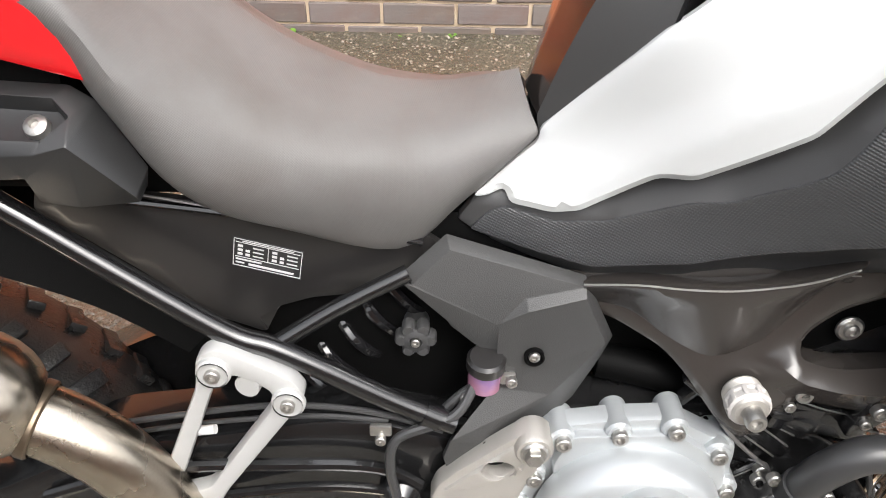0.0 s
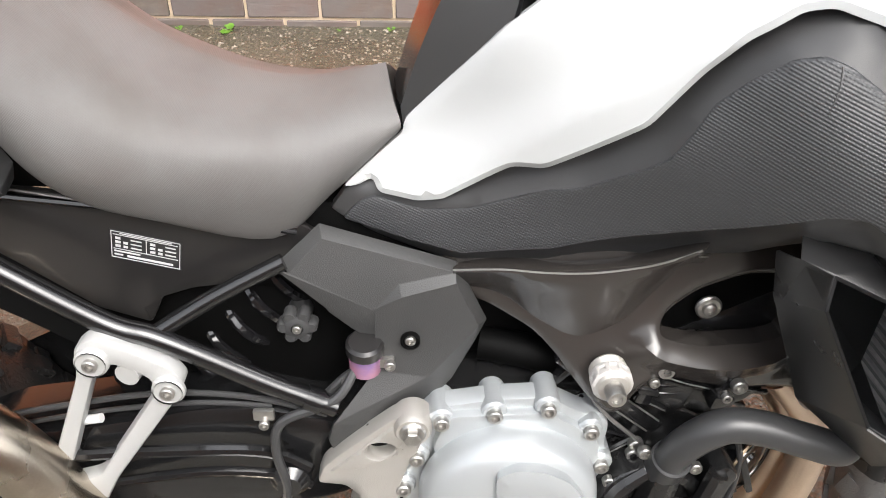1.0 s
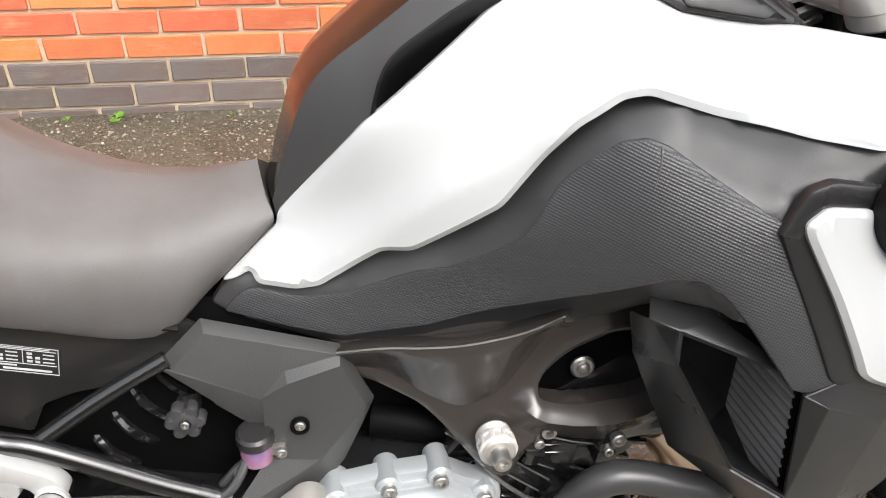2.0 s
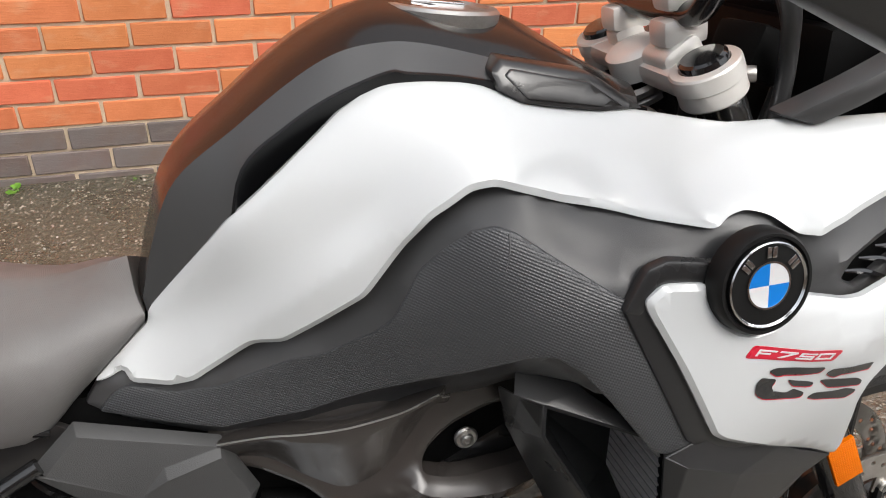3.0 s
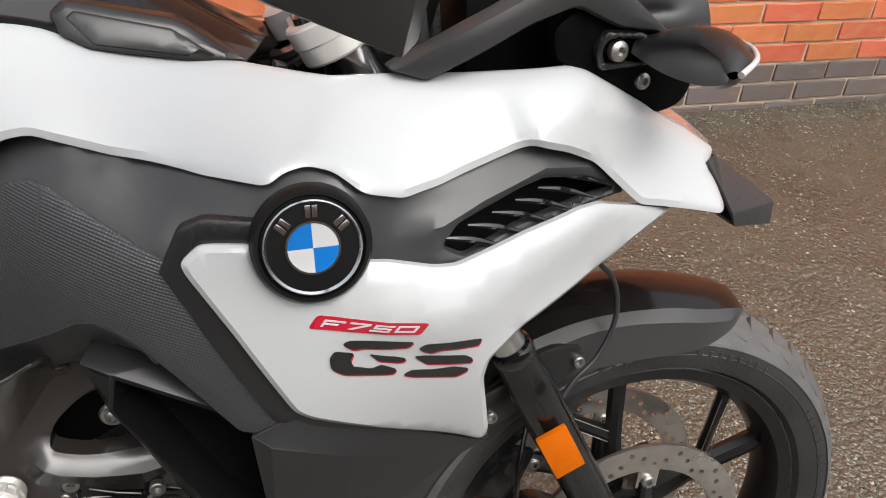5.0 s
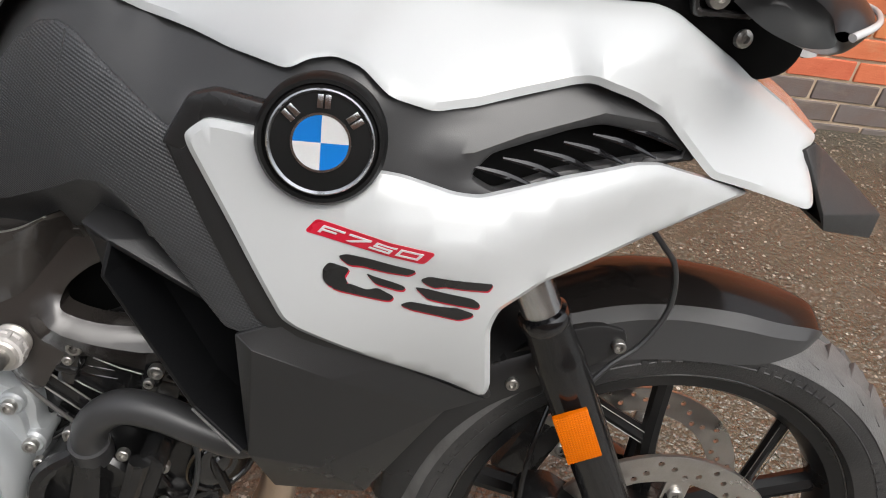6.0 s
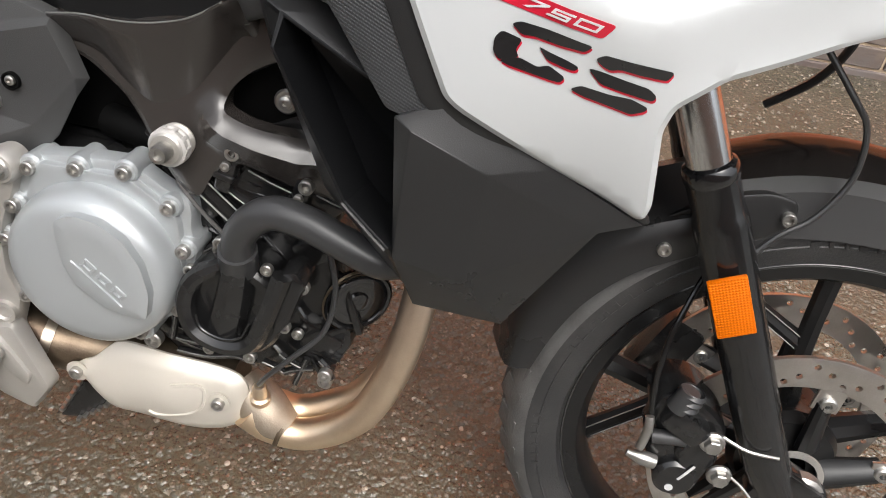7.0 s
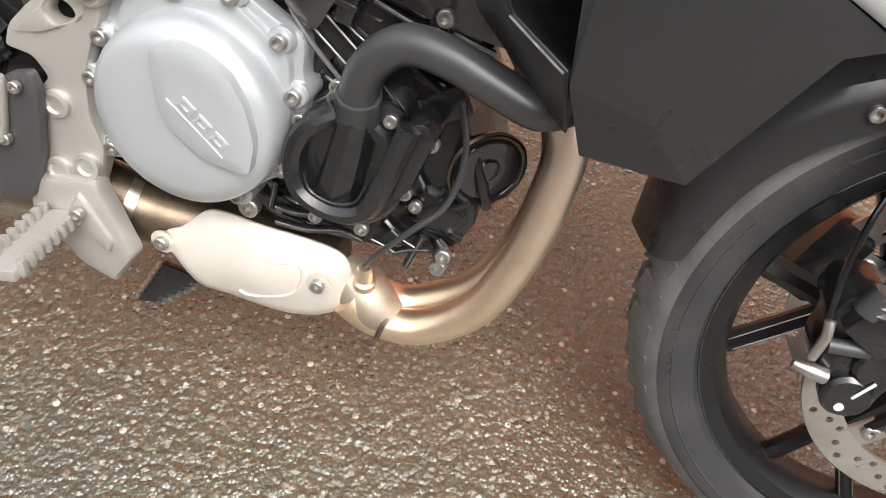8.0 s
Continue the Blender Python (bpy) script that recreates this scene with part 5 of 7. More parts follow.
part("strap", block(AT + Vector((0.021, -0.006, 0.016)), (0.014, 0.008, 0.011), 0.002), STEEL, can)
bolt(SMALL_BOLT, AT.x + 0.024, AT.y - 0.010, AT.z + 0.016, can, 0.72)
part("outlet", tube([AT + Vector((-0.008, -0.004, 0.004)), AT + Vector((-0.020, -0.006, -0.004)), AT + Vector((-0.036, -0.010, -0.020))], 0.0045, 10, 3), HOSE, can)
bolt(SMALL_BOLT, AT.x - 0.018, AT.y - 0.012, AT.z - 0.002, can, 0.55)

# --- main frame plate with its mounts ---
FRAMEF = Form([(0.14, 0.70, -0.070), (0.20, 0.66, -0.090), (0.22, 0.71, -0.082), (0.30, 0.62, -0.122), (0.30, 0.70, -0.106), (0.40, 0.60, -0.118), (0.48, 0.60, -0.100), (0.42, 0.75, -0.118), (0.50, 0.70, -0.10)])
FRAME_FOLD = [(0.296, 0.650), (0.312, 0.640), (0.33, 0.630), (0.36, 0.622), (0.40, 0.615), (0.435, 0.617), (0.46, 0.628), (0.48, 0.64)]
frame_plate = part("main_frame", panel([(0.13, 0.725), (0.25, 0.740), (0.36, 0.785), (0.43, 0.80), (0.48, 0.74), (0.51, 0.64), (0.515, 0.575), (0.495, 0.560), (0.470, 0.566), (0.409, 0.578), (0.340, 0.600), (0.315, 0.585), (0.300, 0.552), (0.285, 0.555), (0.268, 0.572), (0.237, 0.614), (0.215, 0.636), (0.168, 0.659), (0.13, 0.665)],
                                     FRAMEF.folded([(FRAME_FOLD, 0.015, 0.026)]), 0.022, 0.007, 0.008, 0.012, chamfer=0.5, lines=[FRAME_FOLD], holes=[[(0.322, 0.650), (0.329, 0.670), (0.354, 0.694), (0.394, 0.711), (0.425, 0.710), (0.444, 0.664), (0.448, 0.638), (0.424, 0.633), (0.362, 0.637), (0.336, 0.643)]]), FRAME, bike, "dark brown-black painted steel frame")
part("main_frame", panel([(0.13, 0.725), (0.36, 0.785), (0.51, 0.64), (0.47, 0.566), (0.34, 0.60), (0.285, 0.555), (0.215, 0.636), (0.13, 0.665)], FRAMEF, 0.02, 0.008, 0.02, 0.012, side=1), FRAME, bike, "dark brown-black painted steel frame")
FLANGE = [(0.138, -0.092, 0.700), (0.180, -0.105, 0.709), (0.217, -0.115, 0.712), (0.252, -0.125, 0.718), (0.287, -0.133, 0.728), (0.309, -0.140, 0.7385), (0.334, -0.148, 0.755)]
curl = FLANGE + [(0.348, -0.128, 0.756), (0.356, -0.100, 0.750)]  # the flange ends by curling in to the plate
drop = np.interp([x for x, y, z in curl], [0.138, 0.18, 0.217, 0.252, 0.287, 0.309, 0.334], [0.030, 0.044, 0.070, 0.088, 0.078, 0.060, 0.042])
foot = FRAMEF(np.array([(x + 0.002, z - d) for (x, y, z), d in zip(curl, drop)])) + 0.0035
part("frame_flange", sheet([[(x + 0.004, y + 0.03, z - 0.006) for x, y, z in curl], curl, [(x + 0.001, 0.6 * y + 0.4 * o - 0.001, z - 0.4 * d) for (x, y, z), o, d in zip(curl, foot, drop)], [(x + 0.002, o, z - d) for (x, y, z), o, d in zip(curl, foot, drop)]], 5, 4, mirror=False, thick=0.003), FRAME, frame_plate)
# steel-coloured line paints the highlight on the rolled frame edge
part("flange_glint", tube(FLANGE, 0.0009, 8), STEEL, frame_plate, "bright painted highlight along the frame edge")
# added dark block, paints the shade seen through the frame opening
part("frame_gap_fill", block((0.38, 0, 0.68), (0.2, 0.17, 0.14), 0.01), SHADE, bike)
bolt(BUTTON, 0.376, -0.097, 0.659, frame_plate, 0.82)
part("washer", lathe([(0, 0), (0.0120, 0), (0.0125, 0.003), (0.0105, 0.005), (0, 0.005)], (0.376, -0.092, 0.659), sides=24), STEEL, frame_plate)
part("cable_sleeve", tube([(0.318, -0.098, 0.678), (0.345, -0.10, 0.690), (0.385, -0.10, 0.716)], 0.006, 10), HOSE, bike)
for x, y, z, s in ((0.281, -0.124, 0.612, 0.72), (0.502, -0.085, 0.560, 0.72)):
    m = part("mount_cup", lathe([(0, 0), (0.024 * s, 0), (0.0245 * s, 0.002), (0.0225 * s, 0.0035), (0.0245 * s, 0.005), (0.0225 * s, 0.0065), (0.0245 * s, 0.008), (0.0225 * s, 0.0095), (0.0225 * s, 0.026), (0.0195 * s, 0.028), (0.0125 * s, 0.028), (0.0, 0.028)], (x, y, z), sides=30), CAST, frame_plate, "threaded engine mount sleeve")
    part("ring", lathe([(0.0228 * s, 0.010), (0.0262 * s, 0.011), (0.0262 * s, 0.014), (0.0238 * s, 0.0155), (0.0238 * s, 0.0185), (0.0258 * s, 0.020), (0.0258 * s, 0.0235), (0.0225 * s, 0.0255)], (x, y, z), sides=30), NYLON, m, "off-white castellated lock ring")
    for k in range(10):
        a = 2 * math.pi * k / 10
        part("notch", block((x + 0.0246 * s * math.cos(a), y - 0.017, z + 0.0246 * s * math.sin(a)), (0.004 * s, 0.012, 0.006 * s), 0.001, (0, -math.degrees(a), 0)), NYLON, m)
    part("stud", lathe([(0.0125 * s, 0.026), (0.0125 * s, 0.040), (0.011 * s, 0.043), (0.007 * s, 0.043), (0.006 * s, 0.039), (0, 0.039)], (x, y, z), sides=18), STEEL, m, "brownish steel stud")

# --- engine ---
case = part("crankcase", panel([(0.02, 0.53), (0.05, 0.36), (0.15, 0.345), (0.235, 0.352), (0.262, 0.326), (0.324, 0.331), (0.361, 0.334), (0.444, 0.352), (0.462, 0.39), (0.45, 0.46), (0.42, 0.52), (0.30, 0.55), (0.24, 0.56), (0.10, 0.56)], -0.092, 0.184, 0.006, 0.02, 0.008), ENGINE, bike, "black engine block")
part("cylinder", block((0.335, 0, 0.545), (0.15, 0.168, 0.13), 0.008, (0, -28, 0)), ENGINE, bike, "black cylinder block")
head = part("cylinder_head", block((0.395, 0, 0.60), (0.17, 0.176, 0.09), 0.008, (0, -28, 0)), ENGINE, bike, "black cylinder head")
for k in range(4):
    part("cooling_rib", block((0.372 + 0.004 * k, -0.092, 0.596 - 0.013 * k), (0.115, 0.012, 0.004), 0.0012, (0, 21, 0)), ENGINE, head)
for k in range(5):
    part("cooling_rib", tube([(0.275 + 0.012 * k, -0.088, 0.585 - 0.010 * k), (0.330 + 0.012 * k, -0.090, 0.520 - 0.008 * k)], 0.0028, 6, 1), ENGINE, case)
for x0, z0, x1, z1 in ((0.333, 0.612, 0.322, 0.567), (0.406, 0.592, 0.397, 0.557)):
    m = part("coil_plug", block(((x0 + x1) / 2, -0.112, (z0 + z1) / 2), (0.017, 0.020, z0 - z1 + 0.008), 0.004, (0, 13, 0)), GLOSS, head, "black ignition plug")
    part("collar", block((x1 + 0.003, -0.114, z1 + 0.014), (0.020, 0.022, 0.005), 0.0015, (0, 13, 0)), ENGINE, m)
    bolt(SMALL_BOLT, x0 + 0.003, -0.122, z0 - 0.002, m, 1.05)
    bolt(SMALL_BOLT, x0 - 0.005, -0.122, z0 - 0.018, m, 0.7)
for k, (x, z, long, turn) in enumerate(((0.30, 0.53, 0.10, -48), (0.40, 0.52, 0.07, 30), (0.46, 0.44, 0.06, 70), (0.25, 0.585, 0.06, -50), (0.43, 0.40, 0.06, -35))):
    part("case_rib", block((x, -0.094, z), (long, 0.014, 0.008), 0.003, (0, turn, 0)), ENGINE, case)
for k in range(6):
    a = radians(-60 + 26 * k)
    part("web", block((0.412 + 0.022 * math.cos(a), -0.095, 0.378 + 0.022 * math.sin(a)), (0.038, 0.012, 0.005), 0.002, (0, -math.degrees(a), 0)), ENGINE, case)
# near-black hump: the shade of this gap is put into its colour
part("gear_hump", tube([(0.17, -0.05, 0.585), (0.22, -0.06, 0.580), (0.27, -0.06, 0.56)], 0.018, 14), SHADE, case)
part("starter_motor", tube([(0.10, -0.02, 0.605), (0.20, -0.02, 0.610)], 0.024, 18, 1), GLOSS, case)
# added dark block, fills the gap above the engine with painted shade
part("case_gap_fill", block((0.19, 0.0, 0.645), (0.22, 0.09, 0.16), 0.01), SHADE, case)
part("hose_clip", block((0.257, -0.10, 0.590), (0.05, 0.012, 0.008), 0.003, (0, 42, 0)), GLOSS, case)
for x, y, z, s in ((0.297, -0.136, 0.478, 0.9), (0.328, -0.134, 0.516, 0.95), (0.379, -0.140, 0.500, 0.9), (0.416, -0.138, 0.487, 1.0), (0.399, -0.138, 0.434, 0.95), (0.364, -0.140, 0.387, 0.95), (0.319, -0.140, 0.387, 0.9), (0.239, -0.105, 0.356, 1.45), (0.431, -0.070, 0.318, 1.3), (0.404, -0.104, 0.402, 0.9), (0.262, -0.098, 0.60, 0.9), (0.345, -0.098, 0.372, 0.7)):
    bolt(SMALL_BOLT, x, y, z, case, s)

CAM = [(0.276, 0.580), (0.299, 0.596), (0.345, 0.610), (0.386, 0.602), (0.427, 0.588), (0.450, 0.567), (0.43, 0.545), (0.39, 0.540), (0.349, 0.530), (0.321, 0.510)]
cam_cover = part("cam_cover", panel(CAM, -0.101, 0.02, 0.004, 0.012, 0.006), ENGINE, bike, "black cylinder head side cover")
for (x0, z0), (x1, z1) in (((0.336, 0.600), (0.388, 0.580)), ((0.344, 0.584), (0.392, 0.568)), ((0.410, 0.581), (0.437, 0.572)), ((0.414, 0.572), (0.450, 0.562)), ((0.312, 0.565), (0.352, 0.540))):
    part("rib", tube([(x0, -0.103, z0), ((x0 + x1) / 2, -0.105, (z0 + z1) / 2), (x1, -0.103, z1)], 0.0036, 8, 1), ENGINE, cam_cover)
    # pale line painted as the highlight on the rib
    part("rib_glint", tube([(x0, -0.1062, z0 + 0.0012), ((x0 + x1) / 2, -0.108, (z0 + z1) / 2 + 0.0012), (x1, -0.1062, z1 + 0.0012)], 0.0009, 6, 1), GLINT_METAL, cam_cover, "pale painted highlight on a rib")
part("strut", block((0.315, -0.106, 0.547), (0.084, 0.010, 0.015), 0.002, (0, 39, 0)), ENGINE, cam_cover, "black diagonal cast strut")
for z in (0.0085, -0.0085):
    # pale lines painted as highlights along the strut
    part("strut_glint", tube([(0.290 + 0.6 * z, -0.1115, 0.5665 + 0.8 * z), (0.341 + 0.6 * z, -0.1115, 0.5255 + 0.8 * z)], 0.0010, 6, 1), GLINT_METAL, cam_cover)
rod = part("rod", tube([(0.275, -0.116, 0.566), (0.294, -0.119, 0.544), (0.329, -0.119, 0.511)], 0.0022, 8), GLINT_METAL, cam_cover, "thin bare metal rod")
bolt(SMALL_BOLT, 0.322, -0.119, 0.499, rod, 1.0)

# clutch cover
CLUTCH = (0.203, 0.468)
flange = part("clutch_cover", panel([(0.112, 0.556), (0.122, 0.565), (0.177, 0.574), (0.229, 0.577), (0.246, 0.568), (0.268, 0.555), (0.289, 0.550), (0.294, 0.535), (0.292, 0.512), (0.301, 0.498), (0.296, 0.480), (0.296, 0.436), (0.286, 0.412), (0.262, 0.398), (0.236, 0.370), (0.187, 0.364), (0.135, 0.376), (0.103, 0.390), (0.095, 0.42), (0.086, 0.466), (0.098, 0.49), (0.098, 0.52)], -0.124, 0.016, 0.006, 0.012, 0.010), COVER, bike, "silver-blue painted clutch cover")
part("cover_pad", panel([(0.135, 0.562), (0.232, 0.566), (0.283, 0.530), (0.287, 0.46), (0.25, 0.45), (0.16, 0.45), (0.12, 0.52)], -0.134, 0.02, 0.003, 0.012, 0.010), COVER, flange)
dome = part("cover_dome", lathe([(0.089, 0.0), (0.0885, 0.012), (0.085, 0.027), (0.078, 0.034), (0.066, 0.0385), (0.04, 0.041), (0, 0.0415)], (CLUTCH[0] - 0.006, -0.132, CLUTCH[1] - 0.004), sides=64), COVER, flange)
part("raised_lens", panel([(0.179, 0.529), (0.198, 0.538), (0.223, 0.535), (0.247, 0.521), (0.264, 0.496), (0.272, 0.464), (0.268, 0.434), (0.255, 0.434), (0.226, 0.438), (0.194, 0.461), (0.183, 0.484), (0.179, 0.512)], -0.1815, 0.030, 0.010, 0.008, 0.006, chamfer=0.3), COVER, dome)

u, w = np.array((0.047, -0.040)) / 0.0617, np.array((0.040, 0.047)) / 0.0617
mark = np.array((0.194, 0.4885))
part("underline", panel([tuple(mark), tuple(mark + u * 0.066), tuple(mark + u * 0.066 + w * 0.0022), tuple(mark + w * 0.0022)], -0.1830, 0.010, 0.0006, 0.01, 0.0005), COVER, dome, "thin raised line")
for k in range(3):
    a = mark + u * (0.008 + 0.019 * k) + w * 0.006
    ring = [tuple(a), tuple(a + u * 0.015), tuple(a + u * 0.015 + w * 0.0105), tuple(a + w * 0.0105)]
    hole = [tuple(a + u * 0.0035 + w * 0.003), tuple(a + u * 0.0115 + w * 0.003), tuple(a + u * 0.0115 + w * 0.0075), tuple(a + u * 0.0035 + w * 0.0075)]
    part("raised_bar", panel(ring, -0.1834, 0.010, 0.0008, 0.01, 0.001, holes=[hole]), COVER, dome, "raised maker's bar")
for x, z in ((0.129, 0.555), (0.179, 0.564), (0.229, 0.570), (0.273, 0.541), (0.288, 0.495), (0.281, 0.422), (0.237, 0.381), (0.108, 0.398), (0.093, 0.466), (0.106, 0.508)):
    part("bolt_boss", lathe([(0.0125, -0.03), (0.0125, 0.006), (0.0105, 0.009), (0, 0.009)], (x, -0.123, z), sides=20), COVER, flange)
    bolt(SMALL_BOLT, x, -0.131, z, flange, 1.05)

EDGES = [((0.310, 0.574), (0.383, 0.564)), ((0.321, 0.562), (0.382, 0.555)), ((0.329, 0.581), (0.408, 0.577)), ((0.400, 0.566), (0.432, 0.562)), ((0.268, 0.553), (0.315, 0.502)), ((0.280, 0.568), (0.339, 0.531)), ((0.293, 0.563), (0.334, 0.526)), ((0.405, 0.556), (0.432, 0.552)),
         ((0.300, 0.505), (0.330, 0.497)), ((0.385, 0.395), (0.430, 0.402)), ((0.395, 0.380), (0.440, 0.392)), ((0.260, 0.372), (0.305, 0.362)), ((0.375, 0.372), (0.400, 0.352)), ((0.400, 0.430), (0.425, 0.395)), ((0.262, 0.352), (0.330, 0.344))]
for (x0, z0), (x1, z1) in EDGES:
    part("casting_edge", tube([(x0, -0.097, z0), ((x0 + x1) / 2, -0.099, (z0 + z1) / 2), (x1, -0.097, z1)], 0.0030, 6, 1), GLOSS, case)
for run in ([(0.285, 0.470), (0.304, 0.487), (0.324, 0.502)], [(0.285, 0.470), (0.305, 0.464), (0.326, 0.474)], [(0.259, 0.360), (0.262, 0.376), (0.264, 0.390)], [(0.265, 0.362), (0.288, 0.361), (0.329, 0.368)], [(0.266, 0.345), (0.299, 0.345), (0.333, 0.353), (0.357, 0.349)],
            [(0.385, 0.370), (0.398, 0.362), (0.410, 0.357)], [(0.391, 0.345), (0.404, 0.352), (0.424, 0.358)], [(0.404, 0.332), (0.408, 0.345), (0.416, 0.370)], [(0.366, 0.354), (0.380, 0.350), (0.391, 0.345)], [(0.430, 0.372), (0.440, 0.362), (0.446, 0.350)]):
    part("casting_web", tube([(x, -0.106, z) for x, z in run], 0.0042, 8), ENGINE, case)
    # pale line painted as the highlight on the web
    part("web_glint", tube([(x, -0.1098, z + 0.0010) for x, z in run], 0.0009, 6), GLINT_METAL, case, "pale painted highlight on a casting edge")
for x, z in ((0.290, 0.470), (0.326, 0.505), (0.318, 0.378), (0.440, 0.361)):
    bolt(SMALL_BOLT, x, -0.112, z, case, 1.1)
for x, z, w, h, turn in ((0.345, 0.548, 0.05, 0.022, 18), (0.398, 0.548, 0.05, 0.030, 12), (0.300, 0.535, 0.03, 0.05, 40), (0.415, 0.505, 0.045, 0.03, -30), (0.425, 0.395, 0.05, 0.03, 25)):
    part("casting_pad", block((x, -0.094, z), (w, 0.016, h), 0.004, (0, turn, 0)), ENGINE, case)

# water pump, coolant hose, horn
pump = part("water_pump", lathe([(0.058, -0.05), (0.058, 0.012), (0.054, 0.017), (0.046, 0.017), (0.043, 0.010), (0.03, 0.008), (0, 0.006)], (0.337, -0.100, 0.425), sides=40), ENGINE, bike, "black water pump housing")
pump.matrix_basis = pose(0.004, -0.030, 0.018)
part("pump_arm", panel([(0.388, 0.405), (0.402, 0.425), (0.418, 0.478), (0.405, 0.492), (0.390, 0.485), (0.380, 0.43)], -0.122, 0.03, 0.006, 0.012, 0.006), ENGINE, pump)
part("pump_outlet", tube([(0.332, -0.108, 0.400), (0.340, -0.112, 0.440), (0.346, -0.114, 0.480)], [0.021, 0.019, 0.0165], 8), ENGINE, pump, "black pump outlet pipe")
part("pump_rim", tube([(0.328, -0.112, 0.476), (0.302, -0.118, 0.458), (0.292, -0.120, 0.428), (0.302, -0.122, 0.398), (0.334, -0.124, 0.386), (0.364, -0.125, 0.396), (0.378, -0.126, 0.428), (0.386, -0.126, 0.455), (0.394, -0.124, 0.485)], [0.008, 0.0095, 0.010, 0.010, 0.010, 0.010, 0.010, 0.010, 0.0105], 8, 5), ENGINE, pump, "black raised pump rim")
part("pump_rim_line", tube([(0.306, -0.126, 0.420), (0.313, -0.128, 0.404), (0.336, -0.130, 0.398), (0.355, -0.130, 0.405), (0.364, -0.130, 0.425)], 0.0016, 6), TUBE, pump)
hose = part("coolant_hose", tube([(0.349, -0.138, 0.492), (0.350, -0.148, 0.518), (0.356, -0.155, 0.543), (0.373, -0.160, 0.566), (0.394, -0.162, 0.576), (0.425, -0.165, 0.573), (0.46, -0.169, 0.563), (0.498, -0.168, 0.551), (0.520, -0.140, 0.548)], 0.0165, 24), HOSE, bike, "black rubber coolant hose")
part("hose_clamp", tube([(0.349, -0.1385, 0.494), (0.3505, -0.149, 0.520)], 0.0196, 24, 1), HOSE, hose, "ribbed rubber hose sleeve")
horn = part("horn", lathe([(0, -0.02), (0.028, -0.018), (0.037, -0.006), (0.039, 0), (0.037, 0.004), (0.034, 0.003), (0.032, 0.000), (0.030, 0.003), (0.026, 0.004), (0.012, 0.002), (0.010, 0.005), (0, 0.006)], (0.462, -0.090, 0.450), (0.55, -0.8, -0.05), 40), GLOSS, bike, "round black horn")
part("horn_rim", lathe([(0.0385, -0.001), (0.0400, 0.0015), (0.0385, 0.004)], (0.462, -0.090, 0.450), (0.55, -0.8, -0.05), 40), BURNT, horn)

# --- exhaust ---
part("header_pipe", tube([(0.345, -0.100, 0.268), (0.372, -0.095, 0.248), (0.410, -0.092, 0.243), (0.443, -0.090, 0.256), (0.470, -0.090, 0.278), (0.492, -0.090, 0.310), (0.513, -0.090, 0.370), (0.526, -0.088, 0.440), (0.525, -0.080, 0.500), (0.48, -0.07, 0.555)], 0.0195, 24), HEADER, bike, "bronze heat-tinted steel header pipe")
part("header_pipe", tube([(0.345, -0.080, 0.278), (0.392, -0.056, 0.246), (0.437, -0.050, 0.261), (0.473, -0.050, 0.289), (0.500, -0.048, 0.336), (0.520, -0.046, 0.405), (0.52, -0.04, 0.48), (0.46, 0.0, 0.55)], 0.0195, 20), HEADER, bike, "bronze heat-tinted steel header pipe")
part("collector", tube([(0.330, -0.074, 0.284), (0.352, -0.082, 0.273), (0.372, -0.089, 0.259), (0.392, -0.092, 0.247)], [0.026, 0.029, 0.028, 0.0215], 24), WELDED, bike, "welded steel collector")
part("weld", lathe([(0.0225, -0.003), (0.0235, 0), (0.0225, 0.003)], (0.388, -0.0938, 0.2465), (1, 0, -0.25), 24), BURNT, bike)
sensor = part("oxygen_sensor", lathe([(0, 0), (0.012, 0.0), (0.012, 0.008), (0.0085, 0.010), (0.0085, 0.026), (0.006, 0.030), (0, 0.03)], (0.362, -0.100, 0.290), (0.03, -0.30, 1), 16), HEADER, bike, "bronze oxygen sensor")
part("lead", tube([(0.363, -0.110, 0.322), (0.377, -0.122, 0.348), (0.405, -0.128, 0.385), (0.435, -0.118, 0.42), (0.442, -0.11, 0.47), (0.43, -0.105, 0.515)], 0.0032, 8), HOSE, sensor, "black sensor lead")
part("catalyser", tube([(0.06, -0.095, 0.322), (0.10, -0.090, 0.308), (0.15, -0.072, 0.292), (0.24, -0.062, 0.282), (0.325, -0.066, 0.284)], [0.032, 0.033, 0.038, 0.038, 0.030], 28), BURNT, bike, "heat-browned catalyser body")
part("band", tube([(0.092, -0.0915, 0.3105), (0.103, -0.0885, 0.307)], 0.0352, 28, 1), BRUSHED, bike)
SHIELDF = Form([(0.13, 0.285, -0.116), (0.20, 0.333, -0.104), (0.30, 0.33, -0.100), (0.25, 0.285, -0.130), (0.32, 0.29, -0.120), (0.22, 0.228, -0.108), (0.31, 0.235, -0.108), (0.348, 0.285, -0.106), (0.18, 0.28, -0.128)])
shield = part("heat_shield", panel([(0.137, 0.285), (0.146, 0.301), (0.162, 0.307), (0.188, 0.333), (0.217, 0.334), (0.270, 0.330), (0.320, 0.324), (0.338, 0.318), (0.348, 0.302), (0.349, 0.276), (0.340, 0.251), (0.315, 0.235), (0.286, 0.230), (0.235, 0.233), (0.186, 0.241), (0.169, 0.262), (0.156, 0.278)], SHIELDF, 0.003, 0.010, 0.009, 0.010, chamfer=0.5), SHIELD, bike, "cream-silver exhaust heat shield")
press = np.array([(0.234, 0.257), (0.247, 0.253), (0.284, 0.265), (0.299, 0.280), (0.300, 0.300), (0.289, 0.305), (0.262, 0.302)])
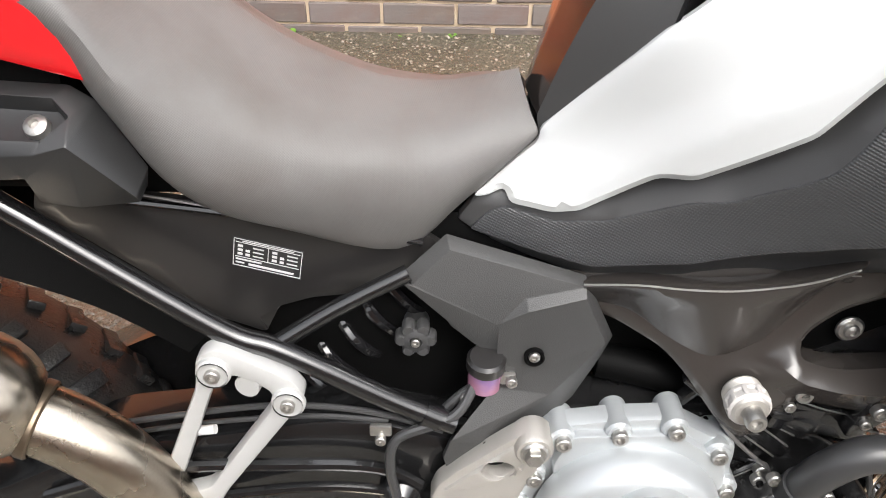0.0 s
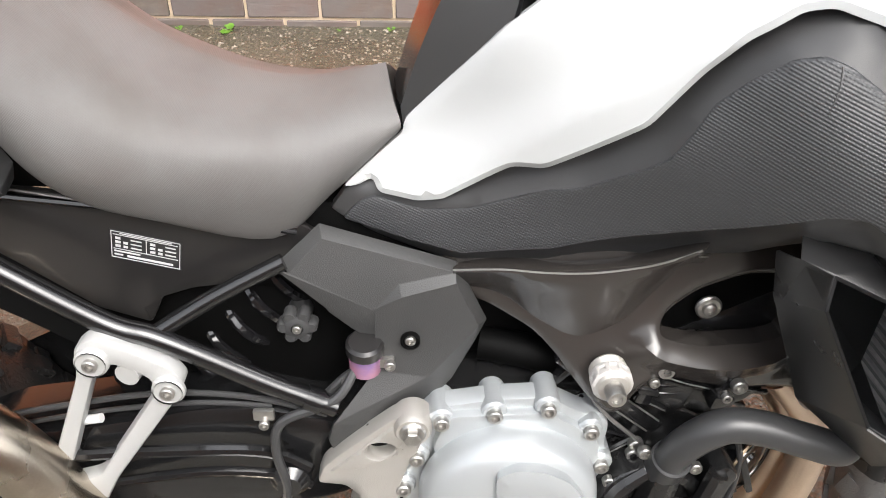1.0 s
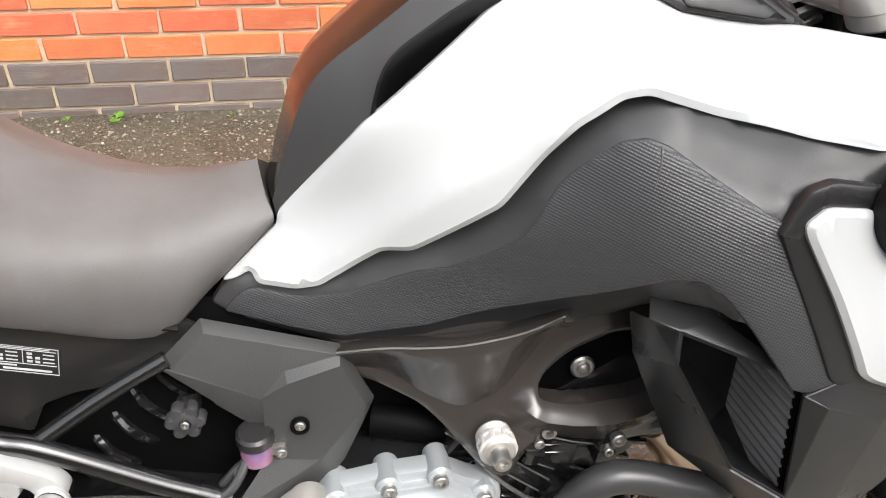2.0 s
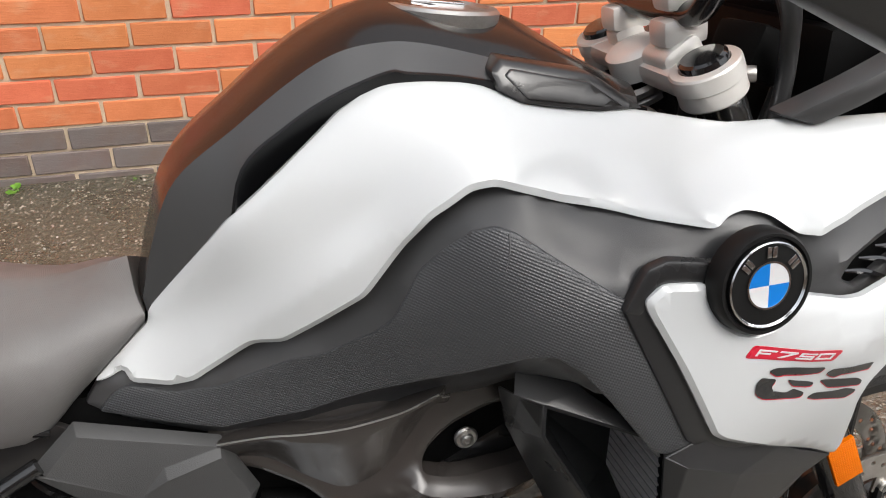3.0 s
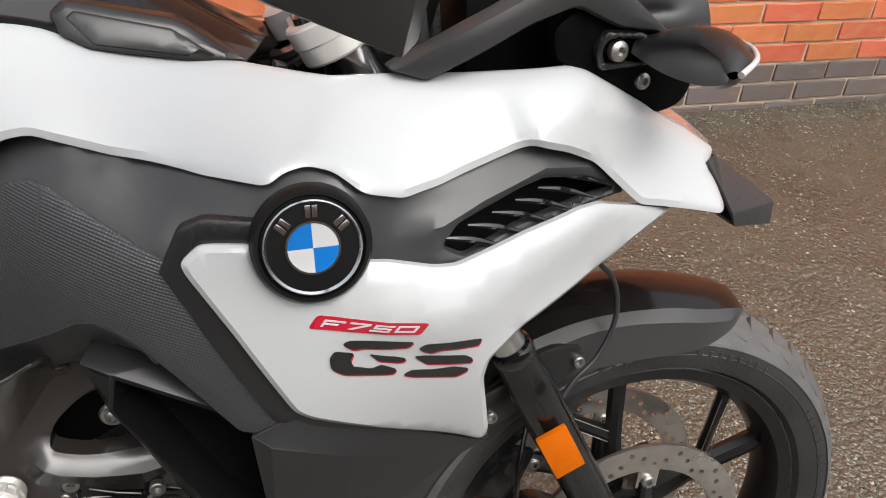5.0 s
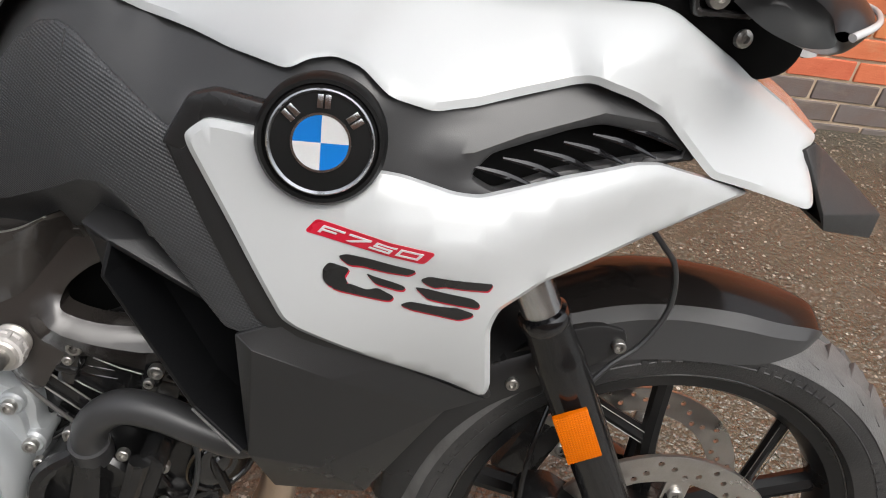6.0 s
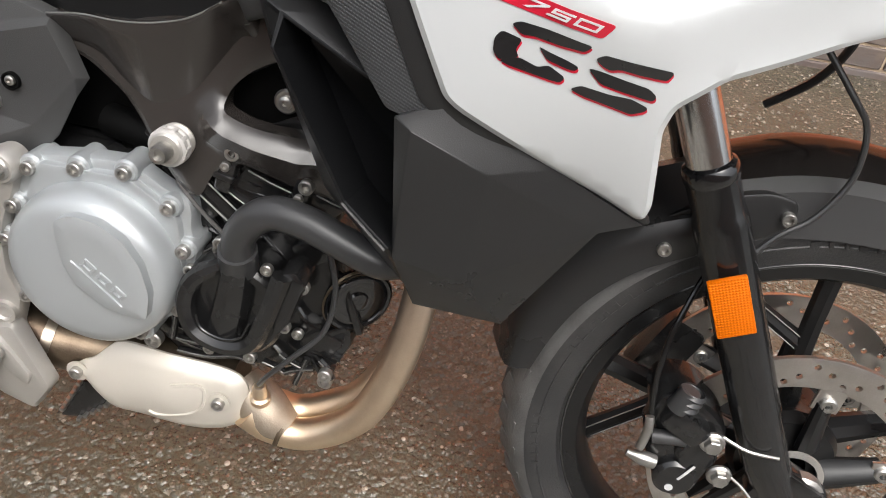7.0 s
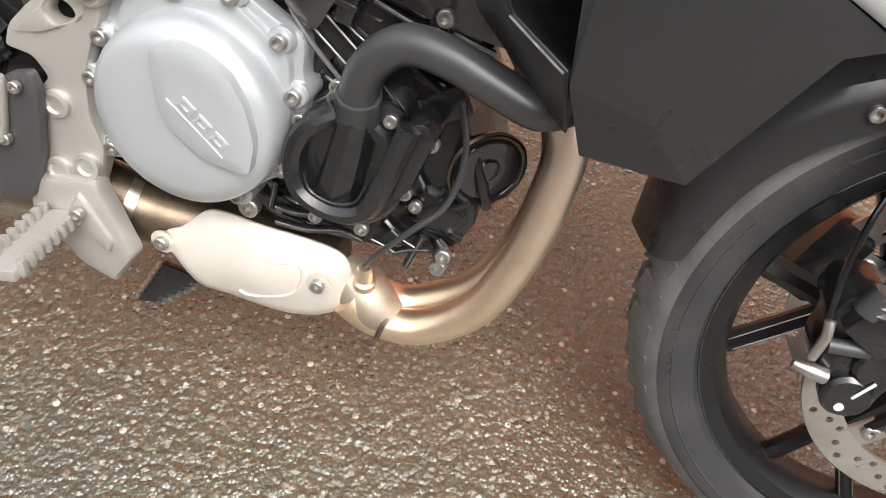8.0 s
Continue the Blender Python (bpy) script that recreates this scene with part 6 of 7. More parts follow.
part("pressed_line", tube([(x, y - 0.0002, z) for (x, z), y in zip(press, SHIELDF(press))], 0.0022, 6), SHIELD, shield)
for x, z, y in ((0.146, 0.290, -0.118), (0.319, 0.2895, -0.1185)):
    bolt(SMALL_BOLT, x, y, z, shield, 1.05)
    part("dimple", lathe([(0.0125, -0.002), (0.0135, 0.0008), (0.0105, 0.0012), (0.0, 0.0004)], (x, y, z), sides=22), SHIELD, shield)

# --- rider footrest hanger ---
plate = part("footrest_hanger", panel([(0.100, 0.571), (0.118, 0.556), (0.108, 0.52), (0.100, 0.505), (0.089, 0.469), (0.089, 0.424), (0.101, 0.397), (0.098, 0.377), (0.089, 0.348), (0.105, 0.306), (0.121, 0.272), (0.098, 0.233), (0.062, 0.247), (0.046, 0.264), (0.030, 0.30), (0.011, 0.335), (0.024, 0.351), (0.040, 0.446), (0.050, 0.456), (0.036, 0.474), (0.008, 0.478), (0.015, 0.50), (0.034, 0.52), (0.085, 0.564)],
                                        -0.137, 0.016, 0.004, 0.010, 0.006, holes=[[(0.072 + 0.013 * math.cos(a) - 0.004 * math.sin(a), 0.524 + 0.009 * math.sin(a) + 0.006 * math.cos(a)) for a in (2 * math.pi * k / 16 for k in range(16))]]), CAST, bike, "raw cast-alloy footrest hanger")
# added dark disc, paints the hole's shade
part("hole_shade", lathe([(0, 0), (0.022, 0), (0.022, 0.002), (0, 0.002)], (0.072, -0.120, 0.524), sides=20), SHADE, plate)
part("rib", panel([(0.020, 0.495), (0.085, 0.556), (0.100, 0.548), (0.092, 0.52), (0.05, 0.50)], -0.141, 0.006, 0.003, 0.012, 0.006, holes=[[(0.072 + 0.016 * math.cos(a), 0.524 + 0.012 * math.sin(a)) for a in (2 * math.pi * k / 12 for k in range(12))]]), CAST, plate)
part("rib", panel([(0.030, 0.345), (0.084, 0.352), (0.098, 0.306), (0.112, 0.275), (0.100, 0.262), (0.085, 0.30), (0.05, 0.325)], -0.143, 0.008, 0.004, 0.010, 0.006), CAST, plate)
foot = part("foot", panel([(0.028, 0.352), (0.094, 0.362), (0.130, 0.283), (0.105, 0.246), (0.067, 0.260), (0.052, 0.276), (0.020, 0.296), (0.020, 0.335)], -0.150, 0.016, 0.006, 0.010, 0.006), CAST, plate)
part("foot_pad", panel([(0.062, 0.322), (0.078, 0.350), (0.112, 0.300), (0.106, 0.284), (0.090, 0.296)], -0.155, 0.008, 0.004, 0.010, 0.005), CAST, foot)
bolt(SMALL_BOLT, 0.080, -0.157, 0.328, foot, 1.0)
for x, z in ((0.057, 0.433), (0.051, 0.360), (0.082, 0.373), (0.083, 0.31)):
    part("boss", lathe([(0.0145, -0.004), (0.0135, 0.004), (0.0095, 0.005), (0.0075, 0.002), (0, 0.002)], (x, -0.138, z), sides=22), CAST, plate)
part("top_boss", lathe([(0.018, -0.02), (0.018, 0.006), (0.0155, 0.010), (0.010, 0.010), (0.008, 0.006), (0, 0.006)], (0.102, -0.134, 0.552), sides=26), CAST, plate)
bolt(BIG_BOLT, 0.102, -0.142, 0.552, plate, 1.0)
peg = part("footpeg", block((0.060, -0.205, 0.316), (0.036, 0.11, 0.012), 0.003, (0, -8, 6)), CAST, bike, "serrated alloy rider footpeg")
for s in (-1, 1):
    for k in range(8):
        part("tooth", block((0.060 + s * 0.017 + 0.001 * k, -0.160 - 0.0125 * k, 0.324), (0.008, 0.0065, 0.015), 0.0012, (0, -8, 6)), CAST, peg)
lever = part("brake_lever", panel([(-0.02, 0.40), (0.02, 0.46), (0.045, 0.468), (0.052, 0.45), (0.045, 0.38), (0.03, 0.33), (-0.01, 0.32)], -0.156, 0.008, 0.003, 0.012, 0.006), MATTE, bike, "dark grey rear brake lever")
bolt(SMALL_BOLT, 0.033, -0.158, 0.452, lever, 0.85)
bolt(SMALL_BOLT, 0.014, -0.158, 0.395, lever, 0.85)
part("brake_cylinder", lathe([(0, 0), (0.011, 0), (0.011, 0.06), (0.008, 0.065), (0, 0.065)], (0.005, -0.162, 0.395), (0.15, 0, 1), 18), CAST, bike, "silver rear brake cylinder")
claw = part("side_stand_lug", panel([(0.07, 0.160), (0.128, 0.150), (0.060, 0.090), (0.030, 0.085)], -0.0, 0.006, 0.002, 0.015, 0.004), TUBE, bike, "black toothed stand lug")
for k in range(6):
    part("tooth", block((0.068 - 0.006 * k, -0.003, 0.158 - 0.011 * k), (0.006, 0.01, 0.006), 0.001), STEEL, claw)
    part("tooth", block((0.062 + 0.011 * k, -0.003, 0.091 + 0.0095 * k), (0.006, 0.01, 0.006), 0.001), STEEL, claw)
part("side_stand", tube([(0.02, 0.10, 0.34), (0.0, 0.18, 0.20), (-0.02, 0.262, 0.055)], 0.013, 14, 2), TUBE, bike, "black side stand")
part("stand_foot", block((-0.02, 0.268, 0.053), (0.07, 0.05, 0.012), 0.004, (10.5, 0, 0)), TUBE, bike)

# bright thin line, a painted highlight below the knee panel
trim_line = np.array([(0.140, 0.692), (0.187, 0.690), (0.255, 0.696), (0.295, 0.709), (0.330, 0.727), (0.350, 0.736)])
part("fairing_glint", tube([(x, y - 0.0010, z - 0.0012) for (x, z), y in zip(trim_line, inner_form(trim_line))], [0.0006, 0.0010, 0.0012, 0.0012, 0.0009, 0.0005], 8, 5), STEEL, bike, "thin painted highlight under the knee panel")

# --- radiator ---
rad = part("radiator", block((0.541, 0, 0.660), (0.028, 0.428, 0.19), 0.004, (0, -4, 0)), FINS, bike, "grey finned radiator")
fin = None
for k in range(17):
    m = pose(0.526 - 0.0008 * (k - 8), 0, 0.662 + 0.0113 * (k - 8), 0, -4, 0)
    if fin is None:
        fin = part("fin", block((0, 0, 0), (0.006, 0.426, 0.0022), 0), SILVER, rad)
        fin.matrix_basis = m
    else:
        same(fin, m)
part("radiator_tank", block((0.541, -0.213, 0.672), (0.034, 0.010, 0.17), 0.004, (0, -4, 0)), SHADE, rad)

# --- front wheel ---
AXLE = Vector((0.972, 0, 0.322))
wheel = part("front_wheel", lathe([(0.254, -0.038), (0.257, -0.0365), (0.254, -0.033), (0.240, -0.028), (0.236, -0.012), (0.236, 0.012), (0.240, 0.028), (0.254, 0.033), (0.257, 0.0365), (0.254, 0.038), (0.238, 0.034), (0.227, 0.018), (0.225, 0), (0.227, -0.018), (0.238, -0.034), (0.254, -0.038)], AXLE, sides=80), WHEEL_BLACK, bike, "satin black cast front wheel")
part("lip", lathe([(0.2545, 0.0378), (0.2565, 0.0386), (0.2585, 0.0375), (0.2565, 0.0365)], AXLE, sides=96), GLOSS, wheel, "glossy black rim lip")
tyre = part("tyre", lathe([(0.255, -0.034), (0.262, -0.046), (0.280, -0.054), (0.298, -0.0555), (0.305, -0.052), (0.318, -0.038), (0.325, -0.020), (0.327, 0), (0.325, 0.020), (0.318, 0.038), (0.305, 0.052), (0.298, 0.0555), (0.280, 0.054), (0.262, 0.046), (0.255, 0.034)], AXLE, sides=96), RUBBER, wheel, "black dual-sport tyre with pale dust")
block_mesh = None
for k in range(48):
    for s in (-1, 1):
        a = 2 * math.pi * (k + (0.25 if s > 0 else 0)) / 48
        m = Matrix.Translation(AXLE) @ Matrix.Rotation(-a, 4, "Y") @ Matrix.Translation((0.320, 0.026 * s, 0)) @ Matrix.Rotation(radians(30 * s), 4, "Z") @ Matrix.Rotation(radians(16 * s), 4, "X")
        if block_mesh is None:
            block_mesh = part("tread_block", block((0, 0, 0), (0.009, 0.040, 0.034), 0.002), DUSTY_RUBBER, wheel)
            block_mesh.matrix_basis = m
        else:
            same(block_mesh, m)
part("tread", lathe([(0.300, 0.0562), (0.3065, 0.0525), (0.3195, 0.0385), (0.3265, 0.020), (0.3285, 0), (0.3265, -0.020), (0.3195, -0.0385), (0.3065, -0.0525), (0.300, -0.0562)], AXLE, sides=96), DUSTY_RUBBER, tyre, "dusty grey tyre tread")
for start, count in ((34, 9), (2, 7), (78, 8), (104, 6), (160, 9), (196, 6)):
    for k in range(count):
        a = radians(start - 3.0 * k)
        bm = block((0, 0, 0), (0.0085, 0.0014, 0.0048 if k % 3 else 0.0085), 0.0005)
        bm.transform(Matrix.Translation(AXLE + Vector((0.288 * math.cos(a), -0.0552, 0.288 * math.sin(a)))) @ Matrix.Rotation(-a, 4, "Y"))
        part("raised_bar", bm, RUBBER, tyre)
part("side_line", lathe([(0.284, 0.0542), (0.2855, 0.0555), (0.287, 0.0545)], AXLE, sides=96), RUBBER, tyre)
hub = part("hub", lathe([(0.022, -0.05), (0.055, -0.045), (0.062, -0.03), (0.058, 0), (0.062, 0.03), (0.055, 0.045), (0.022, 0.055)], AXLE, sides=36), WHEEL_BLACK, wheel)
for k in range(5):
    ends = [AXLE + Vector((math.cos(radians(22 + 72 * k + turn)) * r, 0, math.sin(radians(22 + 72 * k + turn)) * r)) for turn, r in ((2, 0.05), (2, 0.132), (0, 0.228), (28, 0.228))]
    spoke = part("spoke", tube([ends[0], ends[1], ends[2]], [0.019, 0.0145, 0.0150], 8, 3, flat=0.8), WHEEL_BLACK, wheel, "thick black cast spoke")
    branch = part("branch", tube([ends[1], ends[1].lerp(ends[3], 0.5), ends[3]], [0.0125, 0.0105, 0.0125], 8, 2, flat=0.75), WHEEL_BLACK, spoke)
    across = Vector((-(ends[3] - ends[1]).z, 0, (ends[3] - ends[1]).x)).normalized()
    # thin steel lines paint the bright highlights on both branch edges
    for e in (-1, 1):
        part("edge", tube([ends[1].lerp(ends[3], 0.08) + Vector((0, -0.0088, 0)) + across * 0.0072 * e, ends[3].lerp(ends[1], 0.05) + Vector((0, -0.0086, 0)) + across * 0.0070 * e], 0.0007, 6, 1), STEEL, spoke)
for s in (-1, 1):
    rotor = part("brake_disc", panel([(AXLE.x + 0.156 * math.cos(a), AXLE.z + 0.156 * math.sin(a)) for a in (2 * math.pi * k / 64 for k in range(64))], -0.0605 if s < 0 else -0.074, 0.005, 0.001, 0.02, 0, side=s,
                                      holes=[[(AXLE.x + 0.118 * math.cos(a), AXLE.z + 0.118 * math.sin(a)) for a in (2 * math.pi * k / 48 for k in range(48))]] +
                                      [[(AXLE.x + r * math.cos(t) + 0.0038 * math.cos(a), AXLE.z + r * math.sin(t) + 0.0038 * math.sin(a)) for a in (2 * math.pi * j / 6 for j in range(6))] for t, r in ((2 * math.pi * i / 52, (0.126, 0.137, 0.145, 0.132)[i % 4]) for i in range(52))]), ROTOR, wheel, "drilled steel brake disc")
    for k in range(5):
        a = radians(72 * k + 13)
        c = AXLE + Vector((0.101 * math.cos(a), -0.0605 if s < 0 else 0.074, 0.101 * math.sin(a)))
        tab = block((0, 0, 0), (0.036, 0.0042, 0.030), 0.0015)
        tab.transform(Matrix.Translation(AXLE + Vector((0.108 * math.cos(a), c.y + 0.0026 * (1 if s < 0 else 0), 0.108 * math.sin(a)))) @ Matrix.Rotation(-a, 4, "Y"))
        part("tab", tab, ROTOR, rotor)
        button = part("disc_button", lathe([(0.0095, -0.004), (0.0095, 0.004), (0.0075, 0.0055), (0.004, 0.0055), (0.0035, 0.003), (0, 0.003)], c, sides=18), STEEL, rotor)
        part("carrier_arm", tube([AXLE + Vector((0.035 * math.cos(a - 0.25), c.y + 0.006, 0.035 * math.sin(a - 0.25))), c + Vector((0, 0.006, 0))], [0.019, 0.014], 10, 2, flat=0.6), WHEEL_BLACK, rotor)
part("sensor_ring", lathe([(0.030, 0.0), (0.037, 0.0), (0.037, 0.004), (0.030, 0.004), (0.030, 0)], AXLE + Vector((0, -0.07, 0)), sides=48), CAST, wheel)
part("axle_nut", lathe([(0.030, 0), (0.030, 0.012), (0.026, 0.015), (0.016, 0.015), (0.014, 0.008), (0, 0.008)], AXLE + Vector((0, -0.092, 0)), sides=28), STEEL, wheel)

# --- fork ---
UP, DOWN = Vector((0.594, 0, 1.030)), Vector((0.940, 0, 0.335))
WAY = (DOWN - UP).normalized()


def on_fork(z, y, ahead=0.0):
    """A place on a fork leg at a height."""
    p = UP + WAY * ((UP.z - z) / -WAY.z)
    return Vector((p.x + ahead, y, p.z))


for s in (-1, 1):
    y = 0.098 * s
    part("fork_tube", tube([on_fork(1.015, y), on_fork(0.62, y)], 0.0205, 28, 1), CHROME, bike, "polished chrome fork tube")
    leg = part("fork_leg", tube([on_fork(0.668, y), on_fork(0.64, y), on_fork(0.628, y), on_fork(0.60, y), on_fork(0.45, y), on_fork(0.36, y), on_fork(0.315, y, 0.006)], [0.0245, 0.0245, 0.0262, 0.0262, 0.0255, 0.025, 0.022], 28, 2), TUBE, bike, "black fork lower leg")
    part("dust_seal", lathe([(0.0210, -0.006), (0.0245, -0.004), (0.0262, 0.0), (0.0262, 0.008), (0.0245, 0.012)], on_fork(0.676, y), WAY, 28), GLOSS, leg)
    part("axle_clamp", block(on_fork(0.325, y * 0.98, 0.016), (0.075, 0.034, 0.055), 0.010, (0, 26, 0)), TUBE, leg)
r_y = -0.134
mid = on_fork(0.556, 0)
part("reflector", block((mid.x - 0.0085, r_y, mid.z + 0.003), (0.036, 0.006, 0.063), 0.0015, (0, -26, 0)), AMBER, bike, "amber side reflector on the fork leg")

# --- yokes and bar clamps ---
TILT = -math.degrees(math.atan2(WAY.x, -WAY.z))
yoke = part("top_yoke", block((0.594, 0, 1.008), (0.050, 0.20, 0.024), 0.009, (0, TILT, 0)), YOKE, bike, "cast-alloy top fork yoke")
for s in (-1, 1):
    c = on_fork(1.018, 0.098 * s, -0.008) + Vector((0, 0, 0.003))
    part("yoke_eye", lathe([(0.0205, 0.034), (0.0295, 0.034), (0.0310, 0.032), (0.0310, 0.018), (0.0325, 0.0165), (0.0325, 0.002), (0.0310, 0.0), (0.0235, -0.001)], c, WAY, 36), YOKE, yoke)
    part("fork_cap", lathe([(0.0235, 0.002), (0.022, -0.006), (0.019, -0.008), (0, -0.008)], c, WAY, 32), GLOSS, yoke, "glossy black fork cap")
    clamp = part("bar_clamp", block((0.592, 0.050 * s, 1.043), (0.046, 0.032, 0.026), 0.007, (0, -8, 0)), YOKE, yoke, "cast-alloy handlebar clamp")
    part("clamp_foot", block((0.592, 0.048 * s, 1.024), (0.034, 0.028, 0.024), 0.008, (0, TILT, 0)), YOKE, clamp)
    part("clamp_top", block((0.594, 0.050 * s, 1.073), (0.052, 0.032, 0.022), 0.009, (0, -8, 0)), YOKE, clamp)
    for d in (-0.019, 0.019):
        part("clamp_bolt", lathe([(0.0065, -0.004), (0.0065, 0.006), (0.005, 0.008), (0.003, 0.008), (0, 0.004)], (0.593 + d, 0.050 * s, 1.083 + d * 0.14), (-0.14, 0, 1), 14), STEEL, clamp)
part("web", panel([(0.566, 1.02), (0.60, 1.045), (0.618, 1.02), (0.615, 0.995), (0.585, 0.99)], -0.070, 0.035, 0.006, 0.012, 0.01), YOKE, yoke)
part("stem_nut", lathe([(0.024, 0.03), (0.029, 0.028), (0.029, 0.004), (0.024, 0.0), (0.014, -0.002), (0, -0.003)], (0.574, 0, 1.022), WAY, 36), YOKE, yoke)
part("stem_collar", lathe([(0.026, 0.0), (0.033, 0.003), (0.033, 0.008), (0.029, 0.010), (0.033, 0.013), (0.033, 0.018), (0.02, 0.022)], (0.581, 0, 0.988), WAY, 36), STEEL, bike)
pinch = on_fork(1.012, -0.112, 0.030)
part("pinch_bolt", lathe([(0.0075, -0.012), (0.0075, 0.001), (0.0065, 0.003), (0.004, 0.003), (0.003, 0.0), (0, 0.0)], pinch, (0.75, -0.5, 0.1), 20), STEEL, yoke)
part("lower_yoke", block((0.655, 0, 0.885), (0.06, 0.25, 0.04), 0.012, (0, TILT, 0)), TUBE, bike, "black lower fork yoke")
part("steering_head", tube([(0.604, 0, 0.985), (0.655, 0, 0.88)], 0.034, 24, 1), TUBE, bike)
bar = part("handlebar", tube([(0.50, -0.36, 1.150), (0.53, -0.26, 1.155), (0.575, -0.14, 1.105), (0.592, -0.08, 1.064), (0.590, -0.04, 1.058), (0.590, 0.04, 1.058), (0.592, 0.08, 1.064), (0.575, 0.14, 1.105), (0.53, 0.26, 1.155), (0.50, 0.36, 1.150)], 0.0125, 18), TUBE, bike, "black tapered handlebar")
for s in (-1, 1):
    part("grip", tube([(0.52, 0.275 * s, 1.155), (0.495, 0.37 * s, 1.149)], 0.017, 18, 1), HOSE, bar, "black rubber grip")
part("wiring_loom", tube([(0.59, -0.03, 0.90), (0.608, -0.052, 0.95), (0.604, -0.062, 0.99), (0.62, -0.03, 1.03)], 0.0095, 12), HOSE, bike, "ribbed black wiring loom")
part("throttle_cable", tube([(0.55, -0.15, 1.115), (0.62, -0.15, 1.09), (0.668, -0.11, 1.03), (0.672, -0.10, 0.96), (0.66, -0.08, 0.90)], 0.0085, 12), HOSE, bike, "black throttle cable")
part("throttle_cable", tube([(0.55, -0.12, 1.11), (0.63, -0.11, 1.10), (0.69, -0.08, 1.03), (0.69, -0.06, 0.94), (0.68, -0.05, 0.88)], 0.006, 10), HOSE, bike, "black throttle cable")
for k, (x, y, z) in enumerate(((0.545, -0.075, 0.975), (0.558, -0.068, 0.972), (0.570, -0.075, 0.968))):
    part("connector", block((x, y, z), (0.012, 0.012, 0.010), 0.002, (10 * k, 20 * k, 15)), STEEL if k == 1 else SHADE, bike)
part("cockpit_back", block((0.76, 0, 0.97), (0.10, 0.22, 0.16), 0.02), SHADE, bike)
part("cockpit_box", block((0.665, -0.06, 1.02), (0.05, 0.06, 0.05), 0.008, (0, 20, 10)), SHADE, bike)
part("cockpit_floor", block((0.60, 0, 0.90), (0.16, 0.26, 0.03), 0.01), SHADE, bike)
part("display", block((0.72, 0, 1.09), (0.03, 0.19, 0.12), 0.01, (0, -25, 0)), GLOSS, bike, "black display unit")

# --- hand guard ---
GUARD = [(0.400, -0.395, 1.132), (0.500, -0.402, 1.087), (0.542, -0.402, 1.066), (0.599, -0.400, 1.040), (0.432, -0.425, 1.150), (0.520, -0.427, 1.108), (0.572, -0.425, 1.083), (0.604, -0.418, 1.074),
         (0.437, -0.410, 1.156), (0.525, -0.412, 1.114), (0.575, -0.410, 1.090), (0.610, -0.402, 1.080), (0.460, -0.395, 1.190), (0.535, -0.392, 1.155), (0.585, -0.388, 1.130), (0.622, -0.375, 1.115),
         (0.612, -0.378, 1.044), (0.622, -0.372, 1.074), (0.398, -0.384, 1.130), (0.50, -0.386, 1.084), (0.543, -0.386, 1.063)]
guard = part("hand_guard", facets(GUARD, [(0, 1, 5, 4), (1, 2, 6, 5), (2, 3, 7, 6), (4, 5, 9, 8), (5, 6, 10, 9), (6, 7, 11, 10), (8, 9, 13, 12), (9, 10, 14, 13), (10, 11, 15, 14), (3, 16, 17, 11, 7), (11, 17, 15), (0, 18, 19, 1), (1, 19, 20, 2), (2, 20, 16, 3)], 0.004, 0.0022), MATTE, bike, "scuffed matte black plastic hand guard")
rng = random.Random(3)
for k in range(90):
    t = rng.random()
    low = rng.random() ** 3 * (0.010 if k % 4 == 0 else 0.002)
    p = Vector((0.520, -0.4272, 1.108)).lerp(Vector((0.604, -0.4182, 1.074)), t) + Vector((-0.4, 0.4, -0.9)) * low + Vector((0, -0.0035 if low < 0.004 else -0.0042, 0.001))
    part("scuff", block(p, (0.0008 + 0.0034 * rng.random() ** 2, 0.0008, 0.0005), 0.0001, (0, 26 + rng.uniform(-20, 20), 0)), CAST, guard, "pale scuff mark")
part("hand_guard", sheet([[(0.47, 0.402, 1.112), (0.585, 0.398, 1.040)], [(0.50, 0.430, 1.150), (0.612, 0.420, 1.080)], [(0.525, 0.36, 1.190), (0.625, 0.36, 1.125)]], 4, 4, mirror=False, thick=0.005), MATTE, bike, "matte black plastic hand guard")

# --- cockpit side fairing, indicator, headlight, screen ---
COCK = Form([(0.64, 0.985, -0.150), (0.70, 1.0, -0.168), (0.78, 1.05, -0.168), (0.86, 1.0, -0.156), (0.80, 0.98, -0.160), (0.91, 0.94, -0.140)])
for side in (-1, 1):
    arm = part("cockpit_arm", panel([(0.636, 0.984), (0.696, 1.018), (0.746, 1.043), (0.783, 1.062), (0.810, 1.054), (0.846, 1.029), (0.880, 1.003), (0.825, 1.012), (0.786, 1.030), (0.747, 1.017), (0.700, 0.992), (0.667, 0.974)], COCK.pushed(-0.010), 0.02, 0.008, 0.012, 0.006, side=side), MATTE, bike, "matte black cockpit side fairing")
    part("indicator_base", panel([(0.770, 1.012), (0.79, 1.028), (0.83, 1.012), (0.890, 1.003), (0.914, 0.985), (0.917, 0.951), (0.908, 0.936), (0.885, 0.929), (0.809, 0.974), (0.775, 0.985)], COCK.pushed(0.003), 0.012, 0.005, 0.012, 0.008, side=side), SHADE, bike, "black indicator carrier")
pocket = part("indicator_pocket", panel([(0.807, 0.995), (0.815, 1.010), (0.85, 1.008), (0.868, 0.998), (0.862, 0.978), (0.815, 0.976)], COCK.pushed(-0.006), 0.012, 0.004, 0.008, 0.005, holes=[[(0.814, 0.995), (0.820, 1.003), (0.850, 1.001), (0.858, 0.994), (0.855, 0.983), (0.818, 0.982)]]), SATIN, bike)
bolt(BUTTON, 0.830, -0.158, 0.992, pocket, 1.1, rz=10)
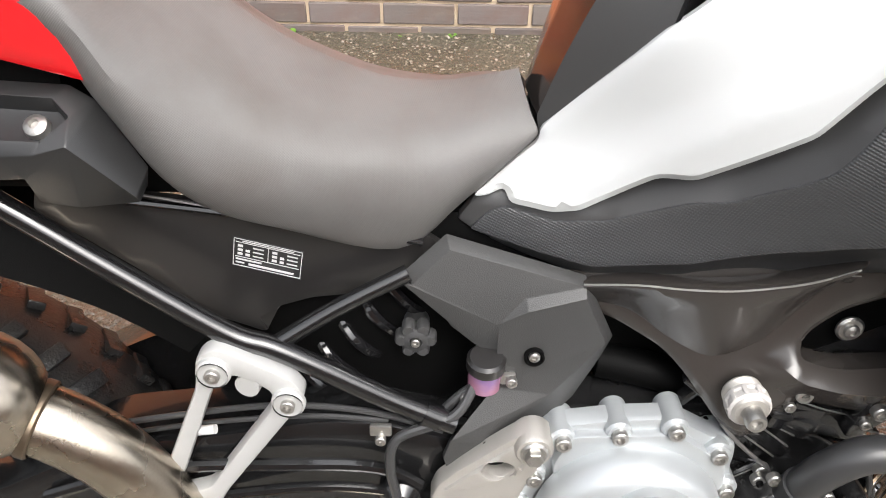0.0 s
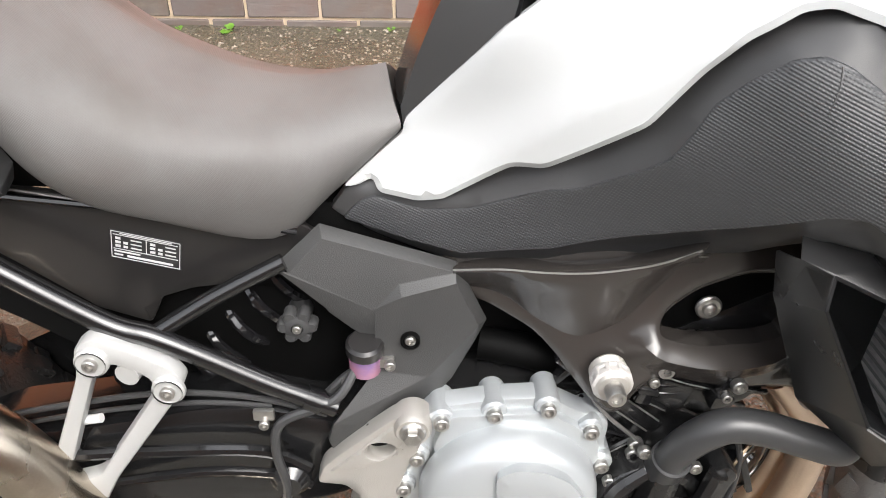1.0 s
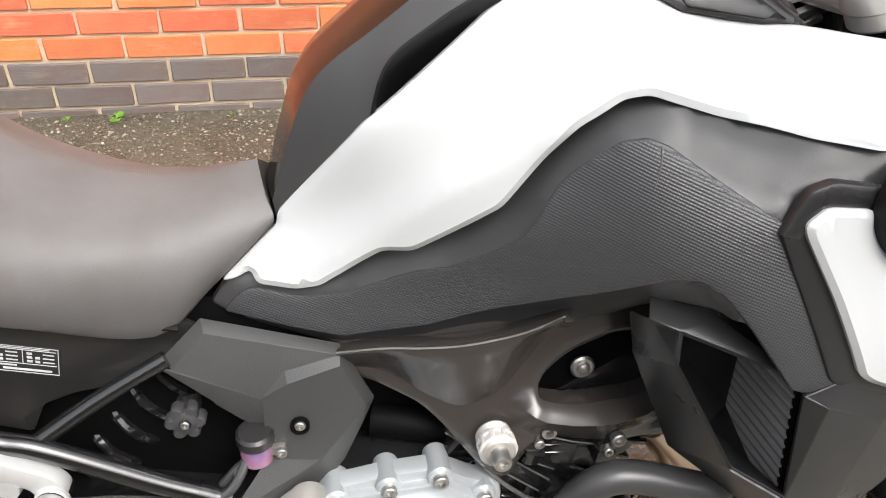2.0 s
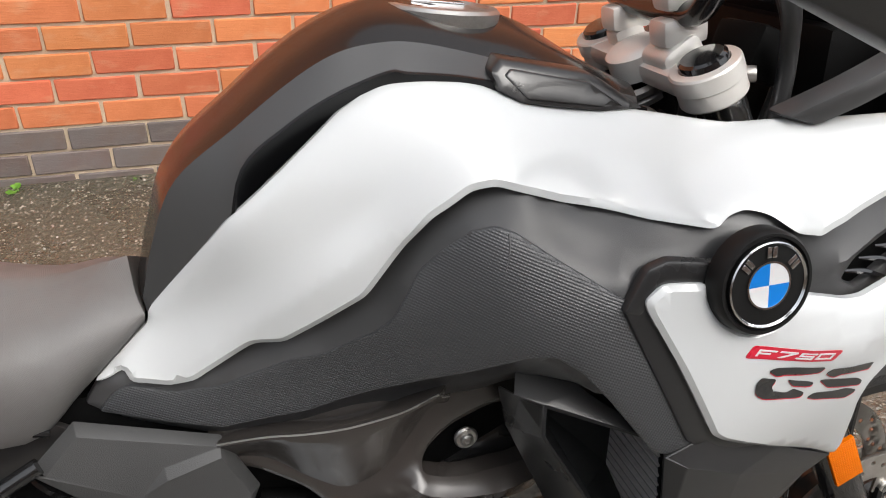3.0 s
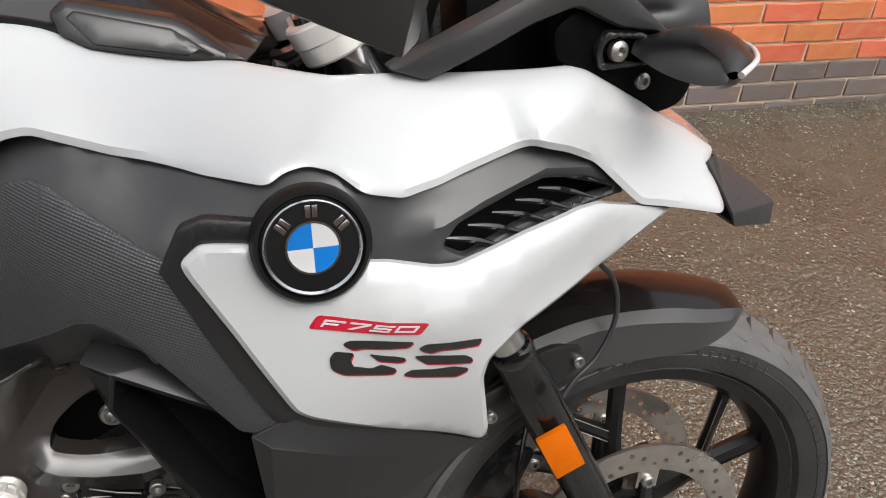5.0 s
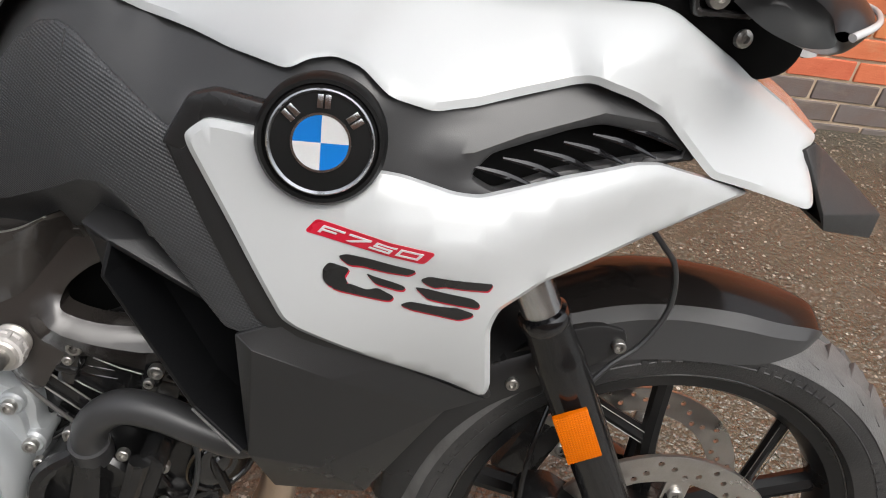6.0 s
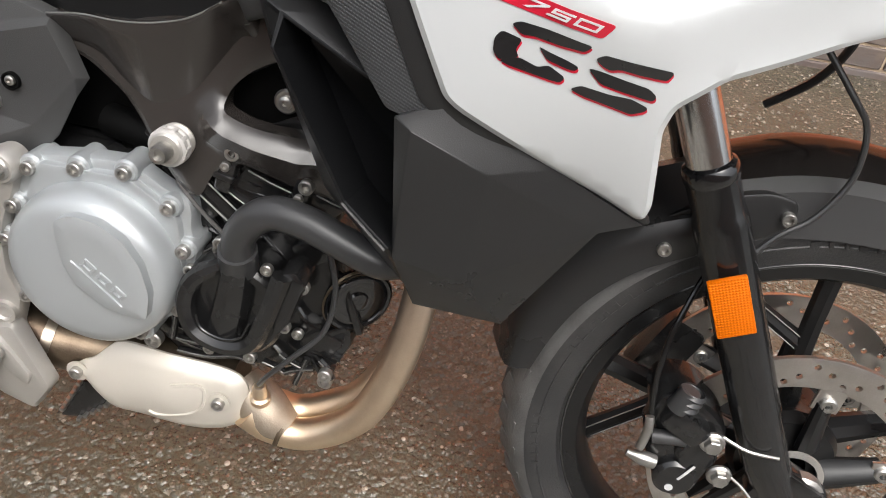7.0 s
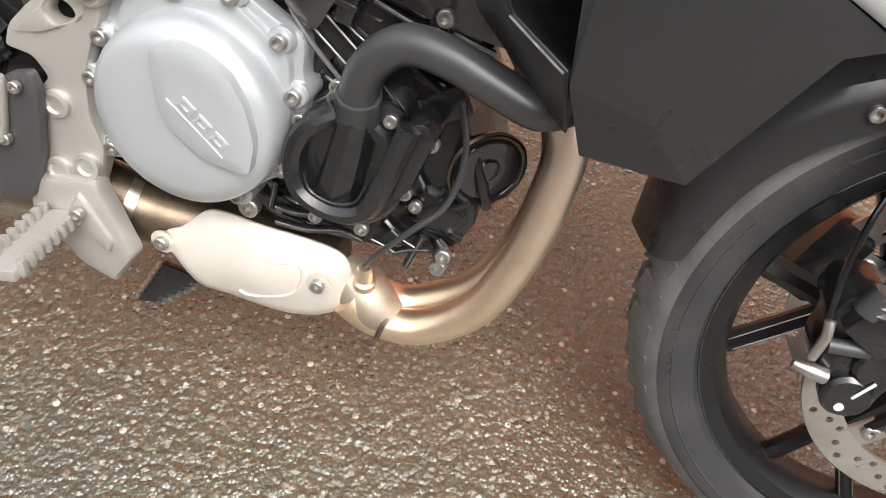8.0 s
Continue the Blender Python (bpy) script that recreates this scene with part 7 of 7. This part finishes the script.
bolt(BUTTON, 0.862, -0.146, 0.963, bike, 0.9, rz=10)
lamp = part("indicator", sheet([
    [(0.842, -0.160, 0.990), (0.858, -0.185, 0.978), (0.872, -0.215, 0.974), (0.876, -0.245, 0.980), (0.872, -0.258, 0.988)],
    [(0.846, -0.158, 1.000), (0.858, -0.185, 1.004), (0.868, -0.215, 1.006), (0.870, -0.245, 1.000), (0.868, -0.260, 0.992)],
    [(0.858, -0.156, 1.002), (0.878, -0.182, 1.014), (0.890, -0.212, 1.016), (0.886, -0.245, 1.006), (0.874, -0.262, 0.994)],
    [(0.868, -0.158, 0.994), (0.900, -0.180, 0.998), (0.912, -0.212, 1.000), (0.900, -0.245, 0.996), (0.880, -0.260, 0.990)],
    [(0.858, -0.162, 0.986), (0.882, -0.186, 0.974), (0.894, -0.215, 0.972), (0.888, -0.245, 0.980), (0.876, -0.258, 0.987)],
    [(0.842, -0.160, 0.990), (0.858, -0.185, 0.978), (0.872, -0.215, 0.974), (0.876, -0.245, 0.980), (0.872, -0.258, 0.988)]], 5, 4, mirror=False), SATIN, bike, "slim black indicator with a clear edge")
part("lens", tube([(0.869, -0.158, 0.998), (0.901, -0.181, 1.003), (0.913, -0.212, 1.004), (0.902, -0.245, 0.999), (0.878, -0.263, 0.991)], [0.0010, 0.0016, 0.0020, 0.0024, 0.0028], 12), CLEAR, lamp, "clear indicator lens")
light = part("headlight", sheet([
    [(0.86, -0.090, 0.94), (0.91, -0.090, 0.93), (0.942, -0.085, 0.945)],
    [(0.87, -0.120, 0.985), (0.91, -0.120, 0.985), (0.948, -0.108, 0.985)],
    [(0.86, -0.118, 1.020), (0.91, -0.118, 1.022), (0.940, -0.100, 1.032)],
    [(0.85, -0.060, 1.045), (0.90, -0.060, 1.046), (0.935, -0.050, 1.044)],
    [(0.85, 0, 1.05), (0.90, 0, 1.05), (0.938, 0, 1.048)]], 4, 4, ends=True), MATTE, bike, "black headlight housing")
part("headlight_lens", block((0.942, 0, 0.988), (0.02, 0.19, 0.09), 0.008, (0, -4, 0)), CLEAR, light, "clear headlight lens")
part("windscreen", sheet([[(0.78, -0.150, 1.068), (0.85, -0.150, 1.045), (0.91, -0.130, 1.028)], [(0.77, -0.140, 1.12), (0.84, -0.138, 1.10), (0.905, -0.115, 1.07)], [(0.75, -0.12, 1.19), (0.81, -0.12, 1.18), (0.86, -0.10, 1.16)], [(0.75, 0, 1.21), (0.82, 0, 1.20), (0.87, 0, 1.18)]], 4, 4, thick=0.004), LENS, bike, "dark smoked windscreen")

# --- front mudguard ---
GUARD_EDGE = [(0.80, -0.066, 0.590), (0.86, -0.067, 0.606), (0.92, -0.067, 0.615), (0.985, -0.067, 0.616), (1.026, -0.066, 0.6195), (1.066, -0.056, 0.631), (1.094, -0.036, 0.640)]
GUARD_RIB = [(0.80, -0.066, 0.630), (0.86, -0.066, 0.655), (0.92, -0.066, 0.6635), (0.985, -0.065, 0.6585), (1.03, -0.064, 0.652), (1.071, -0.054, 0.6455), (1.096, -0.034, 0.6425)]
GUARD_FOLD = [(0.80, -0.053, 0.648), (0.86, -0.053, 0.667), (0.92, -0.053, 0.674), (0.985, -0.052, 0.671), (1.033, -0.051, 0.6625), (1.078, -0.044, 0.655), (1.098, -0.032, 0.645)]
GUARD_TOP = [(0.80, -0.026, 0.660), (0.86, -0.026, 0.682), (0.92, -0.026, 0.6885), (0.985, -0.026, 0.6835), (1.04, -0.026, 0.673), (1.085, -0.022, 0.660), (1.102, -0.016, 0.646)]
GUARD_RIDGE = [(0.80, 0, 0.6635), (0.86, 0, 0.686), (0.92, 0, 0.693), (0.985, 0, 0.686), (1.045, 0, 0.674), (1.09, 0, 0.662), (1.106, 0, 0.645)]
part("front_mudguard", sheet([GUARD_FOLD, GUARD_TOP, GUARD_RIDGE], 6, 4, thick=0.003), PIANO, bike, "glossy black front mudguard")
both_sides("mudguard_flank", [GUARD_EDGE, GUARD_RIB, GUARD_FOLD], SATIN_GREY, bike, "satin dark grey mudguard flank")
part("rear_mudguard_flap", sheet([
    [(0.79, -0.076, 0.575), (0.74, -0.078, 0.545), (0.70, -0.078, 0.500), (0.676, -0.076, 0.450), (0.660, -0.072, 0.395)],
    [(0.79, -0.074, 0.620), (0.72, -0.074, 0.585), (0.668, -0.072, 0.525), (0.640, -0.070, 0.460), (0.632, -0.066, 0.390)],
    [(0.79, 0, 0.650), (0.71, 0, 0.610), (0.65, 0, 0.545), (0.618, 0, 0.465), (0.612, 0, 0.385)]], 5, 4, thick=0.004), BLACK, bike, "matte black rear half of the front mudguard")
bracket = part("mudguard_bracket", panel([(0.742, 0.60), (0.745, 0.565), (0.775, 0.562), (0.85, 0.605), (0.872, 0.625), (0.868, 0.648), (0.84, 0.652), (0.80, 0.64)], -0.070, 0.006, 0.003, 0.015, 0.010), BLACK, bike, "black mudguard bracket")
bolt(SMALL_BOLT, 0.862, -0.070, 0.630, bracket, 1.0)
bolt(SMALL_BOLT, 0.758, -0.078, 0.578, bracket, 1.0)
part("hose_guide", lathe([(0, 0), (0.007, 0), (0.007, 0.014), (0, 0.014)], (0.826, -0.092, 0.592), (0.3, -0.2, -1), 14), STEEL, bike)

# --- caliper and hoses ---
caliper = part("brake_caliper", panel([(0.797, 0.425), (0.828, 0.430), (0.862, 0.408), (0.880, 0.385), (0.872, 0.325), (0.862, 0.296), (0.838, 0.293), (0.812, 0.318), (0.800, 0.345), (0.805, 0.375), (0.790, 0.395)], -0.108, 0.055, 0.010, 0.012, 0.012), ENGINE, bike, "black front brake caliper")
part("piston_cap", lathe([(0.024, -0.01), (0.024, 0.006), (0.020, 0.010), (0, 0.011)], (0.838, -0.108, 0.322), sides=28), ENGINE, caliper)
part("piston_cap", lathe([(0.022, -0.01), (0.022, 0.005), (0.018, 0.009), (0, 0.010)], (0.851, -0.108, 0.358), sides=28), ENGINE, caliper)
part("maker_bar", block((0.846, -0.1195, 0.337), (0.026, 0.0012, 0.0032), 0.0005, (0, -62, 0)), INK_WHITE, caliper, "white bar on the caliper")
part("maker_spot", lathe([(0.0045, 0), (0.0045, 0.001), (0, 0.001)], (0.834, -0.119, 0.312), sides=20), INK_WHITE, caliper)
for x, z in ((0.859, 0.386), (0.879, 0.344)):
    bolt(BIG_BOLT, x, -0.118, z, caliper, 1.05)
part("bleed_screw", tube([(0.780, -0.112, 0.343), (0.797, -0.113, 0.340), (0.812, -0.112, 0.337)], [0.004, 0.008, 0.008], 12, 2), STEEL, caliper, "silver bleed screw")
part("banjo", tube([(0.790, -0.118, 0.358), (0.792, -0.120, 0.385), (0.790, -0.116, 0.400)], 0.0050, 12, 2), STEEL, caliper, "silver hose fitting")
part("slide_pin", tube([(0.815, -0.112, 0.415), (0.822, -0.112, 0.440)], [0.013, 0.011], 16, 2), HOSE, caliper)
part("brake_hose", tube([(0.795, -0.105, 0.390), (0.788, -0.100, 0.44), (0.790, -0.092, 0.49), (0.800, -0.078, 0.53), (0.812, -0.058, 0.57), (0.80, -0.04, 0.62)], 0.0032, 10), TUBE, bike, "black front brake hose")
part("sensor_cable", tube([(0.828, -0.095, 0.585), (0.851, -0.090, 0.617), (0.878, -0.085, 0.640), (0.897, -0.080, 0.674), (0.900, -0.078, 0.703), (0.893, -0.076, 0.732), (0.876, -0.075, 0.752), (0.83, -0.06, 0.80)], 0.0030, 10), HOSE, bike, "thin black wheel sensor cable")
part("brake_hose", tube([(0.84, 0.05, 0.70), (0.875, 0.03, 0.74), (0.885, 0.0, 0.79), (0.87, -0.02, 0.84)], 0.0045, 10), HOSE, bike, "black brake hose")
part("safety_wire", tube([(0.868, -0.118, 0.395), (0.895, -0.124, 0.388), (0.925, -0.130, 0.392)], 0.0018, 6), STEEL, caliper)
part("pad_pin", tube([(0.800, -0.112, 0.372), (0.835, -0.114, 0.378)], 0.008, 12, 1), MATTE, caliper)
part("caliper_bridge", block((0.828, -0.100, 0.398), (0.05, 0.05, 0.03), 0.008, (0, 30, 0)), ENGINE, caliper)
part("bellows", lathe([(0.012, 0), (0.015, 0.004), (0.012, 0.008), (0.015, 0.012), (0.012, 0.016), (0.015, 0.020), (0.012, 0.024)], (0.826, -0.110, 0.440), (-0.2, 0, -1), 20), HOSE, caliper)
part("safety_wire", tube([(0.884, -0.120, 0.350), (0.902, -0.124, 0.340), (0.915, -0.128, 0.330)], 0.0016, 6), STEEL, caliper)
part("far_caliper", block((0.835, 0.09, 0.355), (0.06, 0.05, 0.11), 0.015, (0, 22, 0)), ENGINE, bike, "black front brake caliper")


# ---------- small things on the ground ----------
def weed(x, y, size, seed):
    rng = random.Random(seed)
    root = new("weed")
    root.matrix_basis = pose(x, y, ground_height(x, y) - 0.002)
    tagged(root, "small bright green weed at the foot of the wall", "weed", group="weeds along the wall")
    for k in range(7):
        a, up = rng.uniform(0, 6.28), rng.uniform(0.35, 0.9)
        r = size * rng.uniform(0.6, 1.1)
        way, side = Vector((math.cos(a), math.sin(a), up)).normalized(), Vector((-math.sin(a), math.cos(a), 0))
        bm = bmesh.new()
        rows = []
        for t, w in ((0, 0.06), (0.35, 0.10), (0.55, 0.34), (0.8, 0.36), (1, 0.10)):
            p = way * r * t + Vector((0, 0, -0.3 * r * t * t))
            rows.append([bm.verts.new(p + side * w * r * s + Vector((0, 0, 0.06 * r * abs(s)))) for s in (-1, 0, 1)])
        for a_, b_ in zip(rows, rows[1:]):
            for i in range(2):
                bm.faces.new((a_[i], a_[i + 1], b_[i + 1], b_[i]))
        part("leaf", bm, LEAF, root)


weed(-0.455, 1.765, 0.034, 1)
weed(0.045, 1.775, 0.018, 2)
weed(-0.60, 1.77, 0.016, 3)
weed(-0.12, 1.765, 0.014, 4)
leaf = bmesh.new()
rows = []
for t, w in ((0, 0.002), (0.2, 0.012), (0.5, 0.02), (0.8, 0.012), (1, 0.001)):
    rows.append([leaf.verts.new((2.95 + 0.085 * t, 1.70 - 0.03 * t + s * w, ground_height(0, 1.7) + 0.006 + 0.004 * abs(s) + 0.006 * math.sin(t * 3))) for s in (-1, 0, 1)])
for a_, b_ in zip(rows, rows[1:]):
    for i in range(2):
        leaf.faces.new((a_[i], a_[i + 1], b_[i + 1], b_[i]))
tagged(part("fallen_leaf", leaf, LEAF), "yellow-green fallen leaf on the tarmac", "leaf")


def loose_stones():
    rng = random.Random(11)
    verts, faces = [], []
    shape = [(1, 0, 0), (-1, 0, 0), (0, 1, 0), (0, -1, 0), (0, 0, 1), (0, 0, -1)]
    tris = [(0, 2, 4), (2, 1, 4), (1, 3, 4), (3, 0, 4), (2, 0, 5), (1, 2, 5), (3, 1, 5), (0, 3, 5)]
    for k in range(15000):
        near_wall = rng.random() < 0.35
        x = rng.uniform(-1.2, 3.4) if near_wall else rng.uniform(-0.9, 2.2)
        y = WALL_Y - 0.01 - abs(rng.gauss(0, 0.22)) if near_wall else rng.uniform(-0.25, 1.5)
        r = 0.0018 + 0.0042 * rng.random() ** 2.4
        z = ground_height(x, y) + 0.006 * noise.noise((x * 1.3, y * 1.3, 0)) * (y < 1.7) + r * 0.15
        n, turn = len(verts), rng.uniform(0, 6.28)
        for a, b, c in shape:
            s = r * rng.uniform(0.7, 1.4)
            verts.append((x + s * (a * math.cos(turn) - b * math.sin(turn)), y + s * (a * math.sin(turn) + b * math.cos(turn)), z + s * c * 0.7))
        faces += [(n + a, n + b, n + c) for a, b, c in tris]
    me = bpy.data.meshes.new("loose_stones")
    me.from_pydata(verts, [], faces)
    me.materials.append(STONE)
    tagged(new("loose_stones", me), "loose pale and dark grit on the tarmac", "gravel", kind="stuff")


loose_stones()


# ---------- the pieces of the wall ----------
lay_wall()
